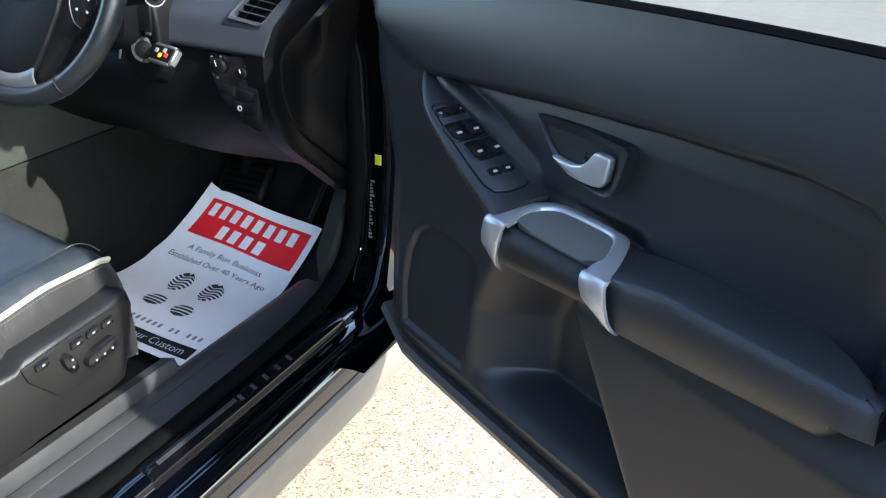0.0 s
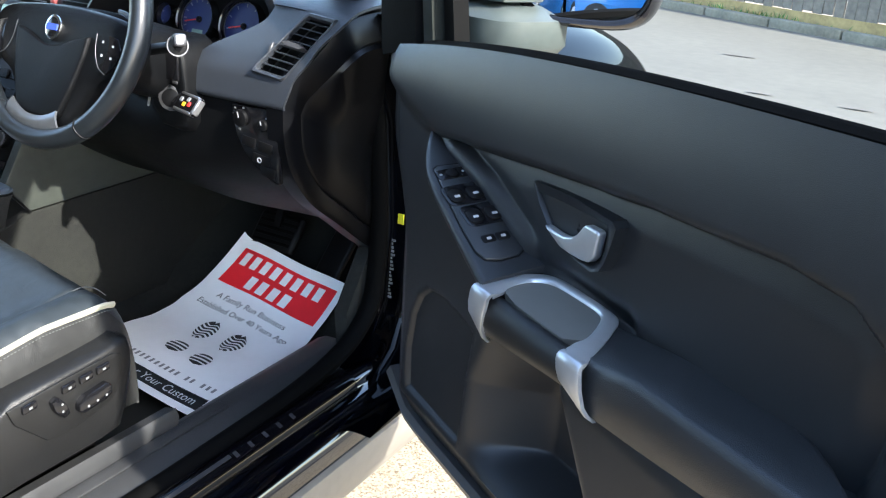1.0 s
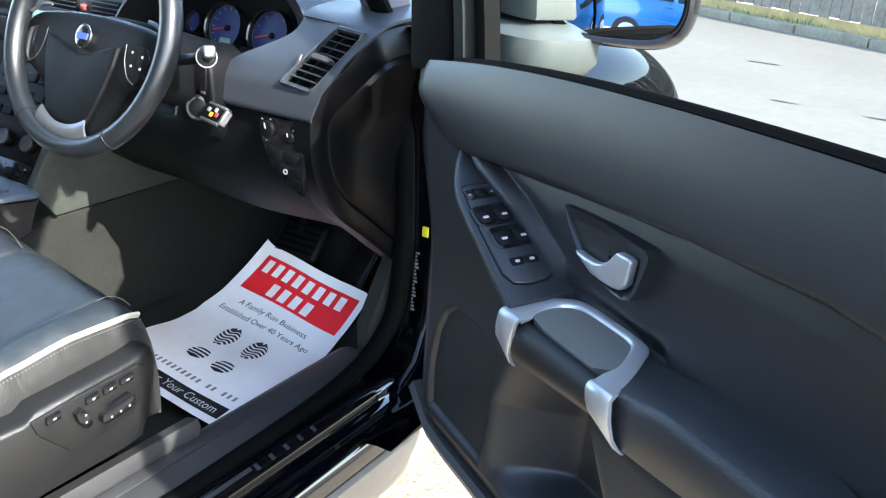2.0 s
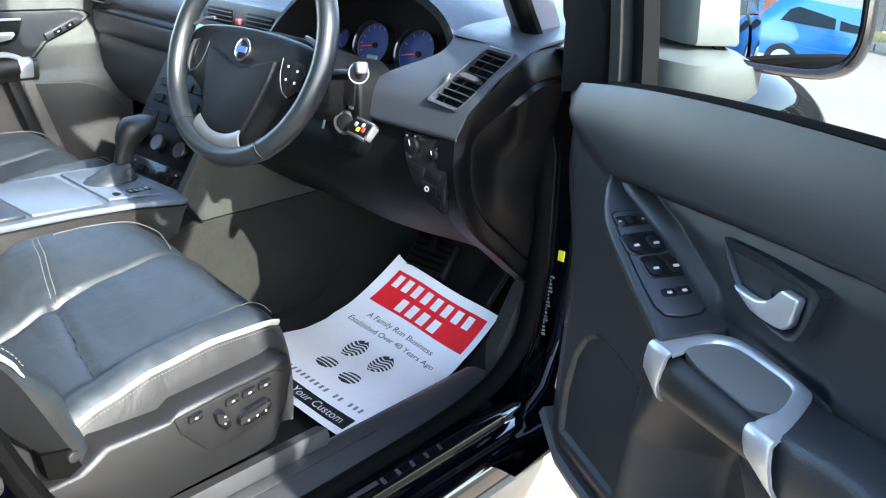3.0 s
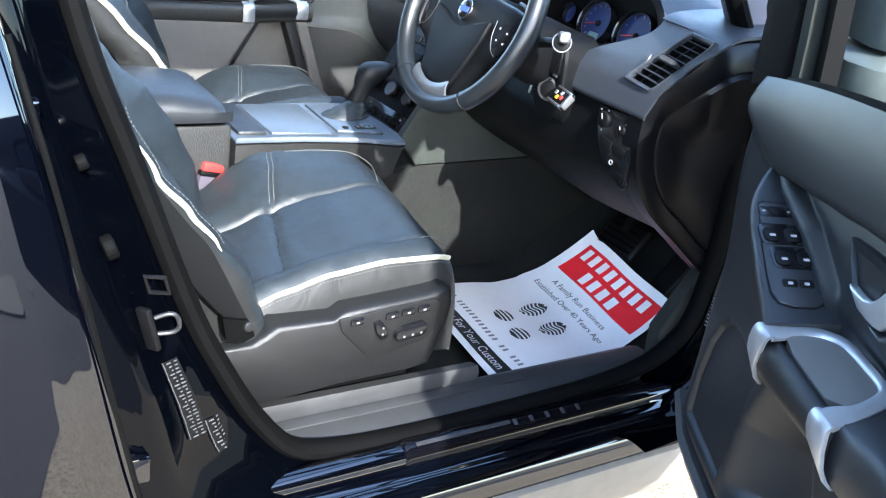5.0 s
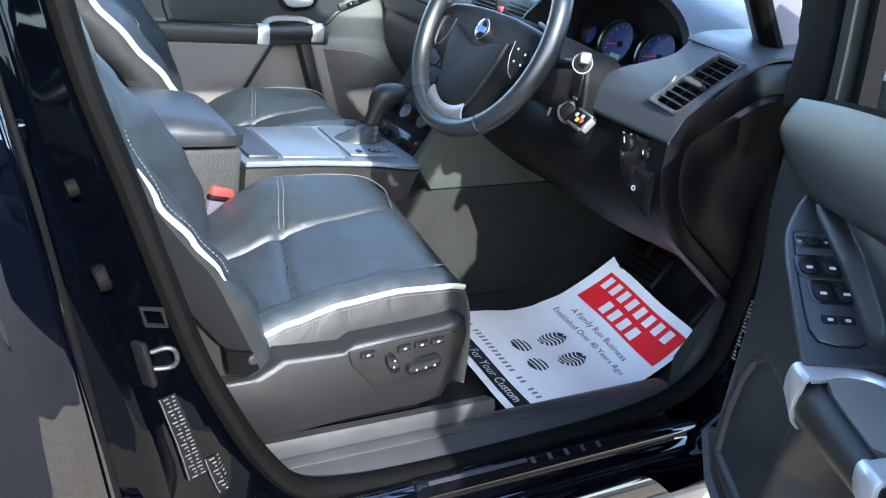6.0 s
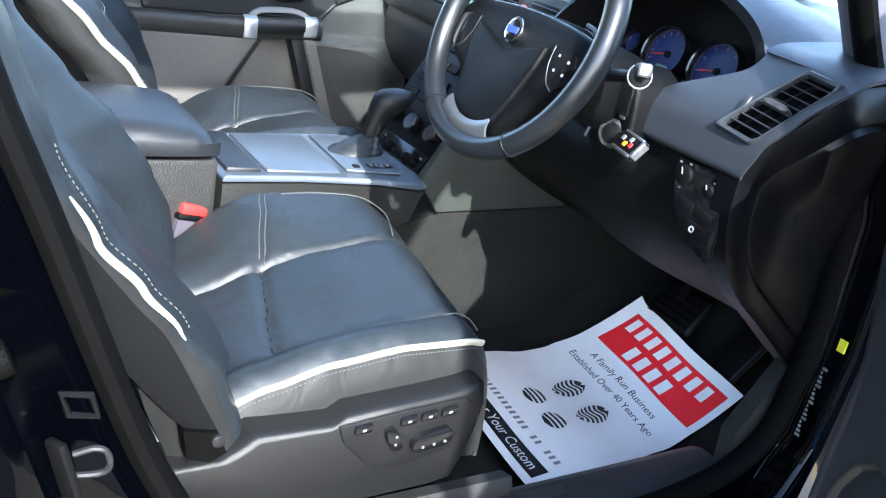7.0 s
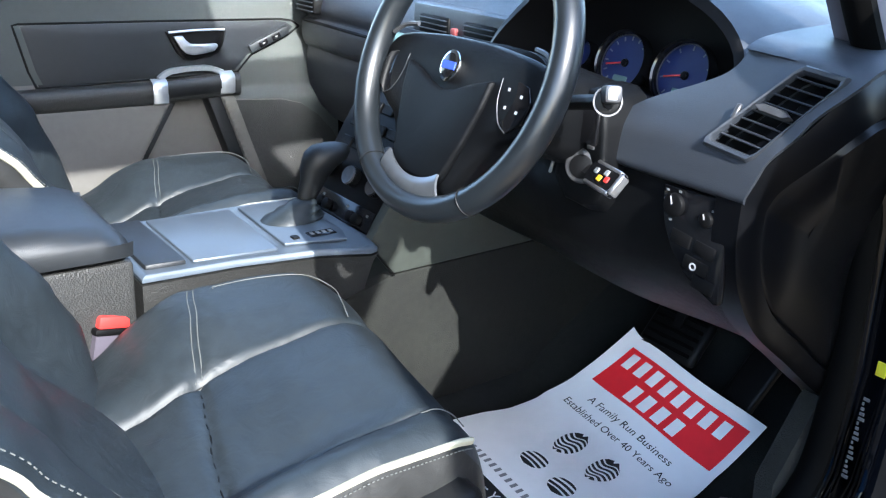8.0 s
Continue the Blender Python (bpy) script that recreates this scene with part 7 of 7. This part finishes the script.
def build_mat():
    mat = thing("paper_floor_mat", "white printed paper mat with red banner on the footwell floor", "paper mat")
    sheet = part("sheet", grid(lambda u, v: on_mat(u, 0.171 + 0.431 * v), 30, 60, thick=0.0005), PAPER, mat, smooth=80)

    def patch(name, a0, a1, b0, b1, ink, label, h=0.0012, nu=10, nv=8):
        return part(name, grid(lambda u, v: on_mat(a0 + (a1 - a0) * u, b0 + (b1 - b0) * v, h), nu, nv), ink, mat, label)

    patch("banner", 0.085, 0.955, 0.505, 0.583, RED_INK, "red banner", nu=24, nv=16)
    for k in range(8):
        patch("title_bar", 0.130 + 0.098 * k, 0.188 + 0.098 * k, 0.549, 0.576, WHITE, "white title bar", 0.0022, 4, 6)
    for k in range(4):
        patch("title_bar", 0.310 + 0.104 * k, 0.374 + 0.104 * k, 0.511, 0.538, WHITE, "white title bar", 0.0022, 4, 6)
    patch("footer", 0.0, 0.945, 0.187, 0.2215, BLACK_INK, "black footer bar", nu=24)
    for k in range(23):
        if k not in (3, 16, 19):
            patch("address_bar", 0.075 + 0.0375 * k, 0.075 + 0.0375 * k + 0.017, 0.2415, 0.2545, GREY_INK, "grey address bar", nu=2, nv=2)

    def write(text, a0, a1, b0, h_, ink, lift):
        bm = fit_letters(text, 1.0, 1.0)
        for v in bm.verts:
            v.co = on_mat(a0 + (a1 - a0) * (v.co.x + 0.5), b0 + h_ * v.co.y, lift)
        part("writing", bm, ink, mat, smooth=0)

    write("A Family Run Business", 0.19, 0.80, 0.4775, 0.0150, BLACK_INK, 0.0012)
    write("Established Over 40 Years Ago", 0.11, 0.885, 0.4530, 0.0150, BLACK_INK, 0.0012)
    write("Thank You For Your Custom", 0.10, 0.90, 0.2040, 0.0200, WHITE, 0.0024)
    # two shoe prints: ridged sole and heel, each ridge a bar
    for ca, cb, la, lb, n in ((0.394, 0.396, 0.105, 0.030, 7), (0.64, 0.392, 0.105, 0.030, 7), (0.430, 0.317, 0.070, 0.021, 4), (0.640, 0.311, 0.070, 0.021, 4)):
        for k in range(n):
            t0, t1 = -1 + 2 * (k + 0.08) / n, -1 + 2 * (k + 0.62) / n
            if n == 7 and k == n - 1 or n == 4 and k == 0:
                t0, t1 = (t0 - 0.05, t1 + 0.08)
            def edge(t):
                return math.sqrt(max(0.0, 1 - min(1.0, abs(t)) ** 2.2))

            def strip(u, v, t0=t0, t1=t1):
                t = t0 + (t1 - t0) * v
                w_ = edge(t) * (1.0 if n == 4 else 0.92 + 0.1 * t)
                wav = 0.10 * math.sin(math.pi * (u * 2 - 1) * 1.2) if n == 7 else 0.12 * math.cos(math.pi * (u - 0.5))
                return on_mat(ca + (2 * u - 1) * w_ * la * (0.72 if n == 7 else 0.95), cb + (t + wav) * lb, 0.0012)
            part("print_ridge", grid(strip, 10, 2), BLACK_INK, mat, smooth=60)


build_mat()


# ---- behind the camera, seen in the door mirror ----
def build_blue_car():
    car = thing("blue_hatchback", "bright blue hatchback parked in the yard behind", "car", pose(1.5, -6.8, 0, 0, 0, 6))
    prof = [(-2.0, 0.35), (-2.05, 0.62), (-1.98, 0.92), (-1.75, 1.02), (-1.45, 1.36), (-0.9, 1.46), (0.1, 1.46), (0.45, 1.38), (0.95, 1.04), (1.75, 0.90), (2.0, 0.75), (2.05, 0.5), (1.95, 0.32)]
    rings = []
    for y, k, t in ((-0.85, 0.97, 0.0), (-0.82, 1.0, 0.02), (-0.6, 1.0, 0.05), (0.6, 1.0, 0.05), (0.82, 1.0, 0.02), (0.85, 0.97, 0.0)):
        rings.append([(x * k, y * (1 - 0.16 * smoothstep(0.95, 1.4, z)), z + t * (z > 0.8)) for x, z in prof])
    part("body", loft(rings), BLUE_PAINT, car, smooth=35)
    for s in (-1, 1):
        for x0, x1, x2, x3 in ((-1.35, -0.38, -0.38, -1.15), (-0.30, 0.82, 0.42, -0.30)):
            bm = bmesh.new()
            bm.faces.new([bm.verts.new((x, s * (0.853 - 0.16 * 0.85 * smoothstep(0.95, 1.4, z)), z)) for x, z in ((x0, 1.02), (x1, 1.02), (x2, 1.37), (x3, 1.37))])
            bmesh.ops.solidify(bm, geom=bm.faces[:], thickness=0.012)
            part("side_window", bm, DARK_GLASS, car, smooth=0)
        part("side_moulding", rbox(-1.3, 1.1, s * 0.85 - 0.012, s * 0.85 + 0.012, 0.60, 0.635, 0.006), BLUE_PAINT, car)
        part("door_handle", rbox(-0.55, -0.38, s * 0.86 - 0.015, s * 0.86 + 0.015, 0.90, 0.93, 0.006), BLUE_PAINT, car)
        part("door_mirror", rbox(0.55, 0.72, s * 0.93 - 0.08, s * 0.93 + 0.08, 1.0, 1.13, 0.03), BLUE_PAINT, car)
        part("headlamp", rbox(1.62, 1.98, s * 0.68 - 0.12, s * 0.68 + 0.12, 0.70, 0.86, 0.04), SILVER, car, "clear headlamp")
        for x in (-1.25, 1.25):
            tyre = part("wheel", disc(0.31, 0.19, Matrix.Translation((x, s * 0.76 + 0.095, 0.31)) @ Matrix.Rotation(radians(90), 4, "X"), 28, 0.03), TYRE, car, "black tyre on a silver rim")
            part("rim", disc(0.19, 0.20, Matrix.Translation((x, s * 0.76 + 0.10, 0.31)) @ Matrix.Rotation(radians(90), 4, "X"), 20, 0.02), SILVER, tyre)


def build_brick_wall():
    wall = thing("brick_wall", "red brick building wall at the back of the yard", "wall", pose(-4.0, -14.0, 0), kind="structure")
    part("core", rbox(-9, 9, -0.30, 0.0, 0, 6.0, 0), MORTAR, wall, smooth=0)
    me = None
    n = 0
    for j in range(14):
        for i in range(20):
            m = Matrix.Translation((1.2 + 0.225 * i + 0.1125 * (j % 2), 0.0, 0.55 + 0.075 * j))
            if me is None:
                b = part("brick", rbox(-0.1075, 0.1075, -0.01, 0.008, 0, 0.065, 0), BRICK, wall, smooth=0)
                me = b.data
            else:
                b = new("brick", me)
                b.parent = wall
            b.matrix_basis = m
            n += 1


build_blue_car()
build_brick_wall()
